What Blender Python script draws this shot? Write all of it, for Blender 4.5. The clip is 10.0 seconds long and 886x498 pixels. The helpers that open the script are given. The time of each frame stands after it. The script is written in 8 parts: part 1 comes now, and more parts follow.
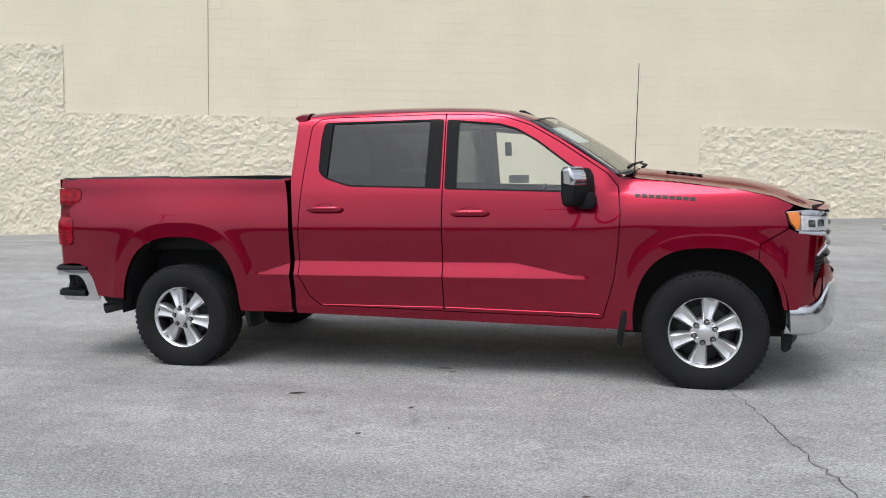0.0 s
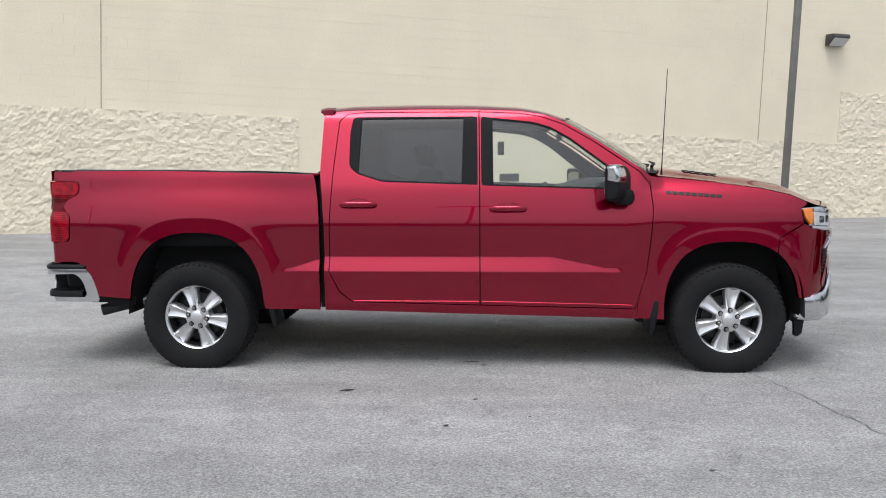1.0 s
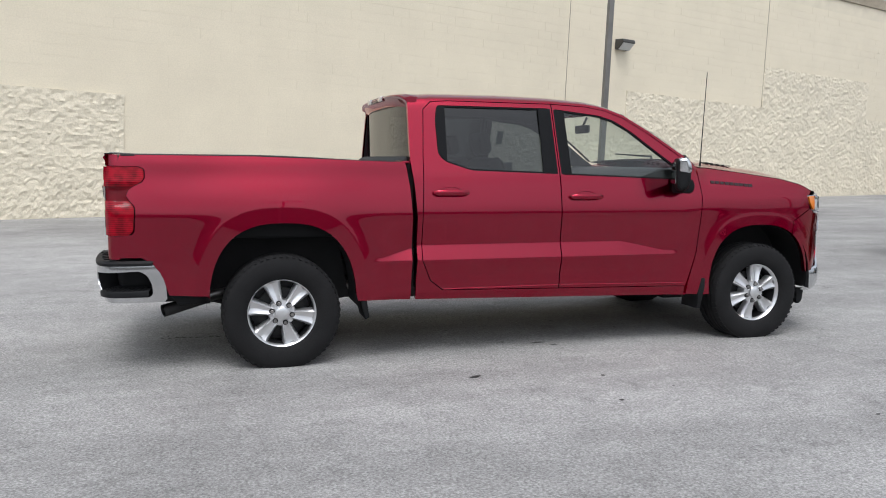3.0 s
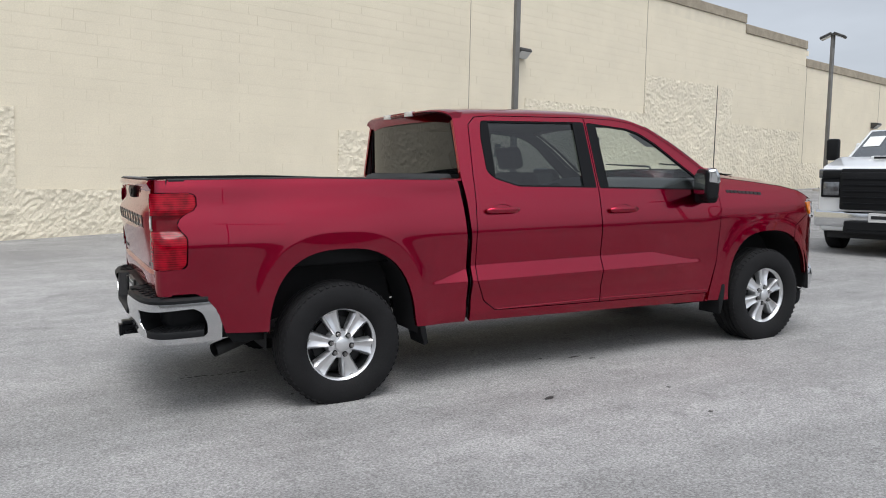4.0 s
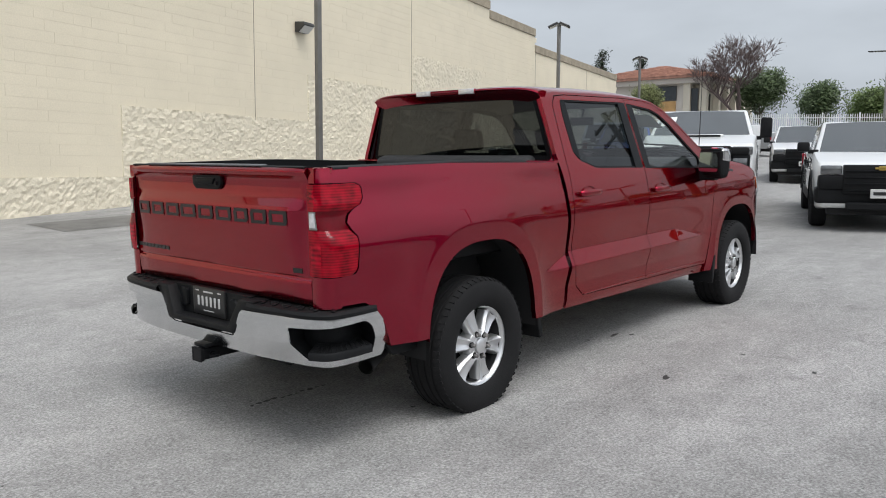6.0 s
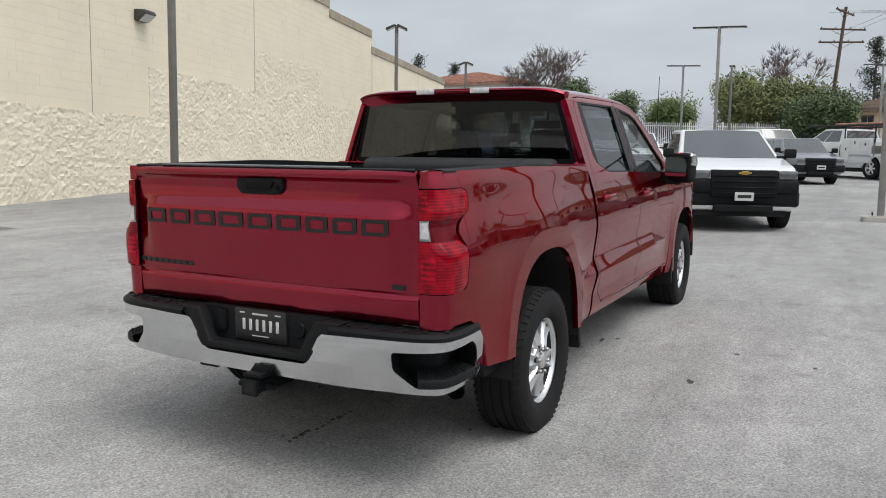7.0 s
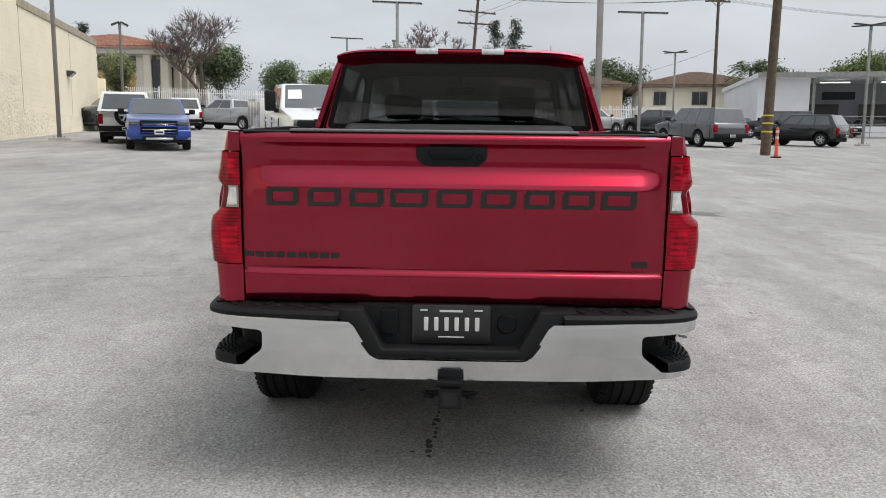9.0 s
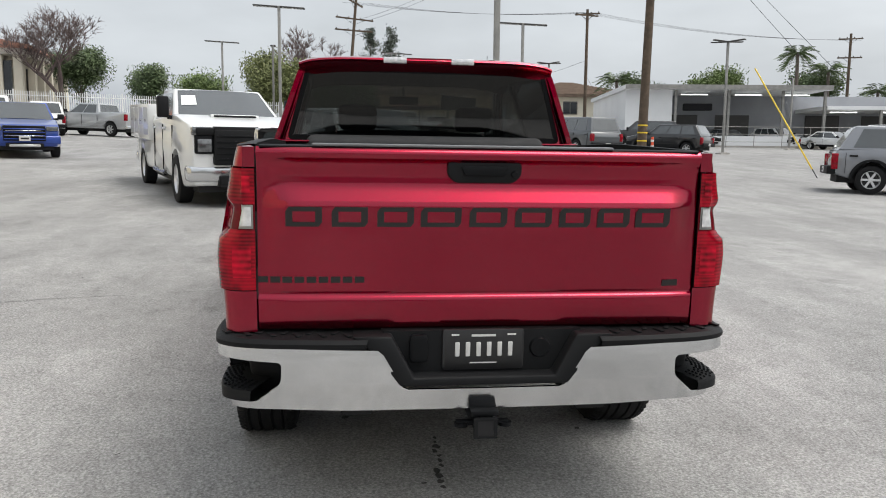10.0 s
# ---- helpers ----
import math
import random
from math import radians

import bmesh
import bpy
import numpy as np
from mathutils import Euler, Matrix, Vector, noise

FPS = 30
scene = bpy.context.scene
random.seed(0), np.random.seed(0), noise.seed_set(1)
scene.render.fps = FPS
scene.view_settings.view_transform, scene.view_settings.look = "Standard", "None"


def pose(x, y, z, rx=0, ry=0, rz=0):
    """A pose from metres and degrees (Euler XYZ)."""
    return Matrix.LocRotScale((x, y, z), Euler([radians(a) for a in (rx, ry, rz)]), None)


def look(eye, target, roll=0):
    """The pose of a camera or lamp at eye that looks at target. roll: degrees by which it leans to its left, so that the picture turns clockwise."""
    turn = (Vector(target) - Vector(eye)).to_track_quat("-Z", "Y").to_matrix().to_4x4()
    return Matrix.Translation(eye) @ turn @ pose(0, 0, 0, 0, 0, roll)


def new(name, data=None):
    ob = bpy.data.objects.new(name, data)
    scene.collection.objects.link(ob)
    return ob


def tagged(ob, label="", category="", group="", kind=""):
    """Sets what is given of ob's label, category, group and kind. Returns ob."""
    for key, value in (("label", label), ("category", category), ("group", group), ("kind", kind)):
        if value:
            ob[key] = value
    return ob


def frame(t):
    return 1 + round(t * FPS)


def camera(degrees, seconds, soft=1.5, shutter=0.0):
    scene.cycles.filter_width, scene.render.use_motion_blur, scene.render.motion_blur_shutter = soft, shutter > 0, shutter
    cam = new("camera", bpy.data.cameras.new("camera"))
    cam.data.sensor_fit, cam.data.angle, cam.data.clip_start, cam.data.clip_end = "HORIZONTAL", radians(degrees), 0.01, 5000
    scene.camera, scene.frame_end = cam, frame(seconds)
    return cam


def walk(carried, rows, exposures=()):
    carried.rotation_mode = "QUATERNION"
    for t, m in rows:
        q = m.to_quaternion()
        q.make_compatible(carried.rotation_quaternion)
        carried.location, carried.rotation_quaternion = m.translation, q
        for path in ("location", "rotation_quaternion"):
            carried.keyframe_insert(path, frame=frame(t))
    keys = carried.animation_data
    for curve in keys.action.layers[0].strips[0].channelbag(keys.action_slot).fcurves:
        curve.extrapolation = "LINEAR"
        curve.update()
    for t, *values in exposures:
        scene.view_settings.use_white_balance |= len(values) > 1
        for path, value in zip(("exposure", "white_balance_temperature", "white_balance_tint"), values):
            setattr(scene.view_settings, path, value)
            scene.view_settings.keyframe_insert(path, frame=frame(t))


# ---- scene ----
cam = camera(58.7, 10.0, soft=1.0)
PATH = [
    (0, (3.232, -6.185, 1.527), (2.313, -2.312, 1.130), 1.31),
    (0.5, (2.598, -6.311, 1.479), (2.050, -2.370, 1.065), 1.62),
    (1, (1.983, -6.438, 1.440), (1.800, -2.458, 1.081), 2.04),
    (1.5, (1.383, -6.499, 1.418), (1.547, -2.519, 1.057), 2.48),
    (2, (0.749, -6.499, 1.415), (1.244, -2.545, 1.067), 2.87),
    (2.5, (0.116, -6.425, 1.400), (0.946, -2.524, 1.101), 2.95),
    (2.7, (-0.139, -6.362, 1.367), (0.821, -2.495, 1.021), 2.91),
    (3.8, (-1.480, -5.756, 1.371), (0.211, -2.148, 1.018), 1.47),
    (4, (-1.684, -5.585, 1.406), (0.130, -2.036, 1.076), 1.24),
    (4.5, (-2.210, -5.198, 1.385), (-0.075, -1.835, 1.027), 0.71),
    (5, (-2.673, -4.746, 1.385), (-0.242, -1.594, 0.993), 0.44),
    (5.5, (-3.107, -4.252, 1.396), (-0.395, -1.340, 0.992), 0.37),
    (6, (-3.478, -3.703, 1.401), (-0.486, -1.080, 0.984), 0.33),
    (6.2, (-3.603, -3.446, 1.420), (-0.494, -0.960, 1.025), 0.33),
    (7.5, (-4.105, -1.737, 1.382), (-0.370, -0.370, 0.955), 1.02),
    (8, (-4.188, -1.100, 1.376), (-0.314, -0.201, 0.948), 0.82),
    (8.5, (-4.160, -0.511, 1.357), (-0.217, -0.019, 0.901), 0.46),
    (9, (-4.138, -0.038, 1.356), (-0.174, 0.075, 0.830), 0.35),
    (9.5, (-4.060, 0.280, 1.384), (-0.100, 0.078, 0.943), 0.35),
    (10, (-3.945, 0.534, 1.384), (-0.030, 0.019, 0.900), 0.49),
]
walk(cam, [(t, look(eye, target, roll)) for t, eye, target, roll in PATH], [(0, 0.56, 6350, 11), (2.5, 0.55, 6350, 11), (5, 0.46, 6400, 10), (7.5, 0.48, 6600, 9), (10, 0.72, 6750, 9)])

# ---- daylight: overcast sky and a very soft sun ----
SUN_ELEVATION, SUN_ROTATION = radians(60), radians(200)
sky_world = bpy.data.worlds.new("overcast_sky")
scene.world = sky_world
sky_world.use_nodes = True
wn = sky_world.node_tree.nodes
wl = sky_world.node_tree.links
wn.clear()
sky = wn.new("ShaderNodeTexSky")
sky.sky_type = "NISHITA"
sky.sun_disc = False
sky.sun_elevation = SUN_ELEVATION
sky.sun_rotation = SUN_ROTATION
sky.air_density, sky.dust_density, sky.ozone_density = 1.6, 6.0, 2.0
grey = wn.new("ShaderNodeHueSaturation")
grey.inputs["Saturation"].default_value = 0.22
even = wn.new("ShaderNodeMix")
even.data_type = "RGBA"
even.inputs["Factor"].default_value = 0.36
even.inputs["B"].default_value = (5.6, 6.3, 7.35, 1)
backg = wn.new("ShaderNodeBackground")
backg.inputs["Strength"].default_value = 0.118
wout = wn.new("ShaderNodeOutputWorld")
wl.new(sky.outputs["Color"], grey.inputs["Color"])
wl.new(grey.outputs["Color"], even.inputs["A"])
where = wn.new("ShaderNodeTexCoord")
stretch = wn.new("ShaderNodeMapping")
stretch.inputs["Scale"].default_value = (1.0, 1.0, 3.0)
cloud = wn.new("ShaderNodeTexNoise")
cloud.inputs["Scale"].default_value, cloud.inputs["Detail"].default_value, cloud.inputs["Roughness"].default_value = 2.6, 5.0, 0.52
mottle = wn.new("ShaderNodeMapRange")
for _key, _val in (("From Min", 0.32), ("From Max", 0.68), ("To Min", 0.84), ("To Max", 1.07)):
    mottle.inputs[_key].default_value = _val
shade = wn.new("ShaderNodeMix")
shade.data_type, shade.blend_type = "RGBA", "MULTIPLY"
shade.inputs["Factor"].default_value = 1
wl.new(where.outputs["Generated"], stretch.inputs["Vector"])
wl.new(stretch.outputs["Vector"], cloud.inputs["Vector"])
wl.new(cloud.outputs["Fac"], mottle.inputs["Value"])
wl.new(even.outputs["Result"], shade.inputs["A"])
wl.new(mottle.outputs["Result"], shade.inputs["B"])
wl.new(shade.outputs["Result"], backg.inputs["Color"])
wl.new(backg.outputs["Background"], wout.inputs["Surface"])

sun_data = bpy.data.lights.new("sun", "SUN")
sun_data.energy = 0.9
sun_data.angle = radians(34)
sun_data.color = (1.0, 0.985, 0.965)
sun = new("sun", sun_data)
sun.matrix_world = look((-6, -16, 40), (0, 0, 0))


# ---- building helpers ----
def mesh_of(name, verts, faces, smooth=True, normals=None, sharp=38):
    me = bpy.data.meshes.new(name)
    me.from_pydata([tuple(map(float, v)) for v in verts], [], faces)
    if smooth:
        me.shade_smooth()
        if normals is not None:
            me.normals_split_custom_set_from_vertices([tuple(map(float, n)) for n in normals])
        elif sharp:
            me.set_sharp_from_angle(angle=radians(sharp))
    else:
        me.shade_flat()
    return me


def part(name, shape, material, parent=None, label="", smooth=True, sharp=38):
    """One mesh object; shape is (verts, faces) or (verts, faces, normals)."""
    normals = shape[2] if len(shape) > 2 else None
    me = mesh_of(name, shape[0], shape[1], smooth, normals, sharp)
    me.materials.append(material)
    ob = new(name, me)
    if parent is not None:
        ob.parent = parent
    if label:
        ob["label"] = label
    return ob


def thing(name, m, label, category, group="", kind=""):
    ob = new(name)
    ob.matrix_world = m
    return tagged(ob, label, category, group, kind)


def merge(*shapes):
    verts, faces = [], []
    for s in shapes:
        k = len(verts)
        verts += [tuple(v) for v in s[0]]
        faces += [[i + k for i in f] for f in s[1]]
    return verts, faces


def moved(shape, m):
    flip = m.to_3x3().determinant() < 0
    return [tuple(m @ Vector(v)) for v in shape[0]], [list(reversed(f)) if flip else f for f in shape[1]]


def mirror_y(shape):
    verts = [(v[0], -v[1], v[2]) for v in shape[0]]
    faces = [list(reversed(f)) for f in shape[1]]
    if len(shape) > 2:
        return verts, faces, [(n[0], -n[1], n[2]) for n in shape[2]]
    return verts, faces


def box(x0, x1, y0, y1, z0, z1, bevel=0.0, seg=2):
    bm = bmesh.new()
    bmesh.ops.create_cube(bm, size=1)
    for v in bm.verts:
        v.co = ((x0 + x1) / 2 + v.co.x * (x1 - x0), (y0 + y1) / 2 + v.co.y * (y1 - y0), (z0 + z1) / 2 + v.co.z * (z1 - z0))
    if bevel:
        bmesh.ops.bevel(bm, geom=bm.edges[:], offset=bevel, segments=seg, profile=0.5, affect="EDGES")
    return from_bm(bm)


def from_bm(bm):
    bm.verts.index_update()
    out = [tuple(v.co) for v in bm.verts], [[v.index for v in f.verts] for f in bm.faces]
    bm.free()
    return out


def prism(poly, place, d0, d1, bevel=0.0, seg=2):
    """A flat outline given thickness: place(u, v, d) puts it in space."""
    bm = bmesh.new()
    a = [bm.verts.new(place(u, v, d0)) for u, v in poly]
    b = [bm.verts.new(place(u, v, d1)) for u, v in poly]
    n = len(poly)
    bm.faces.new(a)
    bm.faces.new(b[::-1])
    for i in range(n):
        bm.faces.new((a[i], b[i], b[(i + 1) % n], a[(i + 1) % n]))
    bmesh.ops.recalc_face_normals(bm, faces=bm.faces[:])
    if bevel:
        bmesh.ops.bevel(bm, geom=bm.edges[:], offset=bevel, segments=seg, profile=0.5, affect="EDGES")
    bmesh.ops.triangulate(bm, faces=[f for f in bm.faces if len(f.verts) > 4])
    return from_bm(bm)


def xz(u, v, d):
    return (u, d, v)


def yz(u, v, d):
    return (d, u, v)


def xy(u, v, d):
    return (u, v, d)


def grid(fn, us, vs, close=False, flip=False):
    verts = [tuple(fn(u, v)) for u in us for v in vs]
    nv = len(vs)
    nu = len(us)
    faces = []
    for i in range(nu if close else nu - 1):
        for j in range(nv - 1):
            a, b = i * nv + j, ((i + 1) % nu) * nv + j
            f = [a, b, b + 1, a + 1]
            faces.append(f[::-1] if flip else f)
    return verts, faces


def lathe(profile, n=32, flip=False):
    """profile of (radius, y) turned round the y axis."""
    verts, faces = [], []
    k = len(profile)
    for i in range(n):
        a = 2 * math.pi * i / n
        for r, y in profile:
            verts.append((r * math.cos(a), y, r * math.sin(a)))
    for i in range(n):
        for j in range(k - 1):
            a, b = i * k + j, ((i + 1) % n) * k + j
            f = [a, a + 1, b + 1, b]
            faces.append(f[::-1] if flip else f)
    return verts, faces


def tube(points, radius, n=8, caps=True):
    """A round bar along points; radius may be a list."""
    pts = [Vector(p) for p in points]
    rad = radius if isinstance(radius, (list, tuple)) else [radius] * len(pts)
    verts, faces = [], []
    ref = Vector((0, 0, 1))
    for i, p in enumerate(pts):
        d = (pts[min(i + 1, len(pts) - 1)] - pts[max(i - 1, 0)]).normalized()
        if abs(d.dot(ref)) > 0.95:
            ref = Vector((1, 0, 0))
        u = d.cross(ref).normalized()
        w = d.cross(u)
        for k in range(n):
            a = 2 * math.pi * k / n
            verts.append(tuple(p + (u * math.cos(a) + w * math.sin(a)) * rad[i]))
    for i in range(len(pts) - 1):
        for k in range(n):
            faces.append([i * n + k, i * n + (k + 1) % n, (i + 1) * n + (k + 1) % n, (i + 1) * n + k])
    if caps:
        faces.append(list(range(n)))
        faces.append([(len(pts) - 1) * n + k for k in reversed(range(n))])
    return verts, faces


def smooth_line(points, n=8):
    """Catmull-Rom through points, n steps a span."""
    p = [np.array(q, float) for q in points]
    p = [2 * p[0] - p[1]] + p + [2 * p[-1] - p[-2]]
    out = []
    for i in range(1, len(p) - 2):
        for k in range(n):
            t = k / n
            out.append(0.5 * (2 * p[i] + (p[i + 1] - p[i - 1]) * t + (2 * p[i - 1] - 5 * p[i] + 4 * p[i + 1] - p[i + 2]) * t * t
                              + (3 * p[i] - p[i - 1] - 3 * p[i + 1] + p[i + 2]) * t ** 3))
    out.append(p[-2])
    return out


def resample(poly, step):
    out = []
    n = len(poly)
    for i in range(n):
        a, b = np.array(poly[i], float), np.array(poly[(i + 1) % n], float)
        k = max(1, int(round(np.linalg.norm(b - a) / step)))
        out += [a + (b - a) * j / k for j in range(k)]
    return np.array(out)


def inside(poly, pts):
    x, y = pts[:, 0], pts[:, 1]
    hit = np.zeros(len(pts), bool)
    n = len(poly)
    for i in range(n):
        x0, y0 = poly[i]
        x1, y1 = poly[(i + 1) % n]
        if y0 != y1:
            c = ((y0 > y) != (y1 > y)) & (x < (x1 - x0) * (y - y0) / (y1 - y0) + x0)
            hit ^= c
    return hit


def rounded(poly, radius, n=3):
    """Rounds the corners of a flat outline."""
    out = []
    k = len(poly)
    for i in range(k):
        p, a, b = (np.array(poly[j % k], float) for j in (i, i - 1, i + 1))
        la, lb = np.linalg.norm(a - p), np.linalg.norm(b - p)
        r = min(radius, la * 0.45, lb * 0.45)
        s, e = p + (a - p) / la * r, p + (b - p) / lb * r
        for j in range(n + 1):
            t = j / n
            out.append(tuple((1 - t) ** 2 * s + 2 * t * (1 - t) * p + t * t * e))
    return out


def shell(outline, holes, place, step=0.03, flange=0.02, out=(0, -1, 0), guides=()):
    """A curved sheet: a flat outline with holes, filled and put on place(u, v), with a turned-in edge."""
    from mathutils.geometry import delaunay_2d_cdt
    loops = [resample(l, step) for l in [outline, *holes]]
    pts = np.vstack(loops)
    edges, k = [], 0
    for l in loops:
        edges += [(k + i, k + (i + 1) % len(l)) for i in range(len(l))]
        k += len(l)
    for line in guides:
        line = np.array(line, float)
        ok = inside(loops[0], line)
        for l in loops[1:]:
            ok &= ~inside(l, line)
        rim_gap = np.array([np.hypot(pts[:sum(map(len, loops)), 0] - p[0], pts[:sum(map(len, loops)), 1] - p[1]).min() for p in line])
        ok &= rim_gap > 0.007
        run = np.nonzero(ok)[0]
        edges += [(k + i, k + i + 1) for i in range(len(run) - 1) if run[i + 1] == run[i] + 1]
        pts = np.vstack([pts, line[run]])
        k += len(run)
    lo, hi = loops[0].min(0), loops[0].max(0)
    gu, gv = np.meshgrid(np.arange(lo[0] + step / 2, hi[0], step), np.arange(lo[1] + step / 2, hi[1], step * 0.8))
    g = np.c_[gu.ravel(), gv.ravel()]
    ok = inside(loops[0], g)
    for l in loops[1:]:
        ok &= ~inside(l, g)
    g = g[ok]
    near = np.full(len(g), 9.0)
    for p in pts:
        near = np.minimum(near, np.hypot(g[:, 0] - p[0], g[:, 1] - p[1]))
    g = g[near > step * 0.55]
    flat = [Vector((float(a), float(b))) for a, b in np.vstack([pts, g])]
    v2, _, tris, *_ = delaunay_2d_cdt(flat, edges, [], 0, 1e-6)
    v2 = np.array([(v.x, v.y) for v in v2])
    cen = np.array([v2[list(t)].mean(0) for t in tris])
    ok = inside(loops[0], cen)
    for l in loops[1:]:
        ok &= ~inside(l, cen)
    faces = [list(t) for t, o in zip(tris, ok) if o]
    outv = None if callable(out) else np.array(out, float)
    verts, normals = [], []
    e = 0.004
    for u, v in v2:
        p = np.array(place(u, v))
        n = np.cross(np.array(place(u + e, v)) - np.array(place(u - e, v)), np.array(place(u, v + e)) - np.array(place(u, v - e)))
        n /= np.linalg.norm(n) + 1e-12
        ref = np.array(out(u, v), float) if callable(out) else outv
        if n @ ref < 0:
            n = -n
        verts.append(p)
        normals.append(n)
    good = []
    for f in faces:
        a, b, c = (verts[i] for i in f)
        if np.cross(b - a, c - a) @ (normals[f[0]] + normals[f[1]] + normals[f[2]]) < 0:
            f = f[::-1]
        good.append(f)
    faces = good
    count = {}
    for f in faces:
        for i in range(3):
            a, b = f[i], f[(i + 1) % 3]
            count[(a, b)] = count.get((a, b), 0) + 1
    rim = [(a, b) for (a, b) in count if (b, a) not in count]
    if flange:
        for a, b in rim:
            k = len(verts)
            side_n = np.cross(verts[b] - verts[a], normals[a])
            side_n /= np.linalg.norm(side_n) + 1e-12
            verts += [verts[a], verts[b], verts[b] - normals[b] * flange, verts[a] - normals[a] * flange]
            normals += [side_n] * 4
            faces.append([k + 1, k, k + 3, k + 2])
    return verts, faces, normals


# ---- materials ----
def material(name, color, rough=0.5, metal=0.0, coat=0.0, spec=0.5, vary=0.0, scale=3.0, fine=0.0, fine_scale=60.0, bump=0.0, bump_scale=80.0,
             random_tint=0.0, coat_rough=0.03, rough_vary=0.0):
    """A principled surface with two scales of colour variation and a fine relief."""
    m = bpy.data.materials.new(name)
    m.use_nodes = True
    nt = m.node_tree
    b = nt.nodes["Principled BSDF"]
    b.inputs["Base Color"].default_value = (*color, 1)
    b.inputs["Roughness"].default_value = rough
    b.inputs["Metallic"].default_value = metal
    b.inputs["Coat Weight"].default_value = coat
    b.inputs["Coat Roughness"].default_value = coat_rough
    b.inputs["Specular IOR Level"].default_value = spec
    tc = nt.nodes.new("ShaderNodeTexCoord")
    last = None

    def stage(factor_socket, lo, hi, previous):
        ramp = nt.nodes.new("ShaderNodeMapRange")
        ramp.inputs["From Min"].default_value, ramp.inputs["From Max"].default_value = 0.3, 0.7
        ramp.inputs["To Min"].default_value, ramp.inputs["To Max"].default_value = lo, hi
        nt.links.new(factor_socket, ramp.inputs["Value"])
        mul = nt.nodes.new("ShaderNodeMix")
        mul.data_type, mul.blend_type = "RGBA", "MULTIPLY"
        mul.inputs["Factor"].default_value = 1
        if previous is None:
            mul.inputs["A"].default_value = (*color, 1)
        else:
            nt.links.new(previous, mul.inputs["A"])
        nt.links.new(ramp.outputs["Result"], mul.inputs["B"])
        return mul.outputs["Result"]

    def noise_at(s, detail=4.0):
        n = nt.nodes.new("ShaderNodeTexNoise")
        n.inputs["Scale"].default_value, n.inputs["Detail"].default_value = s, detail
        nt.links.new(tc.outputs["Object"], n.inputs["Vector"])
        return n.outputs["Fac"]

    if vary:
        last = stage(noise_at(scale), 1 - vary, 1 + vary * 0.6, last)
    if fine:
        last = stage(noise_at(fine_scale, 2.0), 1 - fine, 1 + fine * 0.6, last)
    if random_tint:
        info = nt.nodes.new("ShaderNodeObjectInfo")
        last = stage(info.outputs["Random"], 1 - random_tint, 1 + random_tint, last)
    if last is not None:
        nt.links.new(last, b.inputs["Base Color"])
    if rough_vary:
        r = nt.nodes.new("ShaderNodeMapRange")
        r.inputs["From Min"].default_value, r.inputs["From Max"].default_value = 0.3, 0.7
        r.inputs["To Min"].default_value, r.inputs["To Max"].default_value = max(0.02, rough - rough_vary), min(1, rough + rough_vary)
        nt.links.new(noise_at(scale * 1.7 + 0.3), r.inputs["Value"])
        nt.links.new(r.outputs["Result"], b.inputs["Roughness"])
    if bump:
        bp = nt.nodes.new("ShaderNodeBump")
        bp.inputs["Strength"].default_value = bump
        bp.inputs["Distance"].default_value = 0.01
        nt.links.new(noise_at(bump_scale, 3.0), bp.inputs["Height"])
        nt.links.new(bp.outputs["Normal"], b.inputs["Normal"])
    return m


def glass(name, tint, darkness_mix, gloss_rough=0.01, ior=1.5):
    """Thin pane: tinted see-through with a Fresnel gloss."""
    m = bpy.data.materials.new(name)
    m.use_nodes = True
    nt = m.node_tree
    nt.nodes.clear()
    o = nt.nodes.new("ShaderNodeOutputMaterial")
    t = nt.nodes.new("ShaderNodeBsdfTransparent")
    t.inputs["Color"].default_value = (*tint, 1)
    d = nt.nodes.new("ShaderNodeBsdfDiffuse")
    d.inputs["Color"].default_value = (0.012, 0.013, 0.014, 1)
    g = nt.nodes.new("ShaderNodeBsdfGlossy")
    g.inputs["Roughness"].default_value = gloss_rough
    lw = nt.nodes.new("ShaderNodeLayerWeight")
    lw.inputs["Blend"].default_value = 0.5
    p5 = nt.nodes.new("ShaderNodeMath")
    p5.operation = "POWER"
    p5.inputs[1].default_value = 5.0
    nt.links.new(lw.outputs["Facing"], p5.inputs[0])
    f = nt.nodes.new("ShaderNodeMath")
    f.operation = "MULTIPLY_ADD"
    r0 = 2 * ((ior - 1) / (ior + 1)) ** 2
    f.inputs[1].default_value, f.inputs[2].default_value = 1 - r0, r0
    nt.links.new(p5.outputs[0], f.inputs[0])
    m1 = nt.nodes.new("ShaderNodeMixShader")
    m1.inputs["Fac"].default_value = darkness_mix
    nt.links.new(t.outputs[0], m1.inputs[1])
    nt.links.new(d.outputs[0], m1.inputs[2])
    m2 = nt.nodes.new("ShaderNodeMixShader")
    nt.links.new(f.outputs[0], m2.inputs["Fac"])
    nt.links.new(m1.outputs[0], m2.inputs[1])
    nt.links.new(g.outputs[0], m2.inputs[2])
    nt.links.new(m2.outputs[0], o.inputs["Surface"])
    return m


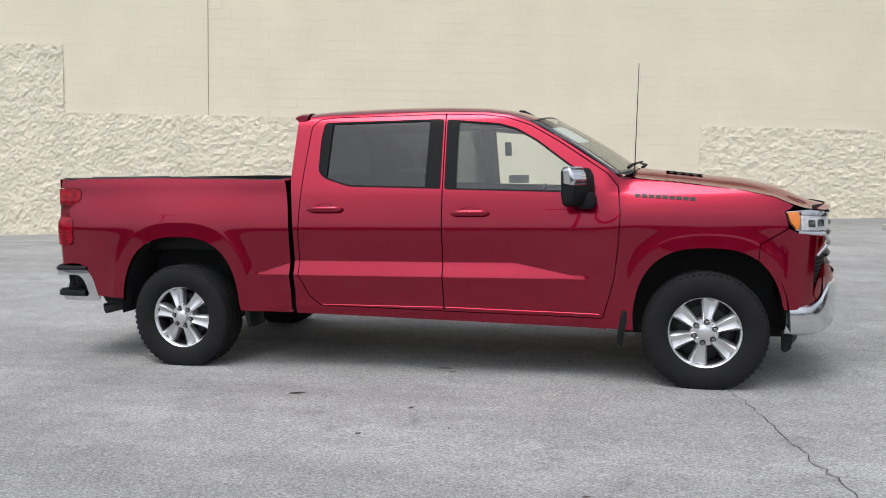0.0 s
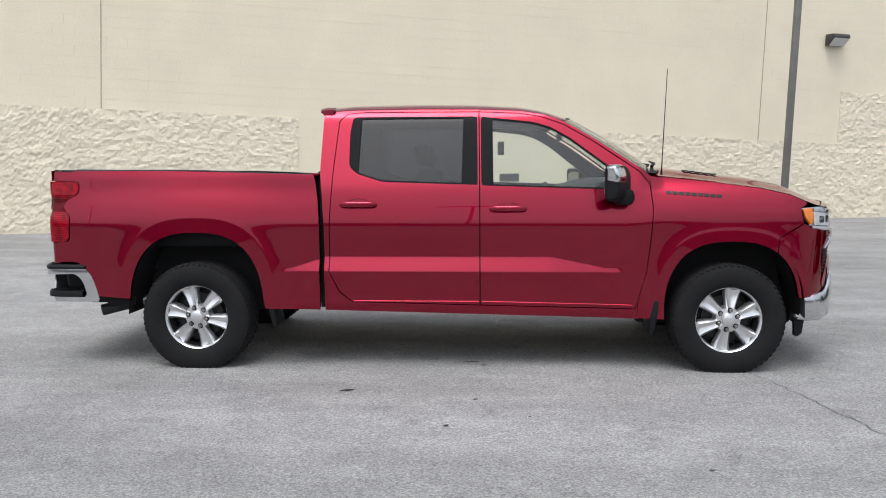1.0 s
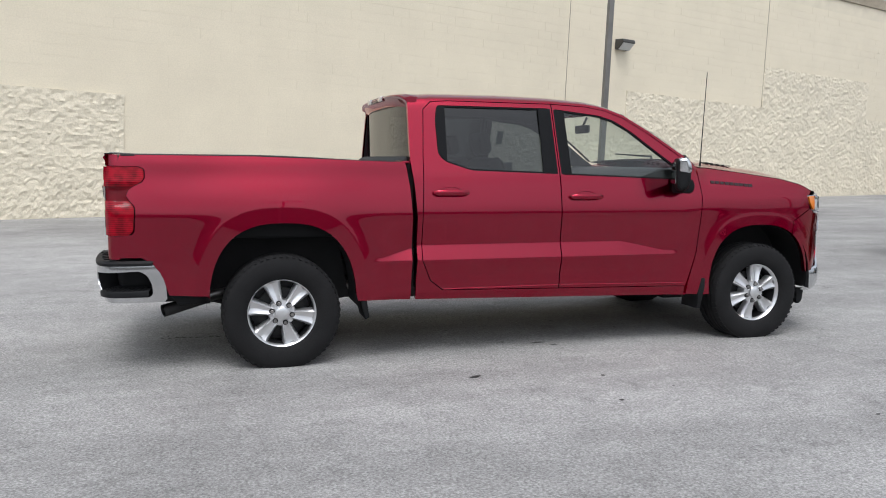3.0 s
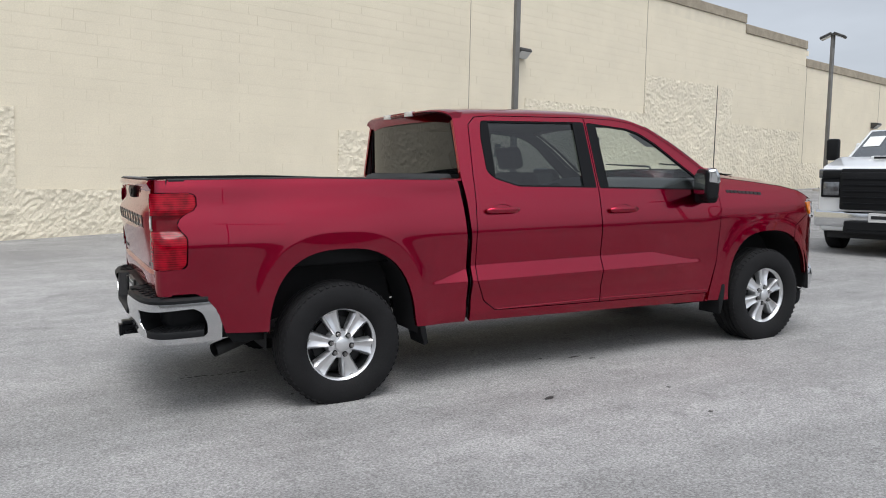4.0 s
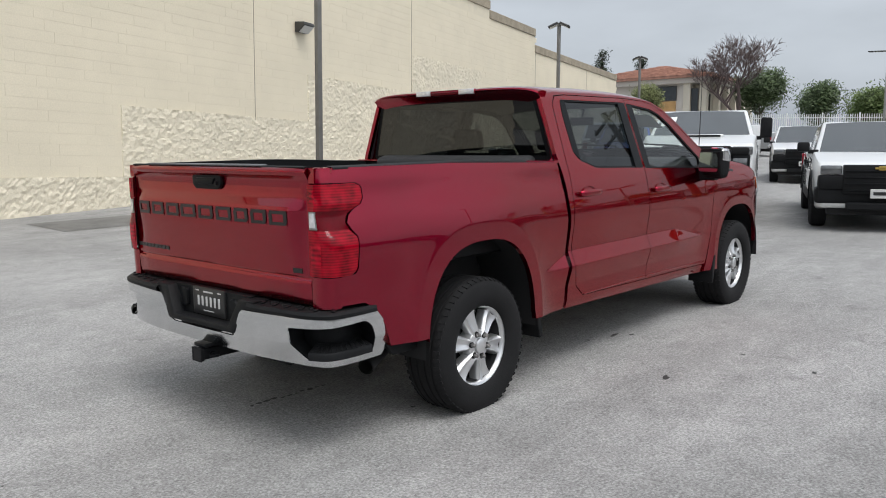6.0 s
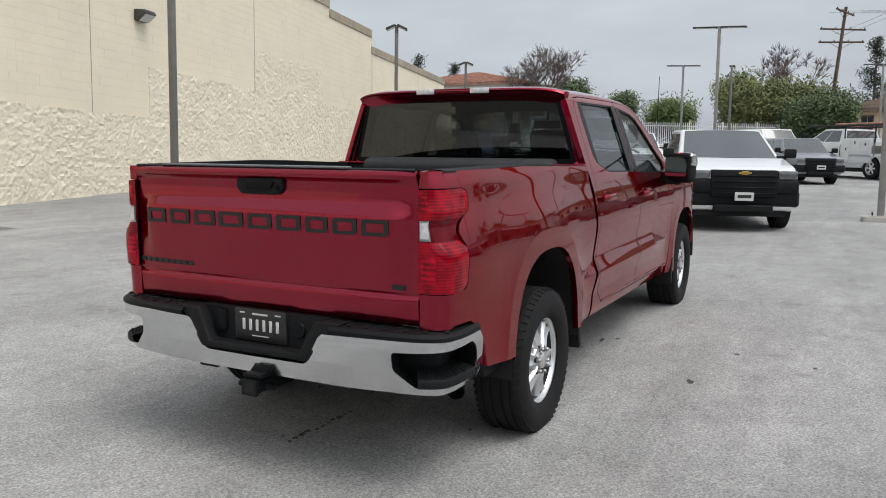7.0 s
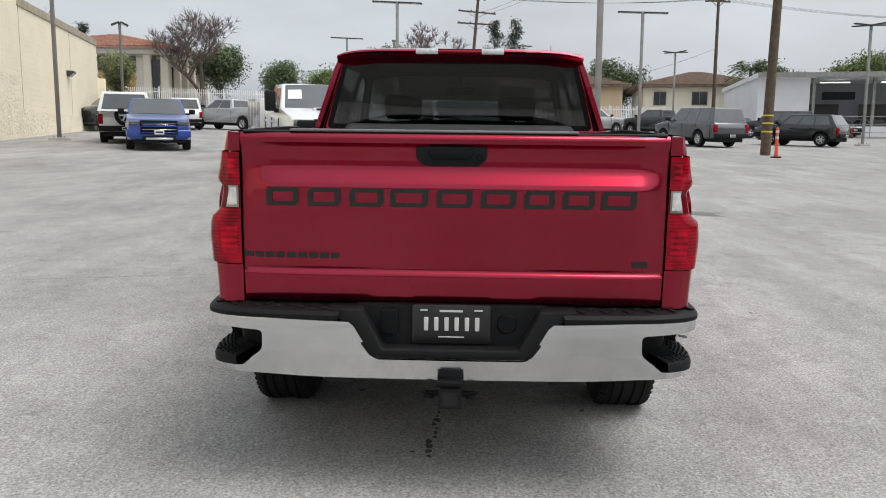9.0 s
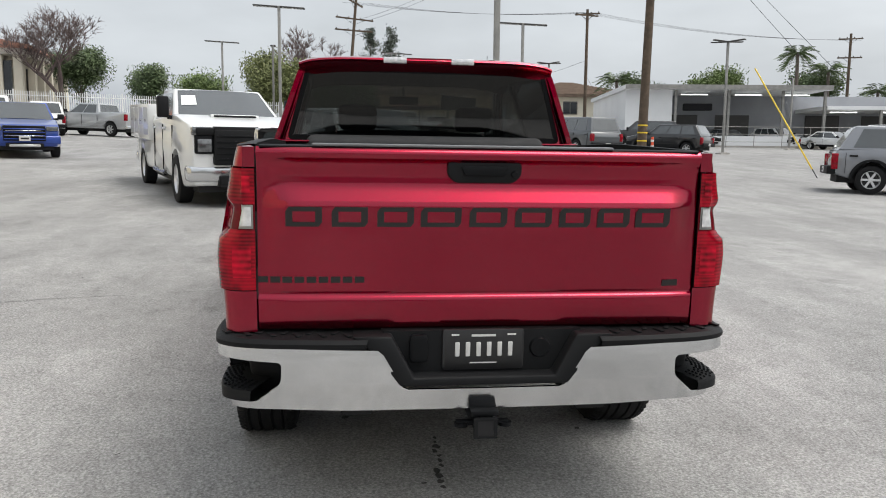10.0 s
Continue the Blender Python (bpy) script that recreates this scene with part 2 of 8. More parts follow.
def asphalt_material():
    m = bpy.data.materials.new("weathered_asphalt")
    m.use_nodes = True
    nt = m.node_tree
    b = nt.nodes["Principled BSDF"]
    b.inputs["Roughness"].default_value = 0.88
    b.inputs["Specular IOR Level"].default_value = 0.25
    tc = nt.nodes.new("ShaderNodeTexCoord")

    def tex(kind, s, detail=5.0, rough=0.55):
        n = nt.nodes.new(kind)
        n.inputs["Scale"].default_value = s
        if kind == "ShaderNodeTexNoise":
            n.inputs["Detail"].default_value, n.inputs["Roughness"].default_value = detail, rough
        nt.links.new(tc.outputs["Object"], n.inputs["Vector"])
        return n

    def mapped(sock, a, c, lo, hi):
        r = nt.nodes.new("ShaderNodeMapRange")
        for key, val in (("From Min", a), ("From Max", c), ("To Min", lo), ("To Max", hi)):
            r.inputs[key].default_value = val
        nt.links.new(sock, r.inputs["Value"])
        return r.outputs["Result"]

    def times(x, y):
        k = nt.nodes.new("ShaderNodeMath")
        k.operation = "MULTIPLY"
        nt.links.new(x, k.inputs[0])
        nt.links.new(y, k.inputs[1])
        return k.outputs[0]

    broad = mapped(tex("ShaderNodeTexNoise", 0.12, 4).outputs["Fac"], 0.3, 0.7, 0.90, 1.08)
    stain = mapped(tex("ShaderNodeTexNoise", 0.55, 7, 0.62).outputs["Fac"], 0.34, 0.60, 0.86, 1.05)
    mid = mapped(tex("ShaderNodeTexNoise", 5.0, 6, 0.6).outputs["Fac"], 0.3, 0.7, 0.90, 1.08)
    speck = mapped(tex("ShaderNodeTexNoise", 75.0, 3, 0.7).outputs["Fac"], 0.36, 0.66, 0.66, 1.32)
    stone = tex("ShaderNodeTexVoronoi", 62.0)
    chips = mapped(stone.outputs["Distance"], 0.0, 0.28, 1.20, 0.97)
    pebble = tex("ShaderNodeTexVoronoi", 105.0)
    tone = nt.nodes.new("ShaderNodeSeparateColor")
    nt.links.new(pebble.outputs["Color"], tone.inputs["Color"])
    grains = mapped(tone.outputs["Red"], 0.0, 1.0, 0.84, 1.17)
    streak = tex("ShaderNodeTexNoise", 0.9, 6, 0.7)
    bend = nt.nodes.new("ShaderNodeMapping")
    bend.inputs["Rotation"].default_value = (0, 0, 0.35)
    bend.inputs["Scale"].default_value = (0.35, 1.5, 1.0)
    nt.links.new(tc.outputs["Object"], bend.inputs["Vector"])
    nt.links.new(bend.outputs["Vector"], streak.inputs["Vector"])
    tracks_and_tone = mapped(streak.outputs["Fac"], 0.38, 0.62, 0.86, 1.08)
    scuff = mapped(tex("ShaderNodeTexNoise", 2.2, 8, 0.75).outputs["Fac"], 0.30, 0.42, 0.74, 1.0)

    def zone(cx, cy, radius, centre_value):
        """A broad zone round a point, with a ragged edge, that paints ground brightness into the colour."""
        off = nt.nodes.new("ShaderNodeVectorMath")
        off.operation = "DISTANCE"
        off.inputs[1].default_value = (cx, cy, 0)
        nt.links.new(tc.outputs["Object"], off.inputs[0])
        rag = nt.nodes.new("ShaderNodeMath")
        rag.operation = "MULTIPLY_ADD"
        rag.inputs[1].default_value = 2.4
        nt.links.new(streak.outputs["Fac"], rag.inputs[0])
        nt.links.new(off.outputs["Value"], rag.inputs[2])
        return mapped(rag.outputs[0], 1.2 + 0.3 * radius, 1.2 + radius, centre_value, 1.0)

    # hand-set ground brightness: slightly darker right of the tail, lighter towards the wall
    tracks_and_tone = times(tracks_and_tone, times(zone(-0.4, -3.4, 3.0, 0.95), zone(-1.2, 4.2, 4.5, 1.16)))
    value = times(times(times(times(broad, stain), times(mid, speck)), times(chips, grains)), times(tracks_and_tone, scuff))
    colour = nt.nodes.new("ShaderNodeMix")
    colour.data_type, colour.blend_type = "RGBA", "MULTIPLY"
    colour.inputs["Factor"].default_value = 1
    colour.inputs["A"].default_value = (0.322, 0.318, 0.311, 1)
    nt.links.new(value, colour.inputs["B"])
    nt.links.new(colour.outputs["Result"], b.inputs["Base Color"])
    bp = nt.nodes.new("ShaderNodeBump")
    bp.inputs["Strength"].default_value, bp.inputs["Distance"].default_value = 0.5, 0.006
    nt.links.new(speck, bp.inputs["Height"])
    nt.links.new(bp.outputs["Normal"], b.inputs["Normal"])
    return m


def paint(name, color, metal=0.0, rough=0.35):
    return material(name, color, rough, metal, coat=1.0, vary=0.04, scale=2.0, fine=0.03, fine_scale=900)


ASPHALT = asphalt_material()
STAIN = material("oil_stain", (0.055, 0.053, 0.05), 0.7, vary=0.4, scale=9, fine=0.3, fine_scale=70)
PATCH = material("asphalt_patch", (0.16, 0.157, 0.15), 0.85, vary=0.25, scale=2.5, fine=0.35, fine_scale=80, bump=0.5, bump_scale=90)
BLOCK_SMOOTH = material("painted_smooth_block", (0.785, 0.71, 0.555), 0.85, vary=0.05, scale=0.9, fine=0.05, fine_scale=35, bump=0.18, bump_scale=70, random_tint=0.012)
BLOCK_ROUGH = material("painted_split_face_block", (0.785, 0.715, 0.565), 0.88, vary=0.09, scale=1.4, fine=0.10, fine_scale=45, bump=1.0, bump_scale=34, random_tint=0.015)
MORTAR = material("painted_mortar", (0.745, 0.675, 0.53), 0.9, vary=0.08, scale=2.0, bump=0.3)
CAP = material("tan_split_cap", (0.36, 0.31, 0.235), 0.9, vary=0.2, scale=3.0, fine=0.15, fine_scale=30, bump=0.5, bump_scale=40)
# colour of the added south wall, kept dark for the reflections
DARK_WALL = material("dark_backdrop_wall", (0.20, 0.19, 0.175), 0.9, vary=0.4, scale=0.5, fine=0.25, fine_scale=6, bump=0.3)
CONCRETE = material("concrete", (0.42, 0.40, 0.37), 0.9, vary=0.2, scale=4.0, fine=0.15, bump=0.3)
POLE_GREY = material("painted_pole_grey", (0.17, 0.165, 0.155), 0.5, 0.3, vary=0.15, scale=4.0, bump=0.05)
POLE_LIGHT = material("weathered_pole_grey", (0.27, 0.265, 0.25), 0.55, 0.2, vary=0.2, scale=3.0, bump=0.05)
POLE_WOOD = material("utility_pole_wood", (0.105, 0.075, 0.052), 0.9, vary=0.35, scale=5.0, fine=0.3, fine_scale=40, bump=0.5, bump_scale=30)
LAMP_DARK = material("lamp_housing", (0.06, 0.058, 0.055), 0.45, 0.4, vary=0.1)
LENS = material("lamp_lens", (0.55, 0.56, 0.56), 0.2)
RED_PAINT = material("red_tintcoat_paint", (0.312, 0.0004, 0.0245), 0.27, 1.0, coat=1.0, coat_rough=0.008, spec=0.25, fine=0.06, fine_scale=900, vary=0.03, scale=1.3)
RED_PAINT.node_tree.nodes["Principled BSDF"].inputs["Specular Tint"].default_value = (0.68, 0.06, 0.13, 1)
RED_PAINT.node_tree.nodes["Principled BSDF"].inputs["Coat IOR"].default_value = 1.46
BLACK_PLASTIC = material("black_plastic", (0.010, 0.0105, 0.0115), 0.55, spec=0.16, vary=0.15, scale=8, bump=0.12, bump_scale=350)
TRIM_GLOSS = material("gloss_black_trim", (0.009, 0.0095, 0.0105), 0.32, spec=0.09, vary=0.05)
DARK_CAVITY = material("underbody_black", (0.008, 0.008, 0.009), 0.8, vary=0.3, scale=6)
CHROME = material("chrome", (0.66, 0.67, 0.68), 0.13, 1.0, vary=0.03, scale=5)
ALLOY = material("bright_alloy", (0.72, 0.725, 0.735), 0.28, 0.8, vary=0.02, scale=9)
# near-black alloy: puts the shade of wheel wells into colour; also used for dark rims
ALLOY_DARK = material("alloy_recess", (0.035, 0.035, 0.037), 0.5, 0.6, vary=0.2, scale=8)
RUBBER = material("tyre_rubber", (0.010, 0.010, 0.0108), 0.85, spec=0.3, vary=0.25, scale=7, fine=0.2, fine_scale=120, bump=0.15, bump_scale=150)
STEEL_DARK = material("dark_steel", (0.018, 0.018, 0.018), 0.5, 0.3, vary=0.3, scale=9)
STEEL = material("steel_pipe", (0.32, 0.31, 0.30), 0.35, 0.9, vary=0.3, scale=9)
def ribbed_lens(name, deep, bright, pitch):
    """A glossy red lens whose moulded ribs show as fine level bands."""
    m = material(name, bright, 0.2, coat=0.45, spec=0.05, coat_rough=0.01)
    nt = m.node_tree
    b = nt.nodes["Principled BSDF"]
    tc = nt.nodes.new("ShaderNodeTexCoord")
    ribs = nt.nodes.new("ShaderNodeTexWave")
    ribs.wave_type, ribs.bands_direction, ribs.wave_profile = "BANDS", "Z", "SIN"
    ribs.inputs["Scale"].default_value = 0.314 / pitch
    ribs.inputs["Distortion"].default_value = 0.15
    blot = nt.nodes.new("ShaderNodeTexNoise")
    blot.inputs["Scale"].default_value, blot.inputs["Detail"].default_value = 16.0, 2.0
    nt.links.new(tc.outputs["Object"], ribs.inputs["Vector"])
    nt.links.new(tc.outputs["Object"], blot.inputs["Vector"])
    both = nt.nodes.new("ShaderNodeMath")
    both.operation = "MULTIPLY_ADD"
    both.inputs[1].default_value = 0.40
    spread = nt.nodes.new("ShaderNodeMapRange")
    for key, val in (("From Min", 0.35), ("From Max", 0.65), ("To Min", 0.0), ("To Max", 0.55)):
        spread.inputs[key].default_value = val
    nt.links.new(blot.outputs["Fac"], spread.inputs["Value"])
    nt.links.new(ribs.outputs["Fac"], both.inputs[0])
    nt.links.new(spread.outputs["Result"], both.inputs[2])
    mix = nt.nodes.new("ShaderNodeMix")
    mix.data_type = "RGBA"
    mix.inputs["A"].default_value, mix.inputs["B"].default_value = (*deep, 1), (*bright, 1)
    nt.links.new(both.outputs[0], mix.inputs["Factor"])
    nt.links.new(mix.outputs["Result"], b.inputs["Base Color"])
    return m


LENS_RED = ribbed_lens("red_lamp_lens", (0.10, 0.0002, 0.004), (0.40, 0.0006, 0.014), 0.013)
LENS_INNER = ribbed_lens("inner_red_reflector", (0.09, 0.0002, 0.004), (0.66, 0.001, 0.024), 0.024)
LENS_RED_DARK = material("dark_red_lamp_lens", (0.13, 0.0005, 0.006), 0.2, coat=0.4, spec=0.05, vary=0.2, scale=12)
LENS_CLEAR = material("clear_lamp_lens", (0.78, 0.78, 0.79), 0.14, 0.35, coat=1.0, vary=0.25, scale=40)
HEADLAMP = material("smoked_headlamp", (0.16, 0.165, 0.17), 0.12, 0.6, coat=1.0, vary=0.35, scale=14)
LENS_AMBER = material("amber_lamp_lens", (0.75, 0.20, 0.015), 0.15, coat=1.0, vary=0.1, scale=20)
GLASS_CLEAR = glass("clear_car_glass", (0.88, 0.92, 0.89), 0.01)
GLASS_TINT = glass("privacy_car_glass", (0.12, 0.14, 0.155), 0.05, ior=1.45)
GLASS_REAR = glass("dark_rear_glass", (0.075, 0.082, 0.082), 0.02)
GLASS_SCREEN = glass("windscreen_glass", (0.80, 0.85, 0.82), 0.02)
SEAT_CLOTH = material("dark_grey_seat_cloth", (0.035, 0.036, 0.038), 0.85, vary=0.2, scale=6, fine=0.2, fine_scale=200)
CABIN_DARK = material("cabin_plastic", (0.03, 0.031, 0.033), 0.6, vary=0.2, scale=6)
HEADLINER = material("grey_headliner", (0.10, 0.10, 0.098), 0.9, vary=0.1)
PAPER = material("window_sticker_paper", (0.75, 0.77, 0.76), 0.6, vary=0.05)
PAPER_INK = material("window_sticker_print", (0.20, 0.30, 0.28), 0.6)
BADGE_DARK = material("dark_badge", (0.018, 0.016, 0.016), 0.35, 0.2)
PLATE_DARK = material("black_plate", (0.015, 0.015, 0.016), 0.4)
PLATE_WHITE = material("plate_white", (0.58, 0.58, 0.57), 0.5)
GOLD = material("gold_badge", (0.55, 0.38, 0.10), 0.3, 0.6)
WHITE_PAINT = paint("white_car_paint", (0.72, 0.73, 0.73))
SILVER_PAINT = paint("silver_car_paint", (0.46, 0.47, 0.48), 0.6)
GREY_PAINT = paint("grey_car_paint", (0.085, 0.092, 0.10), 0.5)
LIGHTGREY_PAINT = paint("light_grey_car_paint", (0.22, 0.23, 0.25), 0.4)
BLACK_PAINT = paint("black_car_paint", (0.012, 0.012, 0.013), 0.1)
BLUE_PAINT = paint("blue_car_paint", (0.010, 0.05, 0.30), 0.35)
FENCE_WHITE = material("white_fence_paint", (0.74, 0.74, 0.73), 0.6, vary=0.08)
STUCCO_CREAM = material("cream_stucco", (0.62, 0.57, 0.47), 0.9, vary=0.08, scale=0.6, fine=0.06, bump=0.3)
STUCCO_GREY = material("grey_beige_stucco", (0.55, 0.51, 0.46), 0.9, vary=0.08, scale=0.6, fine=0.06, bump=0.3)
STUCCO_PALE = material("pale_cream_stucco", (0.80, 0.75, 0.62), 0.9, vary=0.06, scale=0.6, fine=0.05, bump=0.3)
STUCCO_TAN = material("tan_stucco", (0.66, 0.51, 0.34), 0.9, vary=0.1, scale=0.6, fine=0.06, bump=0.3)
WHITE_WALL = material("white_painted_wall", (0.74, 0.75, 0.76), 0.85, vary=0.06, scale=0.5, fine=0.04, bump=0.1)
GREY_WALL = material("grey_bay_wall", (0.30, 0.31, 0.33), 0.85, vary=0.12, scale=0.5)
CLAY_TILE = material("clay_roof_tile", (0.42, 0.22, 0.16), 0.85, vary=0.3, scale=2.0, fine=0.25, fine_scale=12, random_tint=0.1)
SHINGLE = material("brown_shingle", (0.20, 0.145, 0.11), 0.9, vary=0.25, scale=2.0, fine=0.25, fine_scale=14)
WOOD_BOARD = material("boarded_plywood", (0.48, 0.29, 0.12), 0.8, vary=0.2, scale=2.0, fine=0.15, fine_scale=20)
WINDOW_DARK = material("dark_window", (0.035, 0.04, 0.045), 0.12, vary=0.2, scale=2)
BARK = material("grey_bark", (0.13, 0.105, 0.09), 0.95, vary=0.3, scale=6, bump=0.5)
TWIG = material("brown_twigs", (0.135, 0.10, 0.095), 0.95, vary=0.3, scale=6)
LEAF_GREEN = material("green_leaves", (0.120, 0.172, 0.050), 0.7, vary=0.4, scale=0.9, fine=0.3, fine_scale=6)
LEAF_DARK = material("dark_green_leaves", (0.084, 0.124, 0.048), 0.7, vary=0.4, scale=0.9, fine=0.3, fine_scale=6)
LEAF_PINE = material("dark_pine_needles", (0.036, 0.052, 0.030), 0.8, vary=0.4, scale=0.9, fine=0.3, fine_scale=6)
LEAF_OLIVE = material("olive_leaves", (0.155, 0.175, 0.060), 0.7, vary=0.4, scale=0.9, fine=0.3, fine_scale=6)
ORANGE_CONE = material("orange_plastic", (0.75, 0.09, 0.03), 0.5, vary=0.1)
YELLOW = material("yellow_guard", (0.70, 0.48, 0.03), 0.5, vary=0.12)
WIRE = material("black_wire", (0.03, 0.03, 0.032), 0.7)
TUBE_LIGHT = bpy.data.materials.new("fluorescent_tube")
TUBE_LIGHT.use_nodes = True
TUBE_LIGHT.node_tree.nodes["Principled BSDF"].inputs["Emission Color"].default_value = (0.95, 1.0, 1.0, 1)
TUBE_LIGHT.node_tree.nodes["Principled BSDF"].inputs["Emission Strength"].default_value = 1.6


# ---- ground: one sheet that climbs gently along x and towards the block wall ----
def ramp(v, lo, hi, soft):
    """v held between lo and hi with soft ends."""
    a = lo + soft * np.logaddexp(0, (v - lo) / soft)
    return hi - soft * np.logaddexp(0, (hi - a) / soft)


def ground_z(x, y):
    gx = 0.0385 * float(ramp(x, -25.0, 82.0, 3.0))
    gy = 0.027 * float(ramp(y - 1.0, 0.0, 26.0, 0.7))
    base = 0.027 * float(ramp(-1.0, 0.0, 26.0, 0.7))
    return 0.022 + gx + gy - base + 0.008 * min(0.0, max(-45.0, y + 3.0)) - 0.0385 * float(ramp(0.0, -25.0, 82.0, 3.0))


def ground_axis(limit):
    near = list(np.arange(-30, 90.1, 1.5))
    return sorted([-limit, -700, -300, -150, -90, -60, -45] + near + [100, 120, 150, 220, 400, 800, limit])


ground = part("ground", grid(lambda x, y: (x, y, ground_z(x, y)), ground_axis(1600), [v - 30 for v in ground_axis(1600)]), ASPHALT)
tagged(ground, "weathered light grey asphalt of a car lot", "ground", kind="structure")


def blob(name, x, y, r, squash, turn, mat, label, lift=0.004, seed=0, n=40):
    """A flat irregular patch lying on the ground."""
    rnd = random.Random(seed)
    ph = [rnd.uniform(0, 6.28) for _ in range(5)]
    rim, verts, faces = [], [], []
    for ring in (0.0, 0.5, 1.0):
        for i in range(n):
            a = 2 * math.pi * i / n
            k = r * ring * (1 + sum(0.22 / (j + 1) * math.sin((j + 2) * a + ph[j]) for j in range(5)))
            u, v = k * math.cos(a), k * math.sin(a) * squash
            px, py = x + u * math.cos(turn) - v * math.sin(turn), y + u * math.sin(turn) + v * math.cos(turn)
            verts.append((px, py, ground_z(px, py) + lift))
    for ring in range(2):
        for i in range(n):
            j = (i + 1) % n
            faces.append([ring * n + i, ring * n + n + i, ring * n + n + j, ring * n + j] if ring else [n + i, n + j, i][:3])
    return tagged(part(name, (verts, faces), mat), label, "stain", kind="structure")


def strip(name, pts, width, mat, label, lift=0.004, jitter=0.02, seed=1):
    """A thin crack or sealed joint along points on the ground."""
    rnd = random.Random(seed)
    line = smooth_line([(*p, 0) for p in pts], 14)
    verts, faces = [], []
    for i, p in enumerate(line):
        d = line[min(i + 1, len(line) - 1)] - line[max(i - 1, 0)]
        d /= np.linalg.norm(d) + 1e-9
        w = width * rnd.uniform(0.4, 1.2)
        o = rnd.uniform(-jitter, jitter)
        for s in (-1, 1):
            x, y = p[0] - d[1] * (o + s * w / 2), p[1] + d[0] * (o + s * w / 2)
            verts.append((x, y, ground_z(x, y) + lift))
    for i in range(len(line) - 1):
        faces.append([2 * i, 2 * i + 1, 2 * i + 3, 2 * i + 2])
    return tagged(part(name, (verts, faces), mat), label, "crack", kind="structure")


strip("pavement_crack", [(-2.4, 14.0), (0.2, 9.0), (1.8, 5.2), (2.45, 3.6), (3.3, 1.0), (3.9, -1.0), (4.08, -1.95), (4.25, -2.7), (4.5, -3.9), (5.3, -7.0)], 0.007, STAIN, "thin dark joint crack across the asphalt")
_r = random.Random(31)
for _i in range(11):
    blob("oil_drip", -0.30 - 0.052 * _i, 0.105 + _r.uniform(-0.018, 0.018), _r.uniform(0.012, 0.028), _r.uniform(0.5, 0.9), _r.uniform(-0.4, 0.4), STAIN, "dark oil drip on the asphalt behind the axle", seed=60 + _i, n=16)
blob("oil_spot", 1.17, -1.53, 0.045, 0.45, 0.2, STAIN, "small dark oil spot on the asphalt", seed=2)
blob("oil_spot", 1.96, -0.72, 0.05, 0.4, 0.1, STAIN, "small dark oil spot on the asphalt", seed=3)
blob("oil_spot", 2.05, -0.82, 0.03, 0.5, 0.4, STAIN, "small dark oil spot on the asphalt", seed=5)
blob("oil_spot", 1.84, -2.23, 0.02, 0.6, 0.0, STAIN, "small dark oil spot on the asphalt", seed=6)
blob("asphalt_patch", 8.2, -3.45, 0.55, 0.45, 0.9, PATCH, "round darker repair patch in the asphalt", seed=7)
tagged(part("asphalt_patch", grid(lambda u, v: (u, v, ground_z(u, v) + 0.005), np.linspace(2.0, 3.9, 8), np.linspace(9.2, 10.75, 6)), PATCH),
       "rectangular darker asphalt repair patch by the wall", "patch", kind="structure")
_r = random.Random(12)
for _i in range(46):
    _x, _y = _r.uniform(-4, 12), _r.uniform(-5, 7)
    blob("oil_spot", _x, _y, _r.uniform(0.008, 0.022), _r.uniform(0.4, 0.9), _r.uniform(0, 3), STAIN, "small dark oil spot on the asphalt", seed=100 + _i, n=14)

# ---- long block wall of the neighbouring store ----
WALL_ANGLE = math.atan(0.229)
WALL = pose(0, 11.4, 0, 0, 0, math.degrees(WALL_ANGLE))
COURSE, BLOCK = 0.213, 0.42
WALL_END = 41.2


def split_top(s):
    """Height to which split-face blocks reach, at s metres along the wall."""
    for a, b, h in ((-30, -9.5, 4.13), (-9.5, -2.15, 2.64), (-2.15, 4.78, 1.15), (4.78, 11.08, 2.64), (11.08, 16.75, 3.92), (16.75, 22.21, 5.20), (22.21, 27.67, 3.92), (27.67, 60, 2.64)):
        if a <= s < b:
            return h
    return 2.64


def wall_top(s):
    return 8.08 if s < 22.95 else 7.72 if s < 27.9 else 7.0


def base_z(s):
    p = WALL @ Vector((s, 0, 0))
    return ground_z(p.x, p.y)


wall_store = thing("wall_store", WALL, "long cream-painted concrete block store wall with split-face bands", "wall", kind="structure")
for a, b in ((-15.2, 22.95), (22.95, 27.9), (27.9, WALL_END)):
    t = wall_top((a + b) / 2)
    part("backing", box(a, b, 0.0, 0.3, -1.6, t - 0.34), MORTAR, wall_store, smooth=False)
    part("parapet_cap", box(a, b, -0.05, 0.42, t - 0.34, t, 0.015, 1), CAP, wall_store, "tan split-face cap course")
part("return_wall", box(-15.2, -14.9, 0.3, 24, -2, 7.7), MORTAR, wall_store, smooth=False)
part("return_wall", box(WALL_END - 0.3, WALL_END, 0.3, 24, -1, 6.66), MORTAR, wall_store, smooth=False)
part("roof_deck", box(-15.2, WALL_END, 0.3, 24, 6.2, 6.4), CAP, wall_store, smooth=False)
part("corner_pilaster", box(WALL_END - 0.02, WALL_END + 0.4, -0.35, 0.6, 1.2, 4.9, 0.03), BLOCK_SMOOTH, wall_store, "stepped end pilaster")
for s in (-6.25, 8.92, 16.75, 28.0, 35.5):
    part("control_joint", box(s - 0.007, s + 0.007, -0.012, 0.01, base_z(s), wall_top(s) - 0.34), CAP, wall_store, "brown sealed control joint", smooth=False)


NU, NV = 14, 8
FIELD_S0, FIELD_Z0 = -20.0, 2.64 - 24 * COURSE


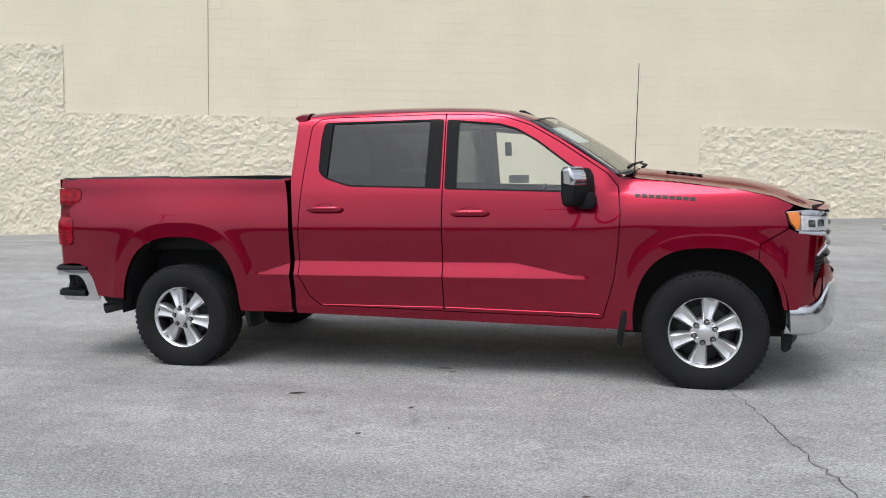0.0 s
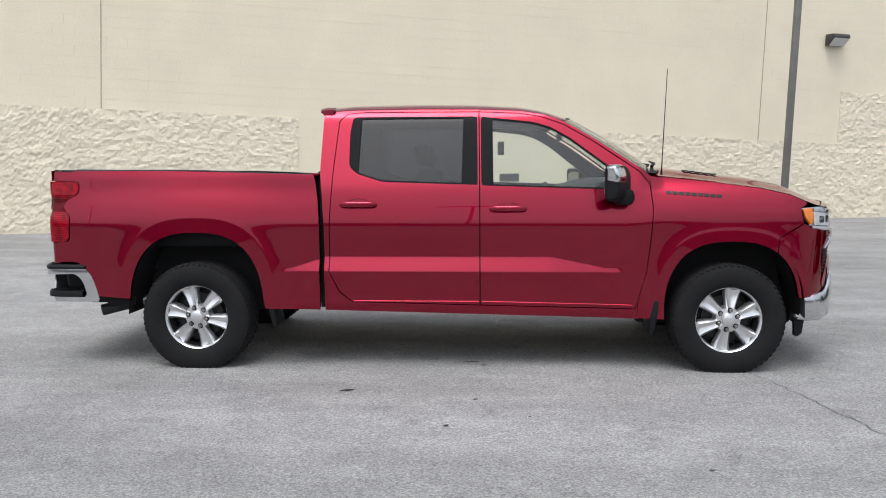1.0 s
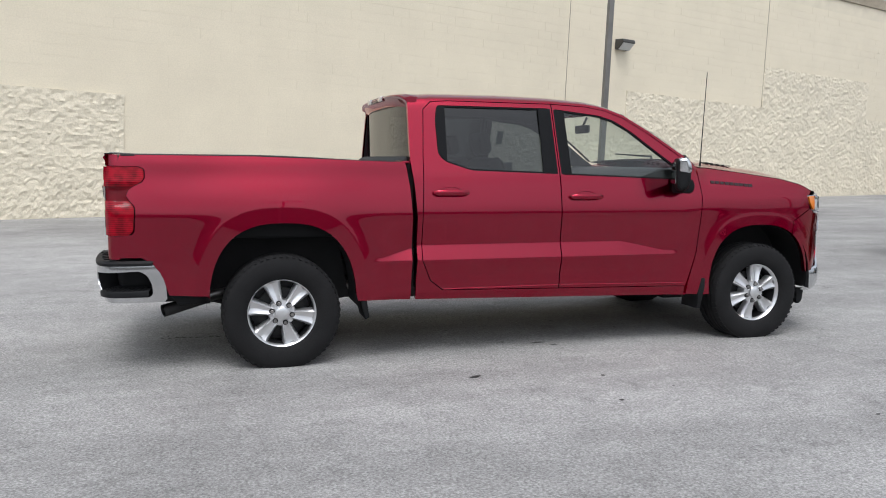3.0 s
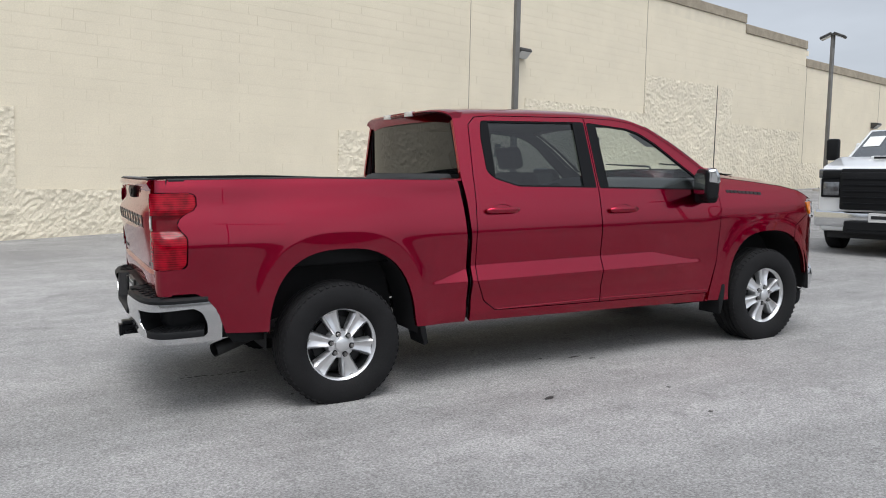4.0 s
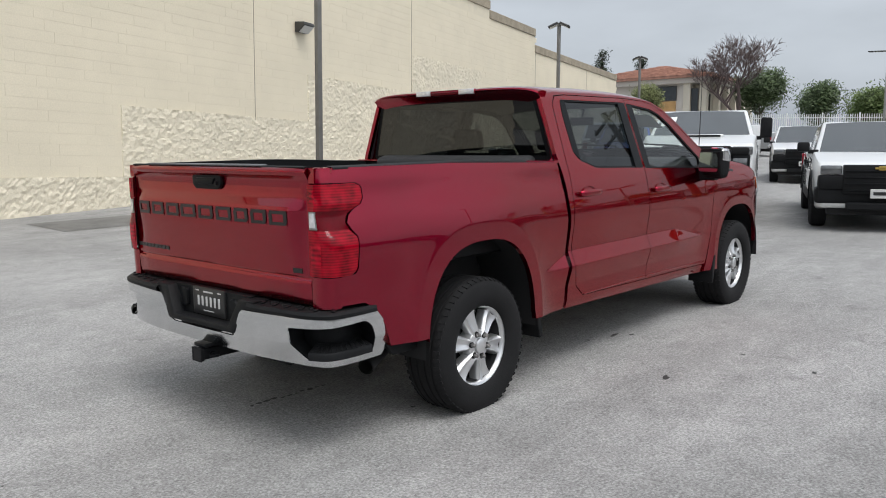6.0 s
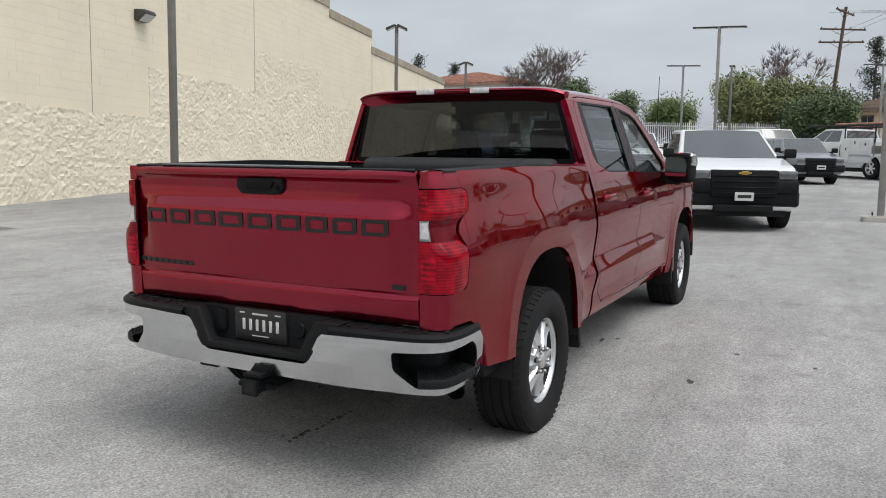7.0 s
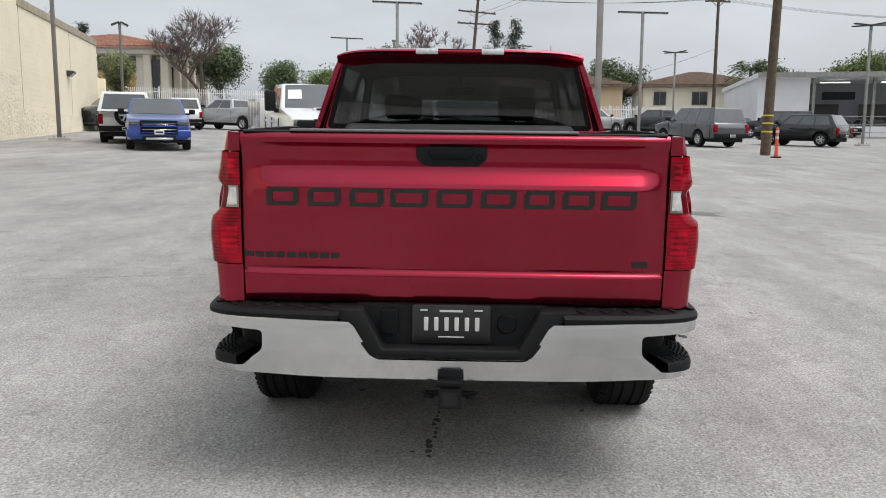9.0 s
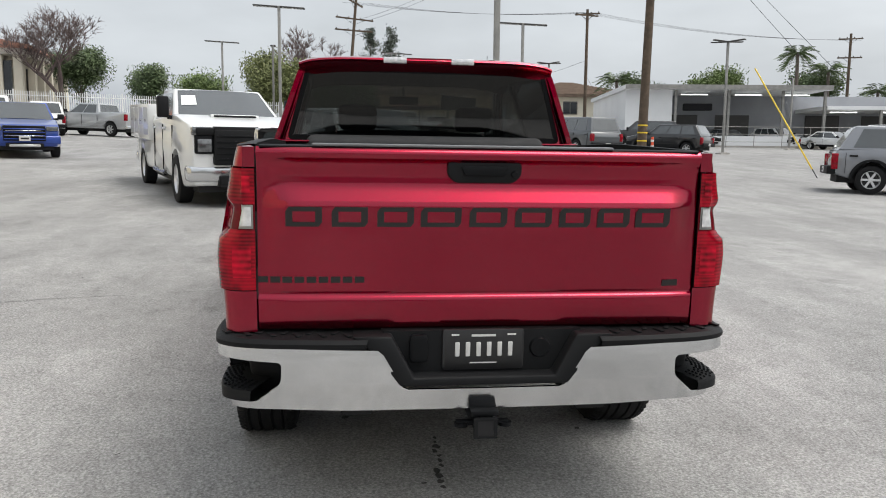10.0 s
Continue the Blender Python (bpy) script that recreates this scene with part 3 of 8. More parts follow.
def split_field():
    """Depth of the split stone over the whole wall, on a lattice that the blocks share."""
    gen = np.random.default_rng(17)
    ns, nz = int(62.0 / (BLOCK / NU)) + 4, 60 * NV + 4
    total = np.zeros((ns, nz))
    for cell, amp in ((9.0, 0.30), (4.0, 0.55), (2.0, 0.60), (1.0, 0.42)):
        a = gen.standard_normal((int(ns / cell) + 3, int(nz / cell) + 3))
        u, v = np.arange(ns) / cell, np.arange(nz) / cell
        iu, iv = u.astype(int), v.astype(int)
        fu, fv = (u - iu)[:, None], (v - iv)[None, :]
        p = a[iu][:, iv] * (1 - fu) * (1 - fv) + a[iu + 1][:, iv] * fu * (1 - fv) + a[iu][:, iv + 1] * (1 - fu) * fv + a[iu + 1][:, iv + 1] * fu * fv
        total += amp * 0.6 * p
    depth = 0.026 + 0.020 * np.clip(total, -0.95, 1.3)
    du, dv = np.gradient(depth, BLOCK / NU, COURSE / NV)
    return depth, du, dv


FIELD, FIELD_DU, FIELD_DV = split_field()


def rough_block(s_left, row, wide):
    """The split face of one block: a piece of the field with turned-back sides, centred on the block."""
    nu = NU if wide == 1.0 else NU // 2
    i0, j0 = int(round((s_left - FIELD_S0) / (BLOCK / NU))), (row + 12) * NV
    w, h = BLOCK * wide, COURSE
    verts, normals, faces = [], [], []
    for a in range(nu + 1):
        for b in range(NV + 1):
            verts.append((a * w / nu - w / 2, -FIELD[i0 + a, j0 + b], b * h / NV - h / 2))
            normals.append((-FIELD_DU[i0 + a, j0 + b], -1.0, -FIELD_DV[i0 + a, j0 + b]))
    for a in range(nu):
        for b in range(NV):
            q = a * (NV + 1) + b
            faces.append([q, q + NV + 1, q + NV + 2, q + 1])
    rim = [a * (NV + 1) for a in range(nu + 1)] + [nu * (NV + 1) + b for b in range(1, NV + 1)] + [a * (NV + 1) + NV for a in range(nu - 1, -1, -1)] + list(range(NV - 1, 0, -1))
    k, n = len(verts), len(rim)
    for q in rim:
        x, y, z = verts[q]
        side = (x / (w / 2), 0, z / (h / 2))
        verts += [(x, y, z), (x, 0.005, z)]
        normals += [side, side]
    faces += [[k + 2 * i, k + 2 * i + 1, k + 2 * ((i + 1) % n) + 1, k + 2 * ((i + 1) % n)] for i in range(n)]
    return verts, faces, normals


SMOOTH_BLOCK = (lambda w, h, d: ([(-w, -d, -h), (w, -d, -h), (w, -d, h), (-w, -d, h), (-w - .002, .004, -h - .002), (w + .002, .004, -h - .002), (w + .002, .004, h + .002), (-w - .002, .004, h + .002)],
                                 [[0, 1, 2, 3], [0, 4, 5, 1], [1, 5, 6, 2], [2, 6, 7, 3], [3, 7, 4, 0]]))(BLOCK / 2 - 0.0005, COURSE / 2 - 0.0014, 0.0036)

def build_wall_blocks():
    rnd = random.Random(8)
    rest_rough, rest_smooth = [[], [], []], [[], []]
    singles = 0
    for row in range(-7, 34):
        z = 2.64 + (row - 11.5) * COURSE
        s = -20.0 + (0.5 * BLOCK if row % 2 else 0.0)
        while s < WALL_END - 0.2:
            c = s + BLOCK / 2
            ok = c > -15.2 and base_z(c) - COURSE < z < wall_top(c) - 0.34 - COURSE * 0.5
            halves = [z < split_top(s + BLOCK * 0.25), z < split_top(s + BLOCK * 0.75)]
            pieces = [(c, 1.0, halves[0])] if halves[0] == halves[1] else [(s + BLOCK * 0.25, 0.5, halves[0]), (s + BLOCK * 0.75, 0.5, halves[1])]
            for pc, wide, rough in pieces if ok else []:
                nearest = rough and z > 1.0 and (4.78 < pc < 12.5 or -6.5 < pc < -2.15)
                wob = rnd.uniform(-0.0015, 0.0015)
                if rough:
                    shape = rough_block(pc - BLOCK * wide / 2, row, wide)
                    if nearest and singles < 300:
                        singles += 1
                        me = mesh_of("block", *shape)
                        me.materials.append(BLOCK_ROUGH)
                        ob = new("block", me)
                        ob.parent = wall_store
                        ob.matrix_basis = Matrix.Translation((pc, 0, z))
                        continue
                    k = len(rest_rough[0])
                    rest_rough[0] += [(pc + v[0], v[1], z + v[2]) for v in shape[0]]
                    rest_rough[1] += [[i + k for i in f] for f in shape[1]]
                    rest_rough[2] += shape[2]
                else:
                    k = len(rest_smooth[0])
                    rest_smooth[0] += [(pc + wide * v[0], v[1] + wob, z + v[2]) for v in SMOOTH_BLOCK[0]]
                    rest_smooth[1] += [[i + k for i in f] for f in SMOOTH_BLOCK[1]]
            s += BLOCK
    part("split_face_blocks", rest_rough, BLOCK_ROUGH, wall_store, sharp=0)["kind"] = "stuff"
    part("smooth_blocks", rest_smooth, BLOCK_SMOOTH, wall_store, smooth=False)["kind"] = "stuff"


def wall_lamp(s, z, label):
    lamp = thing("wall_lamp", WALL @ pose(s, -0.02, z), label, "wall lamp", "wall lamps")
    part("housing", prism([(0, 0.12), (-0.30, 0.10), (-0.34, 0.02), (-0.10, -0.16), (0, -0.16)], yz, -0.22, 0.22, 0.012), LAMP_DARK, lamp)
    part("lens", prism([(-0.31, -0.0), (-0.12, -0.155), (-0.13, -0.17), (-0.33, -0.01)], yz, -0.19, 0.19), LENS, lamp, "frosted glass lens")
    return lamp


wall_lamp(10.75, 5.16, "dark bronze wall pack lamp on the cream wall")
wall_lamp(34.9, 4.65, "dark bronze wall pack lamp on the cream wall")
build_wall_blocks()

# plain wall that closes the lot behind the camera: unseen, added dark so the paint mirrors a dark horizon
wall_south = tagged(part("wall_south", box(-60, 33, -30.3, -30, -1.5, 3.0), DARK_WALL, smooth=False), "unseen plain dark wall added across the lot for the truck's paint to mirror", "wall", kind="structure")
wall_west = tagged(part("wall_west", box(-42.3, -42, -34, 40, -2.5, 3.6), CONCRETE, smooth=False), "plain grey wall closing the end of the lot", "wall", kind="structure")


# ---- the red crew-cab pickup ----
# own axes: x ahead from the rear axle, y to its left, z up from the ground
TRUCK_POSE = Matrix(((0.999259, 0, -0.0385, 0), (0, 1, -0.006, 0.018), (0.0385, 0.006, 0.999258, 0), (0, 0, 0, 1)))
REAR_X, FRONT_X, HUB_Z = 0.0, 3.745, 0.392


def table(pairs, width=0.008):
    z = np.array([p[0] for p in pairs])
    y = np.array([p[1] for p in pairs])
    zz = np.arange(0.2, 2.0, 0.002)
    yy = np.interp(zz, z, y)
    k = np.exp(-0.5 * (np.arange(-40, 41) * 0.002 / width) ** 2)
    k /= k.sum()
    pad = np.r_[np.full(40, yy[0]), yy, np.full(40, yy[-1])]
    return zz, np.convolve(pad, k, "valid")


LOW = [(0.20, 0.86), (0.36, 0.905), (0.42, 0.935), (0.475, 0.955), (0.49, 0.961), (0.60, 0.966)]
T_PLAIN = table(LOW + [(0.72, 0.974), (0.83, 0.973), (0.95, 0.981), (1.05, 0.990), (1.15, 0.976), (1.25, 0.957), (1.31, 0.943), (1.84, 0.757), (1.865, 0.735), (1.90, 0.69)], 0.030)
T_BED = table(LOW + [(0.72, 0.972), (0.83, 0.972), (0.95, 0.980), (1.05, 0.988), (1.18, 0.967), (1.31, 0.937), (1.35, 0.933), (1.40, 0.929), (1.425, 0.922), (1.44, 0.908)], 0.030)
T_FENDER = table(LOW + [(0.72, 0.974), (0.83, 0.978), (0.95, 0.984), (1.07, 0.991), (1.15, 0.982), (1.21, 0.966), (1.28, 0.940), (1.34, 0.900), (1.38, 0.865), (1.42, 0.81)], 0.014)


def step01(a, b, v):
    t = min(1.0, max(0.0, (v - a) / (b - a)))
    return t * t * (3 - 2 * t)


ARCHES = ((0.015, 0.485, 0.605), (3.752, 0.462, 0.545))
LIPS = (1.175, 1.135)


def arch_rho(x, z, arch):
    cx, a, b = arch
    dz = max(0.0, z - 0.395)
    return ((abs(x - cx) / a) ** 2.6 + (dz / b) ** 2.6) ** (1 / 2.6)


def crease_height(x):
    return 0.105 * min(1.0, max(0.0, (x - 0.62) / 0.33)) * min(1.0, max(0.0, (3.02 - x) / 0.50))


CREASE_Z = 0.725


def crease(x, z):
    """The wedge-shaped fold low on the doors, running out to points fore and aft."""
    h = crease_height(x)
    if h < 0.002:
        return 0.0
    a, zp = 0.27 * h, CREASE_Z
    return float(np.interp(z, [zp - 0.13, zp - 0.003, zp + 0.003, zp + h, zp + h + 0.16], [0, a, a, -0.38 * a, 0]))


def half_width(x, z, cab_only=False):
    """Half width of the body side at x, z."""
    if x < 0.905 and not cab_only:
        y = np.interp(z, *T_BED)
    else:
        k = step01(3.02, 3.30, x) if z < 1.30 else step01(3.12, 3.30, x)
        y = np.interp(z, *T_PLAIN) * (1 - k) + np.interp(z, *T_FENDER) * k
    y += crease(x, z)
    for arch, lip, flare in zip(ARCHES, LIPS, (1.006, 1.000)):
        r = arch_rho(x, z, arch)
        if r < 1.85:
            w = 1.0 if r < lip else (1 - (r - lip) / (1.85 - lip)) ** 2.2
            y = y * (1 - w) + (flare - 0.02 * (r - 1)) * w
    if x < -0.62:
        y -= 0.034 * ((-0.62 - x) / 0.38) ** 2
    if x > 4.02:
        y -= 0.150 * ((x - 4.02) / 0.42) ** 3.4
    return float(y)


def on_side(x, z):
    return (x, -half_width(x, z), z)


def on_cab(x, z):
    """The cab shell; its narrow strip ahead of the front door lies sunk in the seam."""
    sink = 0.014 * step01(3.07, 3.12, x) * (1 - step01(1.33, 1.385, z))
    return (x, -half_width(x, z, True) + sink, z)


def arch_line(arch, z_rear, z_front, n=26):
    """The wheel opening from its rear foot over the top to its front foot."""
    cx, a, b = arch
    out = []
    for i in range(n + 1):
        t = math.pi * (1 - i / n)
        c, s = math.cos(t), math.sin(t)
        out.append((cx + a * math.copysign(abs(c) ** (2 / 2.6), c), 0.395 + b * abs(s) ** (2 / 2.6)))
    out = [p for p in out if p[1] > 0.5]
    return [(out[0][0] + 0.004, z_rear)] + out + [(out[-1][0] + 0.012, z_front)]


def arch_ring(arch, r):
    """Points round a wheel opening at r times its size."""
    cx, a, b = arch
    out = []
    for i in range(61):
        t = math.pi * (1 - i / 60)
        c, q = math.cos(t), math.sin(t)
        out.append((cx + r * a * math.copysign(abs(c) ** (2 / 2.6), c), 0.395 + r * b * abs(q) ** (2 / 2.6)))
    return out


FOLD_X = np.arange(0.64, 3.0, 0.022)
GUIDES = [[(x, CREASE_Z + d) for x in FOLD_X] for d in (-0.008, 0.008)] + [[(x, CREASE_Z + crease_height(x) + d) for x in FOLD_X if crease_height(x) > 0.02] for d in (-0.007, 0.007)]
GUIDES += [arch_ring(arch, lip + d) for arch, lip in zip(ARCHES, LIPS) for d in (-0.013, 0.013)]
GUIDES += [[(x, z) for x in np.arange(-0.99, 3.2, 0.03)] for z in (1.335, 1.365)]


truck = thing("pickup_truck", TRUCK_POSE, "cherry red crew-cab pickup truck with chrome bumpers on asphalt", "pickup truck")


def both_sides(name, shape, mat, parent, label="", sharp=38):
    a = part(name, shape, mat, parent, label, sharp=sharp)
    b = part(name, mirror_y(shape), mat, parent, label, sharp=sharp)
    return a, b


# outlines of the side panels (x, z)
BEDSIDE = [(-1.0, 0.785), (-0.87, 0.785), (-0.80, 0.74), (-0.745, 0.65), (-0.712, 0.54)] + arch_line(ARCHES[0], 0.53, 0.462) + [
    (0.66, 0.455), (0.890, 0.446), (0.896, 1.04), (0.884, 1.22), (0.864, 1.36), (0.852, 1.405), (-0.18, 1.434), (-0.99, 1.436), (-1.0, 1.40),
    (-1.0, 1.364), (-0.880, 1.364), (-0.850, 1.352), (-0.840, 1.335), (-0.840, 1.290), (-0.858, 1.262), (-0.905, 1.240), (-0.938, 1.215), (-0.953, 1.180), (-0.930, 1.142), (-0.905, 1.115), (-0.900, 1.09),
    (-0.908, 0.955), (-0.925, 0.932), (-1.0, 0.926)]
CAB = [(0.926, 0.445), (0.932, 1.02), (0.915, 1.25), (0.897, 1.40), (0.895, 1.46), (0.905, 1.82), (0.93, 1.848), (1.10, 1.862), (1.6, 1.868), (2.0, 1.865), (2.3, 1.852), (2.46, 1.828), (2.62, 1.772),
       (2.82, 1.655), (3.02, 1.52), (3.17, 1.422), (3.205, 1.392), (3.218, 1.30), (3.225, 1.16), (3.212, 0.96), (3.188, 0.73), (3.135, 0.50), (3.125, 0.392)]
DOOR_HOLE = [(0.966, 1.043), (0.962, 0.726), (1.03, 0.575), (1.12, 0.505), (2.03, 0.484), (3.105, 0.462), (3.178, 0.73), (3.204, 0.96), (3.216, 1.16), (3.200, 1.335), (3.135, 1.418), (3.01, 1.506), (2.81, 1.642), (2.612, 1.758),
             (2.452, 1.814), (2.3, 1.838), (2.02, 1.851), (1.2, 1.851), (1.075, 1.840), (1.015, 1.785), (0.986, 1.436)]
REAR_DOOR = [(0.972, 1.043), (0.968, 0.726), (1.035, 0.580), (1.124, 0.511), (2.022, 0.490), (2.018, 1.31), (2.012, 1.845), (1.2, 1.845), (1.078, 1.834), (1.021, 1.782), (0.992, 1.436)]
FRONT_DOOR = [(2.030, 0.490), (3.10, 0.468), (3.172, 0.73), (3.198, 0.96), (3.210, 1.16), (3.194, 1.333), (3.13, 1.414), (3.005, 1.50), (2.806, 1.636), (2.609, 1.752), (2.451, 1.808), (2.3, 1.832), (2.020, 1.845), (2.026, 1.31)]
REAR_WINDOW = rounded([(1.118, 1.814), (1.098, 1.70), (1.100, 1.462), (1.155, 1.41), (1.34, 1.352), (2.008, 1.330), (2.004, 1.815)], 0.03)
FRONT_WINDOW = rounded([(2.034, 1.326), (2.93, 1.296), (3.02, 1.31), (3.04, 1.372), (2.86, 1.503), (2.66, 1.655), (2.52, 1.736), (2.40, 1.772), (2.028, 1.812)], 0.025)
FENDER = [(3.2045, 0.97), (3.1785, 0.73), (3.1225, 0.50), (3.118, 0.40)] + [p for p in arch_line(ARCHES[1], 0.40, 0.62) if p[0] < 4.045] + [(4.052, 0.864), 
    (4.062, 0.965), (4.228, 1.066), (4.222, 1.10), (4.204, 1.166), (4.240, 1.184), (4.258, 1.204), (4.15, 1.254), (3.95, 1.300), (3.6, 1.347), (3.32, 1.379), (3.203, 1.390), (3.204, 1.30), (3.2165, 1.16)]
FASCIA = [(4.066, 0.960), (4.234, 1.060), (4.285, 1.036), (4.38, 1.028), (4.478, 1.020), (4.482, 0.945), (4.412, 0.882), (4.398, 0.70), (4.408, 0.64), (4.50, 0.63), (4.51, 0.575), (4.43, 0.555), (4.214, 0.552)] + [p for p in arch_line(ARCHES[1], 0.40, 0.55)[::-1] if p[0] > 4.065 and p[1] > 0.56] + [(4.058, 0.860)]

both_sides("cargo_bed", shell(BEDSIDE, [], on_side, 0.022, 0.03, guides=GUIDES), RED_PAINT, truck)
both_sides("cab_side", shell(CAB, [DOOR_HOLE], on_cab, 0.025, 0.03, guides=GUIDES[:4]), RED_PAINT, truck)
both_sides("front_fender", shell(FENDER, [], on_side, 0.022, 0.03, guides=GUIDES[4:8]), RED_PAINT, truck)
both_sides("front_fascia", shell(FASCIA, [], on_side, 0.03, 0.03), RED_PAINT, truck)


def shrink(poly, d):
    """The outline moved inwards by d."""
    p = [np.array(q, float) for q in poly]
    area = sum(p[i][0] * p[(i + 1) % len(p)][1] - p[(i + 1) % len(p)][0] * p[i][1] for i in range(len(p)))
    sgn = 1 if area > 0 else -1
    out = []
    for i in range(len(p)):
        e = p[(i + 1) % len(p)] - p[i - 1]
        e /= np.linalg.norm(e) + 1e-9
        out.append(tuple(p[i] + sgn * d * np.array((-e[1], e[0]))))
    return out


def sunk(depth):
    return lambda x, z: (x, -half_width(x, z) + depth, z)


def door(name, outline, window, pillar, handle_x, handle_z, tinted, front):
    for s in (-1, 1):
        keep = (lambda q: q) if s < 0 else mirror_y
        d = part(name, keep(shell(outline, [window], on_side, 0.022, 0.025, guides=GUIDES[:4])), RED_PAINT, truck)
        inner = shrink(window, 0.011)
        part("window_trim", keep(shell(window, [inner], sunk(0.004), 0.03, 0.012)), TRIM_GLOSS, d, "gloss black window surround")
        part("window_glass", keep(shell(shrink(window, 0.009), [], sunk(0.014), 0.06, 0.0)), GLASS_TINT if tinted else GLASS_CLEAR, d, "tinted privacy glass" if tinted else "clear side glass").visible_shadow = False
        part("pillar_trim", keep(shell(pillar, [], sunk(-0.001), 0.05, 0.01)), TRIM_GLOSS, d, "gloss black pillar trim")
        # handle: a recessed cup with a painted pull
        y0 = half_width(handle_x, handle_z)
        cup = grid(lambda u, v: (handle_x + 0.082 * math.cos(u) * v, -y0 - 0.001 + 0.03 * (1 - v ** 4) - 0.0015, handle_z + 0.006 + 0.036 * math.sin(u) * v), [2 * math.pi * i / 20 for i in range(20)], [0, 0.3, 0.6, 0.85, 1.0], close=True)
        part("handle_cup", keep(cup), RED_PAINT, d)
        bar = [(handle_x + 0.13 * t, -y0 - 0.018 - 0.022 * (1 - t ** 4), handle_z + 0.002) for t in np.linspace(-1, 1, 13)]
        pull = grid(lambda u, k: (bar[k][0], bar[k][1] + 0.010 * math.cos(u), bar[k][2] + (0.020 if 0 < k < 12 else 0.010) * math.sin(u)), [2 * math.pi * i / 12 for i in range(12)], list(range(13)), close=True)
        part("door_handle", keep((pull[0], pull[1] + [[i * 13 for i in range(12)], [i * 13 + 12 for i in reversed(range(12))]])), RED_PAINT, d)
        part("inner_panel", keep(shell(shrink(outline, 0.008), [shrink(window, 0.012)], sunk(0.034), 0.06, 0.0, out=(0, 1, 0))), CABIN_DARK, d)
        lower = [(outline[0][0] + 0.16, 0.497) if not front else (2.04, 0.497), (2.015, 0.497) if not front else (3.08, 0.476)]
        part("sill_moulding", keep(tube([(x, -half_width(x, z + 0.012) - 0.001, z + 0.016) for x, z in [(lower[0][0] + (lower[1][0] - lower[0][0]) * k / 8, lower[0][1] + (lower[1][1] - lower[0][1]) * k / 8) for k in range(9)]], 0.005, 6)), RED_PAINT, d)


door("rear_door", REAR_DOOR, REAR_WINDOW, [(1.895, 1.335), (2.006, 1.332), (2.003, 1.812), (1.905, 1.813)], 1.175, 1.195, True, False)
door("front_door", FRONT_DOOR, FRONT_WINDOW, [(2.036, 1.332), (2.118, 1.329), (2.112, 1.798), (2.030, 1.806)], 2.22, 1.165, False, True)
both_sides("cab_lining", shell(shrink(CAB, 0.012), [shrink(DOOR_HOLE, 0.02)], lambda x, z: (x, -half_width(x, z, True) + 0.048, z), 0.06, 0.0, out=(0, 1, 0)), CABIN_DARK, truck, "dark cabin lining")
both_sides("door_seal", shell([(1.985, 0.50), (2.062, 0.50), (2.062, 1.835), (1.985, 1.84)], [], sunk(0.022), 0.06, 0.0), DARK_CAVITY, truck, "black rubber door seal")
both_sides("quarter_trim", shell([(1.104, 1.472), (1.165, 1.412), (1.178, 1.80), (1.124, 1.806), (1.104, 1.70)], [], sunk(-0.001), 0.05, 0.01), TRIM_GLOSS, truck)


# roof, cab back and glass
def roof_edge(x):
    zs = np.interp(x, [0.9, 0.93, 1.1, 1.6, 2.0, 2.3, 2.46, 2.62], [1.835, 1.848, 1.862, 1.868, 1.865, 1.852, 1.828, 1.772])
    return half_width(x, zs, True), zs


def roof_at(x, v):
    y, z = roof_edge(x)
    crown = np.interp(x, [0.84, 0.95, 1.3, 1.7, 2.1, 2.4, 2.62], [0.050, 0.058, 0.060, 0.060, 0.056, 0.048, 0.040])
    return (x + 0.07 * (1 - v * v) * step01(2.2, 2.62, x) * 1.0, v * y, z + crown * (1 - abs(v) ** 5) ** 0.8)


ROOF_U = list(np.linspace(0.90, 2.62, 28))
ROOF_V = list(np.sin(np.linspace(-math.pi / 2, math.pi / 2, 41)))
part("roof", grid(roof_at, ROOF_U, ROOF_V), RED_PAINT, truck, sharp=0)
part("headliner", grid(lambda x, v: tuple(np.array(roof_at(x, v)) * (1, 0.97, 1) - (0, 0, 0.045)), list(np.linspace(0.95, 2.5, 12)), list(np.linspace(-1, 1, 15)), flip=True), HEADLINER, truck)


def spoiler_at(u, v):
    y, z = roof_edge(0.92)
    yy = v * (y + 0.01)
    zz = z + 0.020 + 0.036 * (1 - abs(v) ** 7) ** 0.8
    lip = [(0.935, 0.004), (0.88, 0.006), (0.835, -0.004), (0.828, -0.014), (0.845, -0.024), (0.875, -0.050), (0.885, -0.075)][u]
    return (lip[0] + 0.05 * (v * v) ** 2, yy, zz + lip[1] - 0.02 * v * v * (u > 4))


spoiler = grid(spoiler_at, range(7), list(np.linspace(-1, 1, 41)), flip=True)
spoiler[1].extend([[k * 41 for k in range(7)], [k * 41 + 40 for k in reversed(range(7))]])
part("roof_spoiler", spoiler, RED_PAINT, truck)
stop = part("stop_lamp", box(0.832, 0.86, -0.27, 0.27, 1.868, 1.902, 0.006), LENS_RED_DARK, truck, "high-mounted stop lamp")
both_sides("cargo_lamp", moved(box(-0.012, 0.012, -0.068, 0.068, -0.018, 0.018, 0.005), pose(0.838, -0.20, 1.885)), LENS_CLEAR, stop, "clear cargo lamp lens")


def cab_back(y, z):
    k = abs(y) / 0.9
    return (0.885 + 0.03 * (1.84 - z) / 0.45 * 0.2 + 0.055 * k ** 3 - 0.02 * (z < 1.4), y, z)


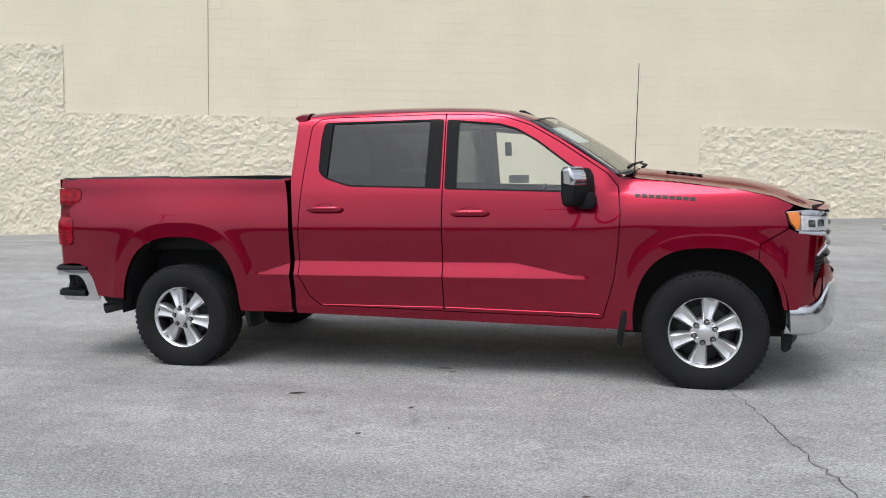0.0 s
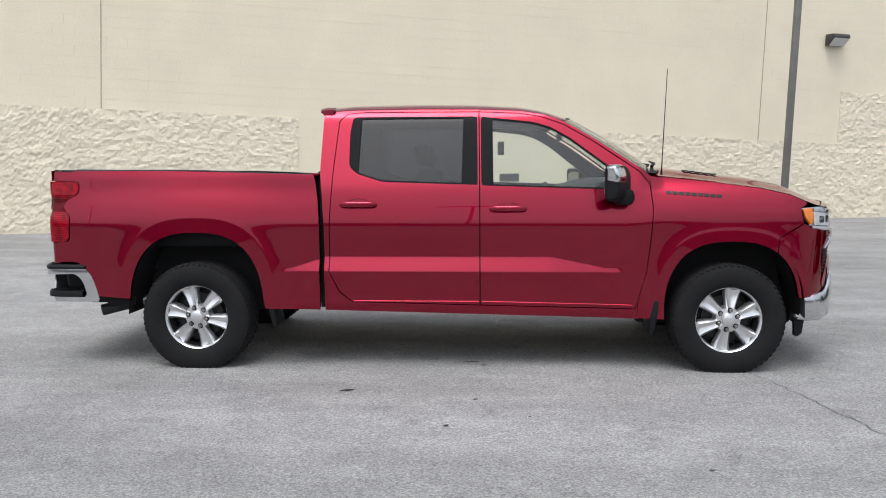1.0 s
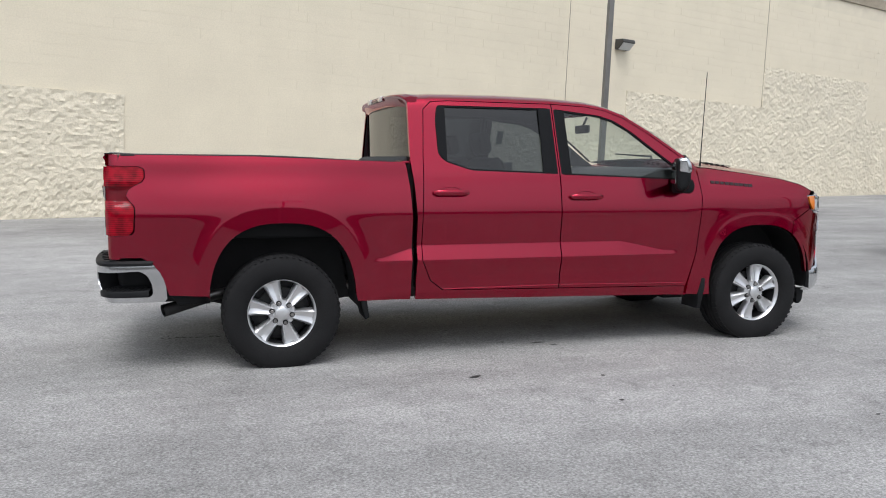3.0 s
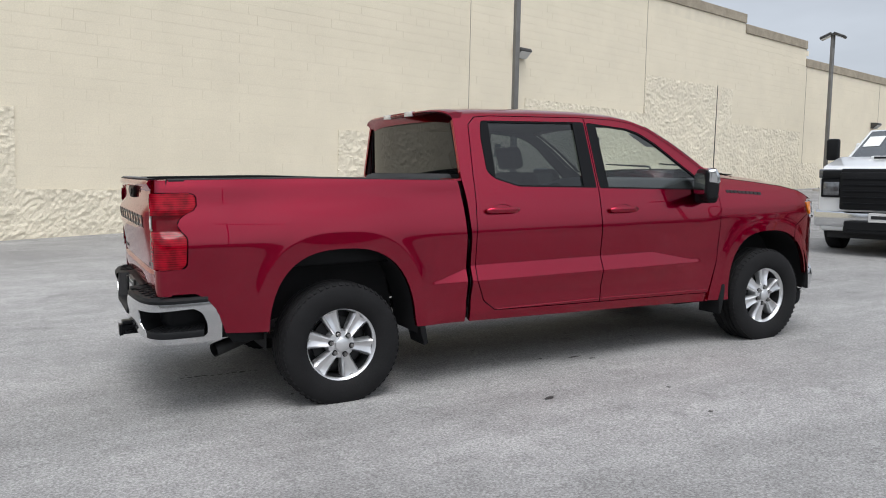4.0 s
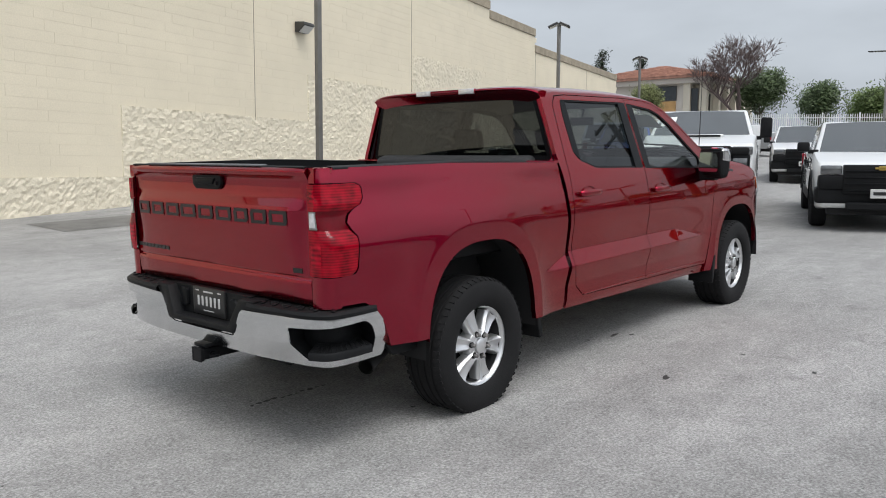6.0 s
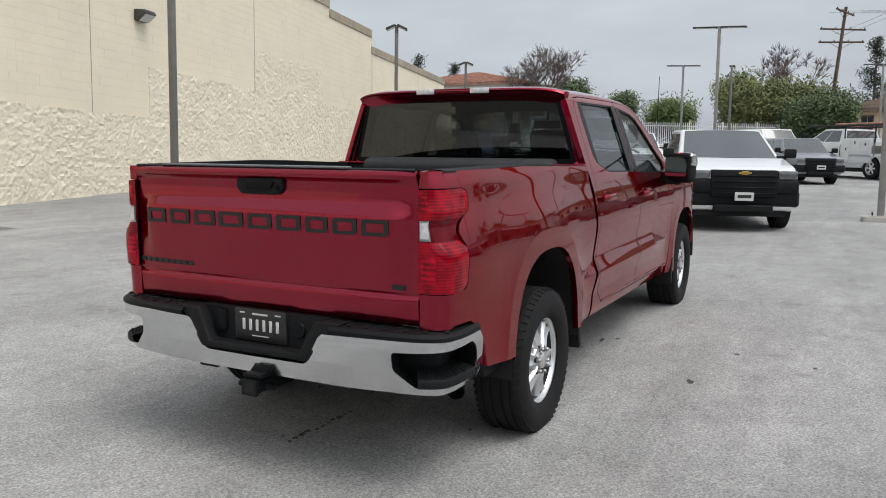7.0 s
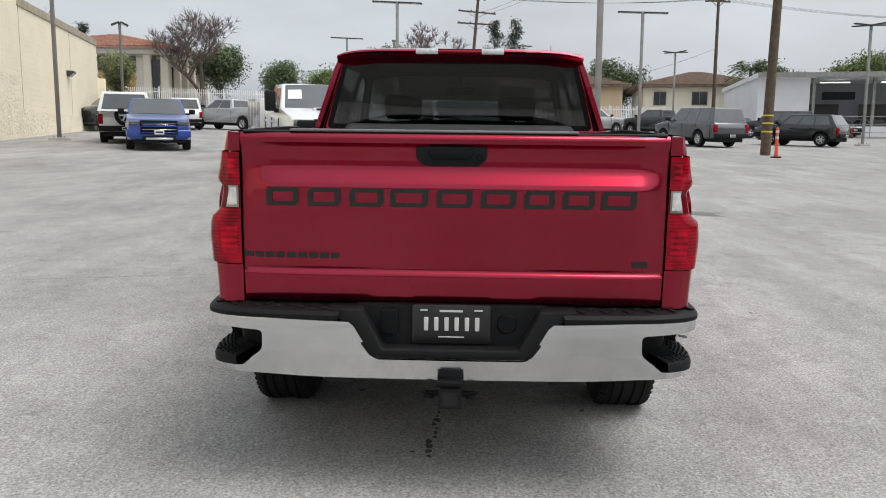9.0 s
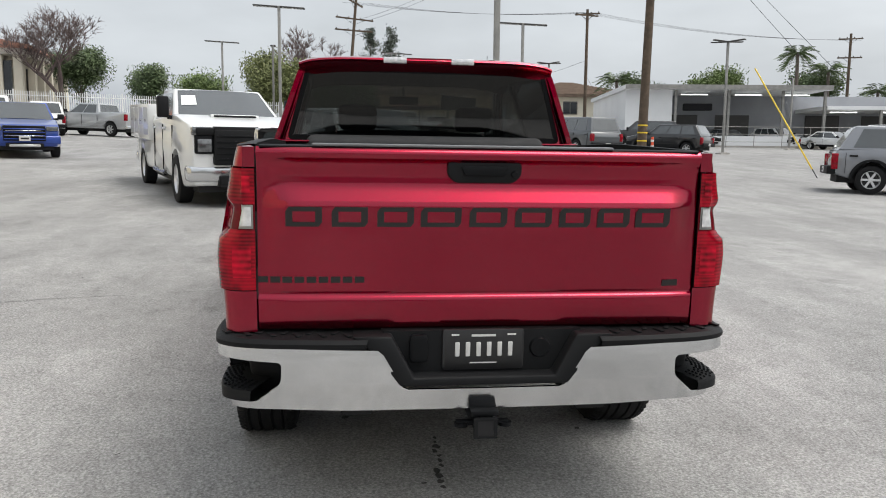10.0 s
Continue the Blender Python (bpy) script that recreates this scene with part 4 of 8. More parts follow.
BACK = [(-0.885, 0.80), (0.885, 0.80), (0.885, 1.40), (0.868, 1.46), (0.782, 1.72), (0.742, 1.83), (0.55, 1.868), (-0.55, 1.868), (-0.742, 1.83), (-0.782, 1.72), (-0.868, 1.46), (-0.885, 1.40)]
GLASS_BACK = rounded([(-0.835, 1.415), (0.835, 1.415), (0.715, 1.845), (-0.715, 1.845)], 0.035)
part("cab_back", shell(BACK, [GLASS_BACK], cab_back, 0.04, 0.03, out=(-1, 0, 0)), RED_PAINT, truck)
part("rear_window", shell(shrink(GLASS_BACK, 0.001), [], lambda y, z: (cab_back(y, z)[0] + 0.006, y, z), 0.06, 0.0, out=(-1, 0, 0)), GLASS_REAR, truck, "dark tinted rear window").visible_shadow = False
part("window_surround", shell(GLASS_BACK, [shrink(GLASS_BACK, 0.03)], lambda y, z: (cab_back(y, z)[0] + 0.004, y, z), 0.04, 0.006, out=(-1, 0, 0)), TRIM_GLOSS, truck)


def screen_at(u, v):
    """Windscreen; u from cowl to roof, v across."""
    x0, z0, x1, z1 = 3.17, 1.418, 2.60, 1.785
    yb, yt = half_width(3.15, 1.41) - 0.02, half_width(2.60, 1.79) - 0.01
    y = v * (yb + (yt - yb) * u)
    bow = 1 - v * v
    return (x0 + (x1 - x0) * u + 0.20 * bow * (1 - u) + 0.11 * bow * u, y, z0 + (z1 - z0) * u + bow * (0.01 + 0.045 * u) + 0.02 * math.sin(math.pi * u))


SCREEN_V = list(np.linspace(-1, 1, 25))
part("windscreen", grid(screen_at, list(np.linspace(0, 1, 12)), SCREEN_V, flip=True), GLASS_SCREEN, truck, "clear windscreen").visible_shadow = False
part("screen_edge", merge(grid(lambda u, v: np.array(screen_at(u, v)) + (0.004, 0, 0.004), list(np.linspace(0, 1, 12)), [-1.0, -0.965], flip=True), grid(lambda u, v: np.array(screen_at(u, v)) + (0.004, 0, 0.004), list(np.linspace(0, 1, 12)), [0.965, 1.0], flip=True),
     grid(lambda u, v: np.array(screen_at(u, v)) + (0.003, 0, 0.002), [0.975, 1.0], SCREEN_V, flip=True)), TRIM_GLOSS, truck)
sticker = part("window_sticker", grid(lambda u, v: np.array(screen_at(u, v)) - (0.012, 0, 0.012), [0.52, 0.66, 0.82], [-0.78, -0.6, -0.42], flip=True), PAPER, truck, "white paper sticker behind the windscreen")


# bonnet
def bonnet_edge(x):
    return np.interp(x, [3.20, 3.32, 3.6, 3.95, 4.15, 4.25, 4.34, 4.42, 4.48], [1.397, 1.384, 1.352, 1.305, 1.260, 1.214, 1.184, 1.174, 1.168])


def bonnet_at(x, v):
    y = half_width(x, bonnet_edge(x)) - 0.004
    crown = np.interp(x, [3.2, 3.5, 4.0, 4.25, 4.48], [0.046, 0.058, 0.058, 0.050, 0.018])
    bulge = 0.020 * (1 - step01(0.48, 0.60, abs(v))) * (1 - step01(4.05, 4.3, x))
    return (x + 0.14 * (1 - v * v) * step01(3.5, 4.48, x) + 0.14 * (1 - v * v) * (1 - step01(3.2, 3.6, x)), v * y, bonnet_edge(x) + crown * (step01(0.0, 0.42, 1 - abs(v)) - 0.16 * step01(0.35, 1.0, 1 - abs(v))) + bulge * 0.6)


part("bonnet", grid(bonnet_at, list(np.linspace(3.215, 4.49, 34)), list(np.sin(np.linspace(-math.pi / 2, math.pi / 2, 41)))), RED_PAINT, truck, sharp=0)
for s in (-1, 1):
    keep = (lambda q: q) if s < 0 else mirror_y
    vent = part("bonnet_vent", keep(grid(lambda u, v: np.array(bonnet_at(u, v)) + (0, 0, 0.006), [3.50, 3.58, 3.66, 3.74], [-0.66, -0.60, -0.545])), BLACK_PLASTIC, truck, "black bonnet vent insert")
    for k in range(5):
        part("vent_slat", keep(moved(box(-0.012, 0.012, -0.045, 0.045, -0.004, 0.004, 0.002), Matrix.Translation(Vector(bonnet_at(3.52 + 0.05 * k, -0.60)) + Vector((0, 0, 0.006))))), TRIM_GLOSS, vent)
cowl = part("cowl", grid(lambda v, u: (3.20 + 0.16 * (1 - v * v) + u, v * 0.80, 1.412 + 0.038 * (1 - v * v) ** 0.7 - 0.10 * u), list(np.linspace(-1, 1, 21)), [-0.05, 0.06], flip=True), BLACK_PLASTIC, truck)
for x0, y0, x1, y1 in ((3.26, -0.66, 3.36, -0.10), (3.36, 0.02, 3.33, 0.62)):
    part("wiper", tube([(x0, y0, 1.455), (x0 + 0.03, y0 + 0.05, 1.475), (x1, y1, 1.50)], [0.012, 0.010, 0.006], 6), BLACK_PLASTIC, truck)
antenna = part("antenna", tube([(3.30, -0.80, 1.395), (3.302, -0.80, 1.45), (3.325, -0.805, 2.13)], [0.010, 0.004, 0.0025], 6), BLACK_PLASTIC, truck)
part("roof_fin", prism([(2.40, 1.868), (2.56, 1.862), (2.47, 1.912), (2.43, 1.916)], xz, -0.02, 0.02, 0.006), BLACK_PLASTIC, truck, "shark-fin antenna")


# nose: headlamps, grille, chrome bumper
def nose_x(y, extra=0.0):
    return 4.44 + extra + 0.20 * (1 - (abs(y) / 0.82) ** 2.4) if abs(y) < 0.82 else 4.44 + extra - 0.25 * (abs(y) - 0.82)


part("radiator_backing", grid(lambda y, z: (nose_x(y, -0.05), y, z), list(np.linspace(-0.84, 0.84, 25)), list(np.linspace(0.55, 1.20, 9))), DARK_CAVITY, truck)
grille = part("grille", grid(lambda y, z: (nose_x(y, -0.03), y, z), list(np.linspace(-0.80, 0.80, 25)), [0.62, 0.80, 1.0, 1.17]), TRIM_GLOSS, truck)
for z0, w in ((1.15, 0.030), (1.07, 0.022), (1.00, 0.022), (0.93, 0.022), (0.86, 0.022), (0.79, 0.020)):
    part("grille_bar", grid(lambda y, a: (nose_x(y, -0.02) + 0.014 * math.cos(a), y, z0 + w * 0.5 * math.sin(a)), list(np.linspace(-0.60, 0.60, 25)), [2 * math.pi * i / 8 for i in range(9)]), CHROME if z0 > 1.1 else TRIM_GLOSS, grille)
def headlamp_at(x, z):
    return (x, -half_width(x, z) - 0.004, z)


LAMP_OUT = rounded([(4.212, 1.166), (4.232, 1.10), (4.278, 1.045), (4.36, 1.036), (4.500, 1.030), (4.512, 1.150), (4.36, 1.174)], 0.012)
lamps = both_sides("headlamp", shell(LAMP_OUT, [], lambda x, z: (x, -half_width(x, z) + 0.012, z), 0.03, 0.02), CHROME, truck, "chrome headlamp with amber corner lens")
for s in (-1, 1):
    keep = (lambda q: q) if s < 0 else mirror_y
    lamp = lamps[0] if s < 0 else lamps[1]
    part("amber_lens", keep(shell(rounded([(4.219, 1.163), (4.240, 1.102), (4.280, 1.052), (4.293, 1.062), (4.300, 1.118), (4.288, 1.167)], 0.006), [], headlamp_at, 0.03, 0.012)), LENS_AMBER, lamp, "amber side marker lens")
    part("clear_lens", keep(shell(rounded([(4.302, 1.142), (4.308, 1.050), (4.494, 1.038), (4.500, 1.122)], 0.010), [], headlamp_at, 0.03, 0.012)), LENS_CLEAR, lamp, "clear main lens")
    part("light_bar", keep(shell(rounded([(4.300, 1.168), (4.306, 1.146), (4.500, 1.126), (4.508, 1.148)], 0.006), [], lambda x, z: (x, -half_width(x, z) - 0.009, z), 0.03, 0.014)), CHROME, lamp)
    for x0 in (4.375, 4.44):
        part("reflector", keep(shell(rounded([(x0 - 0.024, 1.112), (x0 - 0.024, 1.068), (x0 + 0.024, 1.064), (x0 + 0.024, 1.108)], 0.008), [], lambda x, z: (x, -half_width(x, z) - 0.006, z), 0.03, 0.004)), HEADLAMP, lamp)
    band = [(4.285, 1.038), (4.38, 1.028), (4.462, 1.020), (4.482, 0.998), (4.484, 0.948), (4.470, 0.925), (4.416, 0.880)]
    part("grille_surround", keep(tube([(x, -half_width(x, z) - 0.004, z) for x, z in band], [0.010, 0.013, 0.017, 0.017, 0.017, 0.016, 0.010], 8)), CHROME, truck, "chrome grille surround")
    inlet = part("air_curtain", keep(shell(rounded([(4.408, 0.876), (4.474, 0.926), (4.480, 0.84), (4.412, 0.69), (4.400, 0.70)], 0.006), [], lambda x, z: (x, -half_width(x, z) + 0.012, z), 0.03, 0.0)), BLACK_PLASTIC, truck, "black ribbed air inlet")
    for k in range(7):
        z0 = 0.715 + 0.026 * k
        x1 = 4.418 + 0.055 * min(1.0, k / 5)
        part("inlet_rib", keep(tube([(4.402, -half_width(4.402, z0) - 0.001, z0), (x1, -half_width(x1, z0) - 0.001, z0 + 0.010)], 0.005, 6)), TRIM_GLOSS, inlet)
    part("valance", keep(shell(rounded([(4.404, 0.640), (4.420, 0.70), (4.472, 0.828), (4.50, 0.832), (4.548, 0.785), (4.560, 0.70), (4.548, 0.56), (4.45, 0.56)], 0.02), [], lambda x, z: (x, -half_width(x, z) - 0.010 * math.sin(math.pi * min(1, max(0, (z - 0.56) / 0.27))), z), 0.025, 0.03)), RED_PAINT, truck)
BUMP_F = [(4.225, 0.955), (4.36, 0.925), (4.47, 0.82), (4.57, 0.62), (4.64, 0.34), (4.665, 0.0)]
bump_f = smooth_line([(*p, 0) for p in BUMP_F], 6)
bump_f = [(p[0], -p[1]) for p in bump_f] + [(p[0], p[1]) for p in bump_f[-2::-1]]
FB = [(-0.012, 0.575), (0.004, 0.565), (0.014, 0.53), (0.010, 0.46), (-0.004, 0.405), (-0.03, 0.380), (-0.06, 0.378)]


def front_bumper_at(i, j):
    x, y = bump_f[i]
    k = abs(y) / 0.955
    d, z = FB[j]
    rise = 0.12 * (1 - step01(0.70, 0.90, abs(y))) * (1.0, 1.0, 0.5, 0.2, 0, 0, 0)[j]
    return (x + d * (1 - 0.5 * k), y * (1 + d * 1.2 * k), z + rise)


part("front_bumper", grid(front_bumper_at, range(len(bump_f)), range(len(FB)), flip=True), CHROME, truck, "chrome front bumper")
part("bumper_insert", grid(lambda y, z: (nose_x(y, 0.02), y, z), list(np.linspace(-0.80, 0.80, 21)), [0.56, 0.60, 0.66, 0.74]), RED_PAINT, truck, "red valance between bumper and grille")
part("air_dam", grid(lambda y, z: (nose_x(y, -0.10) - 0.10, y, z), list(np.linspace(-0.86, 0.86, 21)), [0.27, 0.33, 0.40]), BLACK_PLASTIC, truck)
both_sides("air_dam_end", prism([(4.215, 0.40), (4.29, 0.40), (4.275, 0.29), (4.245, 0.265), (4.222, 0.27)], xz, -0.90, -0.86, 0.006), BLACK_PLASTIC, truck)

# mirrors
MIRROR_GLASS = material("mirror_glass", (0.30, 0.32, 0.31), 0.04, 1.0, rough_vary=0.01)
for s in (-1, 1):
    keep = (lambda q: q) if s < 0 else mirror_y
    mir = part("door_mirror", keep(prism(rounded([(2.945, 1.195), (3.045, 1.190), (3.07, 1.24), (3.05, 1.30), (2.965, 1.30), (2.95, 1.25)], 0.025), xz, -1.10, -0.925, 0.018)), BLACK_PLASTIC, truck, "black and chrome door mirror")
    at = pose(2.955, -1.085, 1.352, 0, 0, -28)
    part("housing", keep(moved(prism(rounded([(-0.055, 0.098), (0.02, 0.104), (0.050, 0.05), (0.052, -0.06), (0.03, -0.132), (-0.04, -0.136), (-0.055, -0.07)], 0.025), xz, -0.142, 0.125, 0.026, 3), at)), BLACK_PLASTIC, mir)
    part("chrome_cap", keep(moved(prism(rounded([(-0.040, 0.002), (0.035, -0.010), (0.055, 0.006), (0.053, 0.055), (0.025, 0.109), (-0.040, 0.104)], 0.016), xz, -0.147, 0.02, 0.022, 3), at)), CHROME, mir, "chrome mirror cap")
    part("mirror_glass", keep(moved(prism(rounded([(-0.105, -0.085), (0.105, -0.085), (0.105, 0.072), (-0.105, 0.072)], 0.022), yz, -0.003, 0.014, 0.0), at @ pose(-0.062, -0.008, 0.0, 0, 3, 5))), MIRROR_GLASS, mir, "mirror glass")

# cargo bed: rails, liner, bulkhead
for s in (-1, 1):
    keep = (lambda q: q) if s < 0 else mirror_y
    part("bed_rail_cap", keep(grid(lambda x, j: (x, [-0.907, -0.905, -0.896, -0.845, -0.835, -0.835][j] + 0.02 * ((-0.75 - x) / 0.25) ** 2 * (x < -0.75), 1.436 - 0.034 * step01(-0.2, 0.9, x) + [-0.008, 0.0, 0.003, 0.008, 0.006, -0.06][j]), list(np.linspace(-0.985, 0.885, 24)), range(6))), BLACK_PLASTIC, truck, "black plastic bed rail cap")
    part("bed_wall", keep(grid(lambda x, z: (x, -0.83 - 0.02 * (z - 0.9), z), list(np.linspace(-1.03, 0.87, 12)), [0.88, 1.1, 1.40], flip=True)), BLACK_PLASTIC, truck)
    part("wheel_tub", keep(prism([(-0.42, 0.88), (-0.36, 1.05), (0.36, 1.05), (0.44, 0.88)], xz, -0.84, -0.62, 0.03)), BLACK_PLASTIC, truck)
part("bed_floor", grid(lambda x, y: (x, y, 0.885 + 0.012 * (int((y + 2) * 16) % 2)), [-1.04, 0.87], list(np.linspace(-0.84, 0.84, 55))), BLACK_PLASTIC, truck)
part("bed_bulkhead", box(0.845, 0.872, -0.84, 0.84, 0.80, 1.402, 0.008), BLACK_PLASTIC, truck)
part("bed_bulkhead_rail", box(0.835, 0.888, -0.92, 0.92, 1.398, 1.416, 0.006), RED_PAINT, truck)


# added black filler: stands for the shade in the gap between cab and bed
both_sides("gap_seal", box(0.880, 0.936, -0.87, -0.80, 0.452, 1.395, 0.004, 1), DARK_CAVITY, truck)

# rear corners and lamps share one plan curve
def corner_plan(z, k):
    """k from 0 at the tailgate gap to 1 on the bed side."""
    ys = half_width(-1.0, min(z, 1.43))
    pts = [(-1.076, 0.818), (-1.078, 0.86), (-1.072, ys - 0.048), (-1.052, ys - 0.018), (-1.03, ys - 0.006), (-1.0, ys)]
    c = [0.0, 0.28, 0.55, 0.75, 0.88, 1.0]
    return float(np.interp(k, c, [p[0] for p in pts])), float(np.interp(k, c, [p[1] for p in pts]))


CK = [0, .14, .28, .42, .55, .62, .69, .75, .82, .88, .94, 1.0]


def corner_at(z, k, proud=0.0):
    x, y = corner_plan(z, k)
    return (x - proud * (1 - k * 0.6), -y - proud * k, z)


for z0, z1 in ((0.775, 0.924), (1.366, 1.436)):
    both_sides("rear_corner", grid(lambda z, k: corner_at(z, k), list(np.linspace(z0, z1, 6)), CK, flip=True), RED_PAINT, truck)
both_sides("corner_return", grid(lambda z, j: (corner_at(z, 0)[0] if j == 0 else -1.02, -0.818, z), list(np.linspace(0.775, 1.436, 10)), [0, 1], flip=True), RED_PAINT, truck)
both_sides("rail_end", grid(lambda j, k: tuple(np.array(corner_at(1.4355, k)) * (1 - j) + np.array((-1.03 + 0.05 * k, -0.838, 1.440)) * j), [0, 0.25, 1.0], CK, flip=True), RED_PAINT, truck)
both_sides("lamp_pocket", grid(lambda z, k: corner_at(z, k, -0.03), list(np.linspace(0.90, 1.39, 8)), CK, flip=True), DARK_CAVITY, truck)


def lamp_front(z):
    return float(np.interp(z, [0.928, 0.940, 0.960, 1.09, 1.115, 1.142, 1.18, 1.215, 1.24, 1.262, 1.29, 1.335, 1.352, 1.362], [-0.950, -0.928, -0.916, -0.907, -0.912, -0.937, -0.960, -0.946, -0.913, -0.866, -0.847, -0.847, -0.857, -0.887]))


def lamp_at(z, k):
    pinch = 0.034 * step01(1.105, 1.145, z) * (1 - step01(1.215, 1.262, z))
    if k <= 1:
        x, y = corner_plan(z, k)
        return (x - 0.012 * (1 - 0.5 * k), -(y + 0.010 * k - pinch * k), z)
    f = k - 1
    x = -1.0 + (lamp_front(z) + 1.0) * f
    return (x, -(half_width(x, z) + 0.010 * (1 - f) + 0.002 - pinch * (1 - f * 0.6)), z)


LK = CK + [1.2, 1.4, 1.6, 1.8, 1.95, 2.0]
for s in (-1, 1):
    keep = (lambda q: q) if s < 0 else mirror_y
    tail = part("tail_lamp", keep(grid(lamp_at, list(np.linspace(1.236, 1.361, 11)), LK, flip=True)), LENS_RED, truck, "red tail lamp with a clear reverse lens")
    part("lower_lens", keep(grid(lamp_at, list(np.linspace(0.930, 1.146, 13)), LK, flip=True)), LENS_RED, tail)
    part("reverse_lens", keep(grid(lambda z, k: tuple(np.array(lamp_at(z, k)) + (-0.004, 0, 0)), list(np.linspace(1.160, 1.228, 6)), [.10, .16, .28, .42, .50], flip=True)), LENS_CLEAR, tail, "clear reverse lamp lens")
    part("reverse_bezel", keep(grid(lamp_at, list(np.linspace(1.150, 1.234, 5)), [0.05, .10, .28, .42, .54], flip=True)), STEEL, tail)
    part("waist_lens", keep(grid(lambda z, k: tuple(np.array(lamp_at(z, k)) + (0.003, 0, 0)), list(np.linspace(1.146, 1.236, 7)), LK, flip=True)), LENS_RED_DARK, tail)
    for z0, z1, k0, k1 in ((0.975, 1.085, 0.10, 0.50), (1.275, 1.335, 0.10, 0.50)):
        part("lamp_element", keep(grid(lambda z, k: tuple(np.array(lamp_at(z, k)) + (-0.0025, 0, 0)), list(np.linspace(z0, z1, 6)), list(np.linspace(k0, k1, 6)), flip=True)), LENS_INNER, tail)

# tailgate
GATE = [(0.782, -1.070), (0.80, -1.082), (0.86, -1.090), (0.893, -1.091), (0.903, -1.086), (0.908, -1.076), (0.914, -1.076), (0.922, -1.084), (1.00, -1.092), (1.13, -1.110), (1.235, -1.117), (1.252, -1.113), (1.300, -1.080), (1.312, -1.077),
        (1.345, -1.076), (1.375, -1.080), (1.392, -1.092), (1.405, -1.106), (1.418, -1.112), (1.430, -1.106), (1.438, -1.090)]
GATE_PLAIN = [(0.782, -1.070), (0.80, -1.080), (0.893, -1.086), (0.903, -1.082), (0.908, -1.074), (0.914, -1.074), (0.922, -1.080), (1.00, -1.082), (1.13, -1.080), (1.30, -1.077), (1.375, -1.080), (1.392, -1.090), (1.418, -1.104), (1.438, -1.088)]


def gate_at(z, y):
    a = np.interp(z, [p[0] for p in GATE], [p[1] for p in GATE])
    b = np.interp(z, [p[0] for p in GATE_PLAIN], [p[1] for p in GATE_PLAIN])
    k = 1 - step01(0.69, 0.800, abs(y))
    return (a * k + b * (1 - k) + 0.012 * (abs(y) / 0.8) ** 4 - 0.004, y, z)


GZ = sorted(set([p[0] for p in GATE] + list(np.linspace(0.80, 1.43, 40))))
GY = sorted(set(list(np.linspace(-0.70, 0.70, 29)) + [s * v for s in (-1, 1) for v in (0.715, 0.73, 0.745, 0.76, 0.775, 0.79, 0.80, 0.812)]))
tailgate = part("tailgate", grid(gate_at, GZ, GY, flip=True), RED_PAINT, truck, sharp=0)
part("inner_skin", box(-1.06, -1.045, -0.80, 0.80, 0.80, 1.43, 0.004), BLACK_PLASTIC, tailgate)
both_sides("gate_side", grid(lambda z, j: (gate_at(z, -0.812)[0] if j == 0 else -1.04, -0.812, z), GZ, [0, 1]), RED_PAINT, tailgate)
part("top_cap", prism(rounded([(-1.088, 1.436), (-1.089, 1.442), (-1.075, 1.446), (-1.035, 1.445), (-1.030, 1.425)], 0.004), lambda u, v, d: (u, d, v), -0.80, 0.80, 0.0), BLACK_PLASTIC, tailgate, "black tailgate top cap")
part("top_cap_pad", box(-1.094, -1.05, -0.47, 0.62, 1.442, 1.452, 0.004), material("grey_plastic", (0.15, 0.155, 0.16), 0.55, vary=0.1), tailgate, "dark grey tailgate pad")
bezel = part("handle_bezel", prism(rounded([(-0.128, 1.392), (0.142, 1.392), (0.142, 1.345), (0.112, 1.318), (-0.098, 1.318), (-0.128, 1.345)], 0.014), yz, -1.098, -1.07, 0.004), BLACK_PLASTIC, tailgate, "black tailgate handle")
part("handle_pull", prism(rounded([(-0.08, 1.378), (0.095, 1.378), (0.080, 1.345), (-0.065, 1.345)], 0.008), yz, -1.108, -1.09, 0.003), TRIM_GLOSS, bezel)
part("camera_lens", moved(lathe([(0.0, -0.01), (0.010, -0.01), (0.012, 0.0)], 14), pose(-1.104, -0.10, 1.352, 0, 0, -90)), TRIM_GLOSS, bezel)

# pressed badge shapes across the gate: plain dark outlines in a row
spans = [(0.712, 0.585), (0.552, 0.425), (0.392, 0.262), (0.238, 0.092), (0.062, -0.075), (-0.105, -0.240), (-0.268, -0.385), (-0.412, -0.535), (-0.558, -0.692)]


def gate_plate(poly, proud=0.004):
    """A flat shape lying on the tailgate face."""
    q = resample(poly, 0.02)
    v = [tuple(np.array(gate_at(z, y)) - (proud, 0, 0)) for y, z in q]
    n = len(v)
    back = [(p[0] + proud + 0.002, p[1], p[2]) for p in v]
    cz = ([(a, b) for a, b in zip(range(n), [(i + 1) % n for i in range(n)])])
    return v + back, [list(range(n))] + [[a, n + a, n + b, b] for a, b in cz]


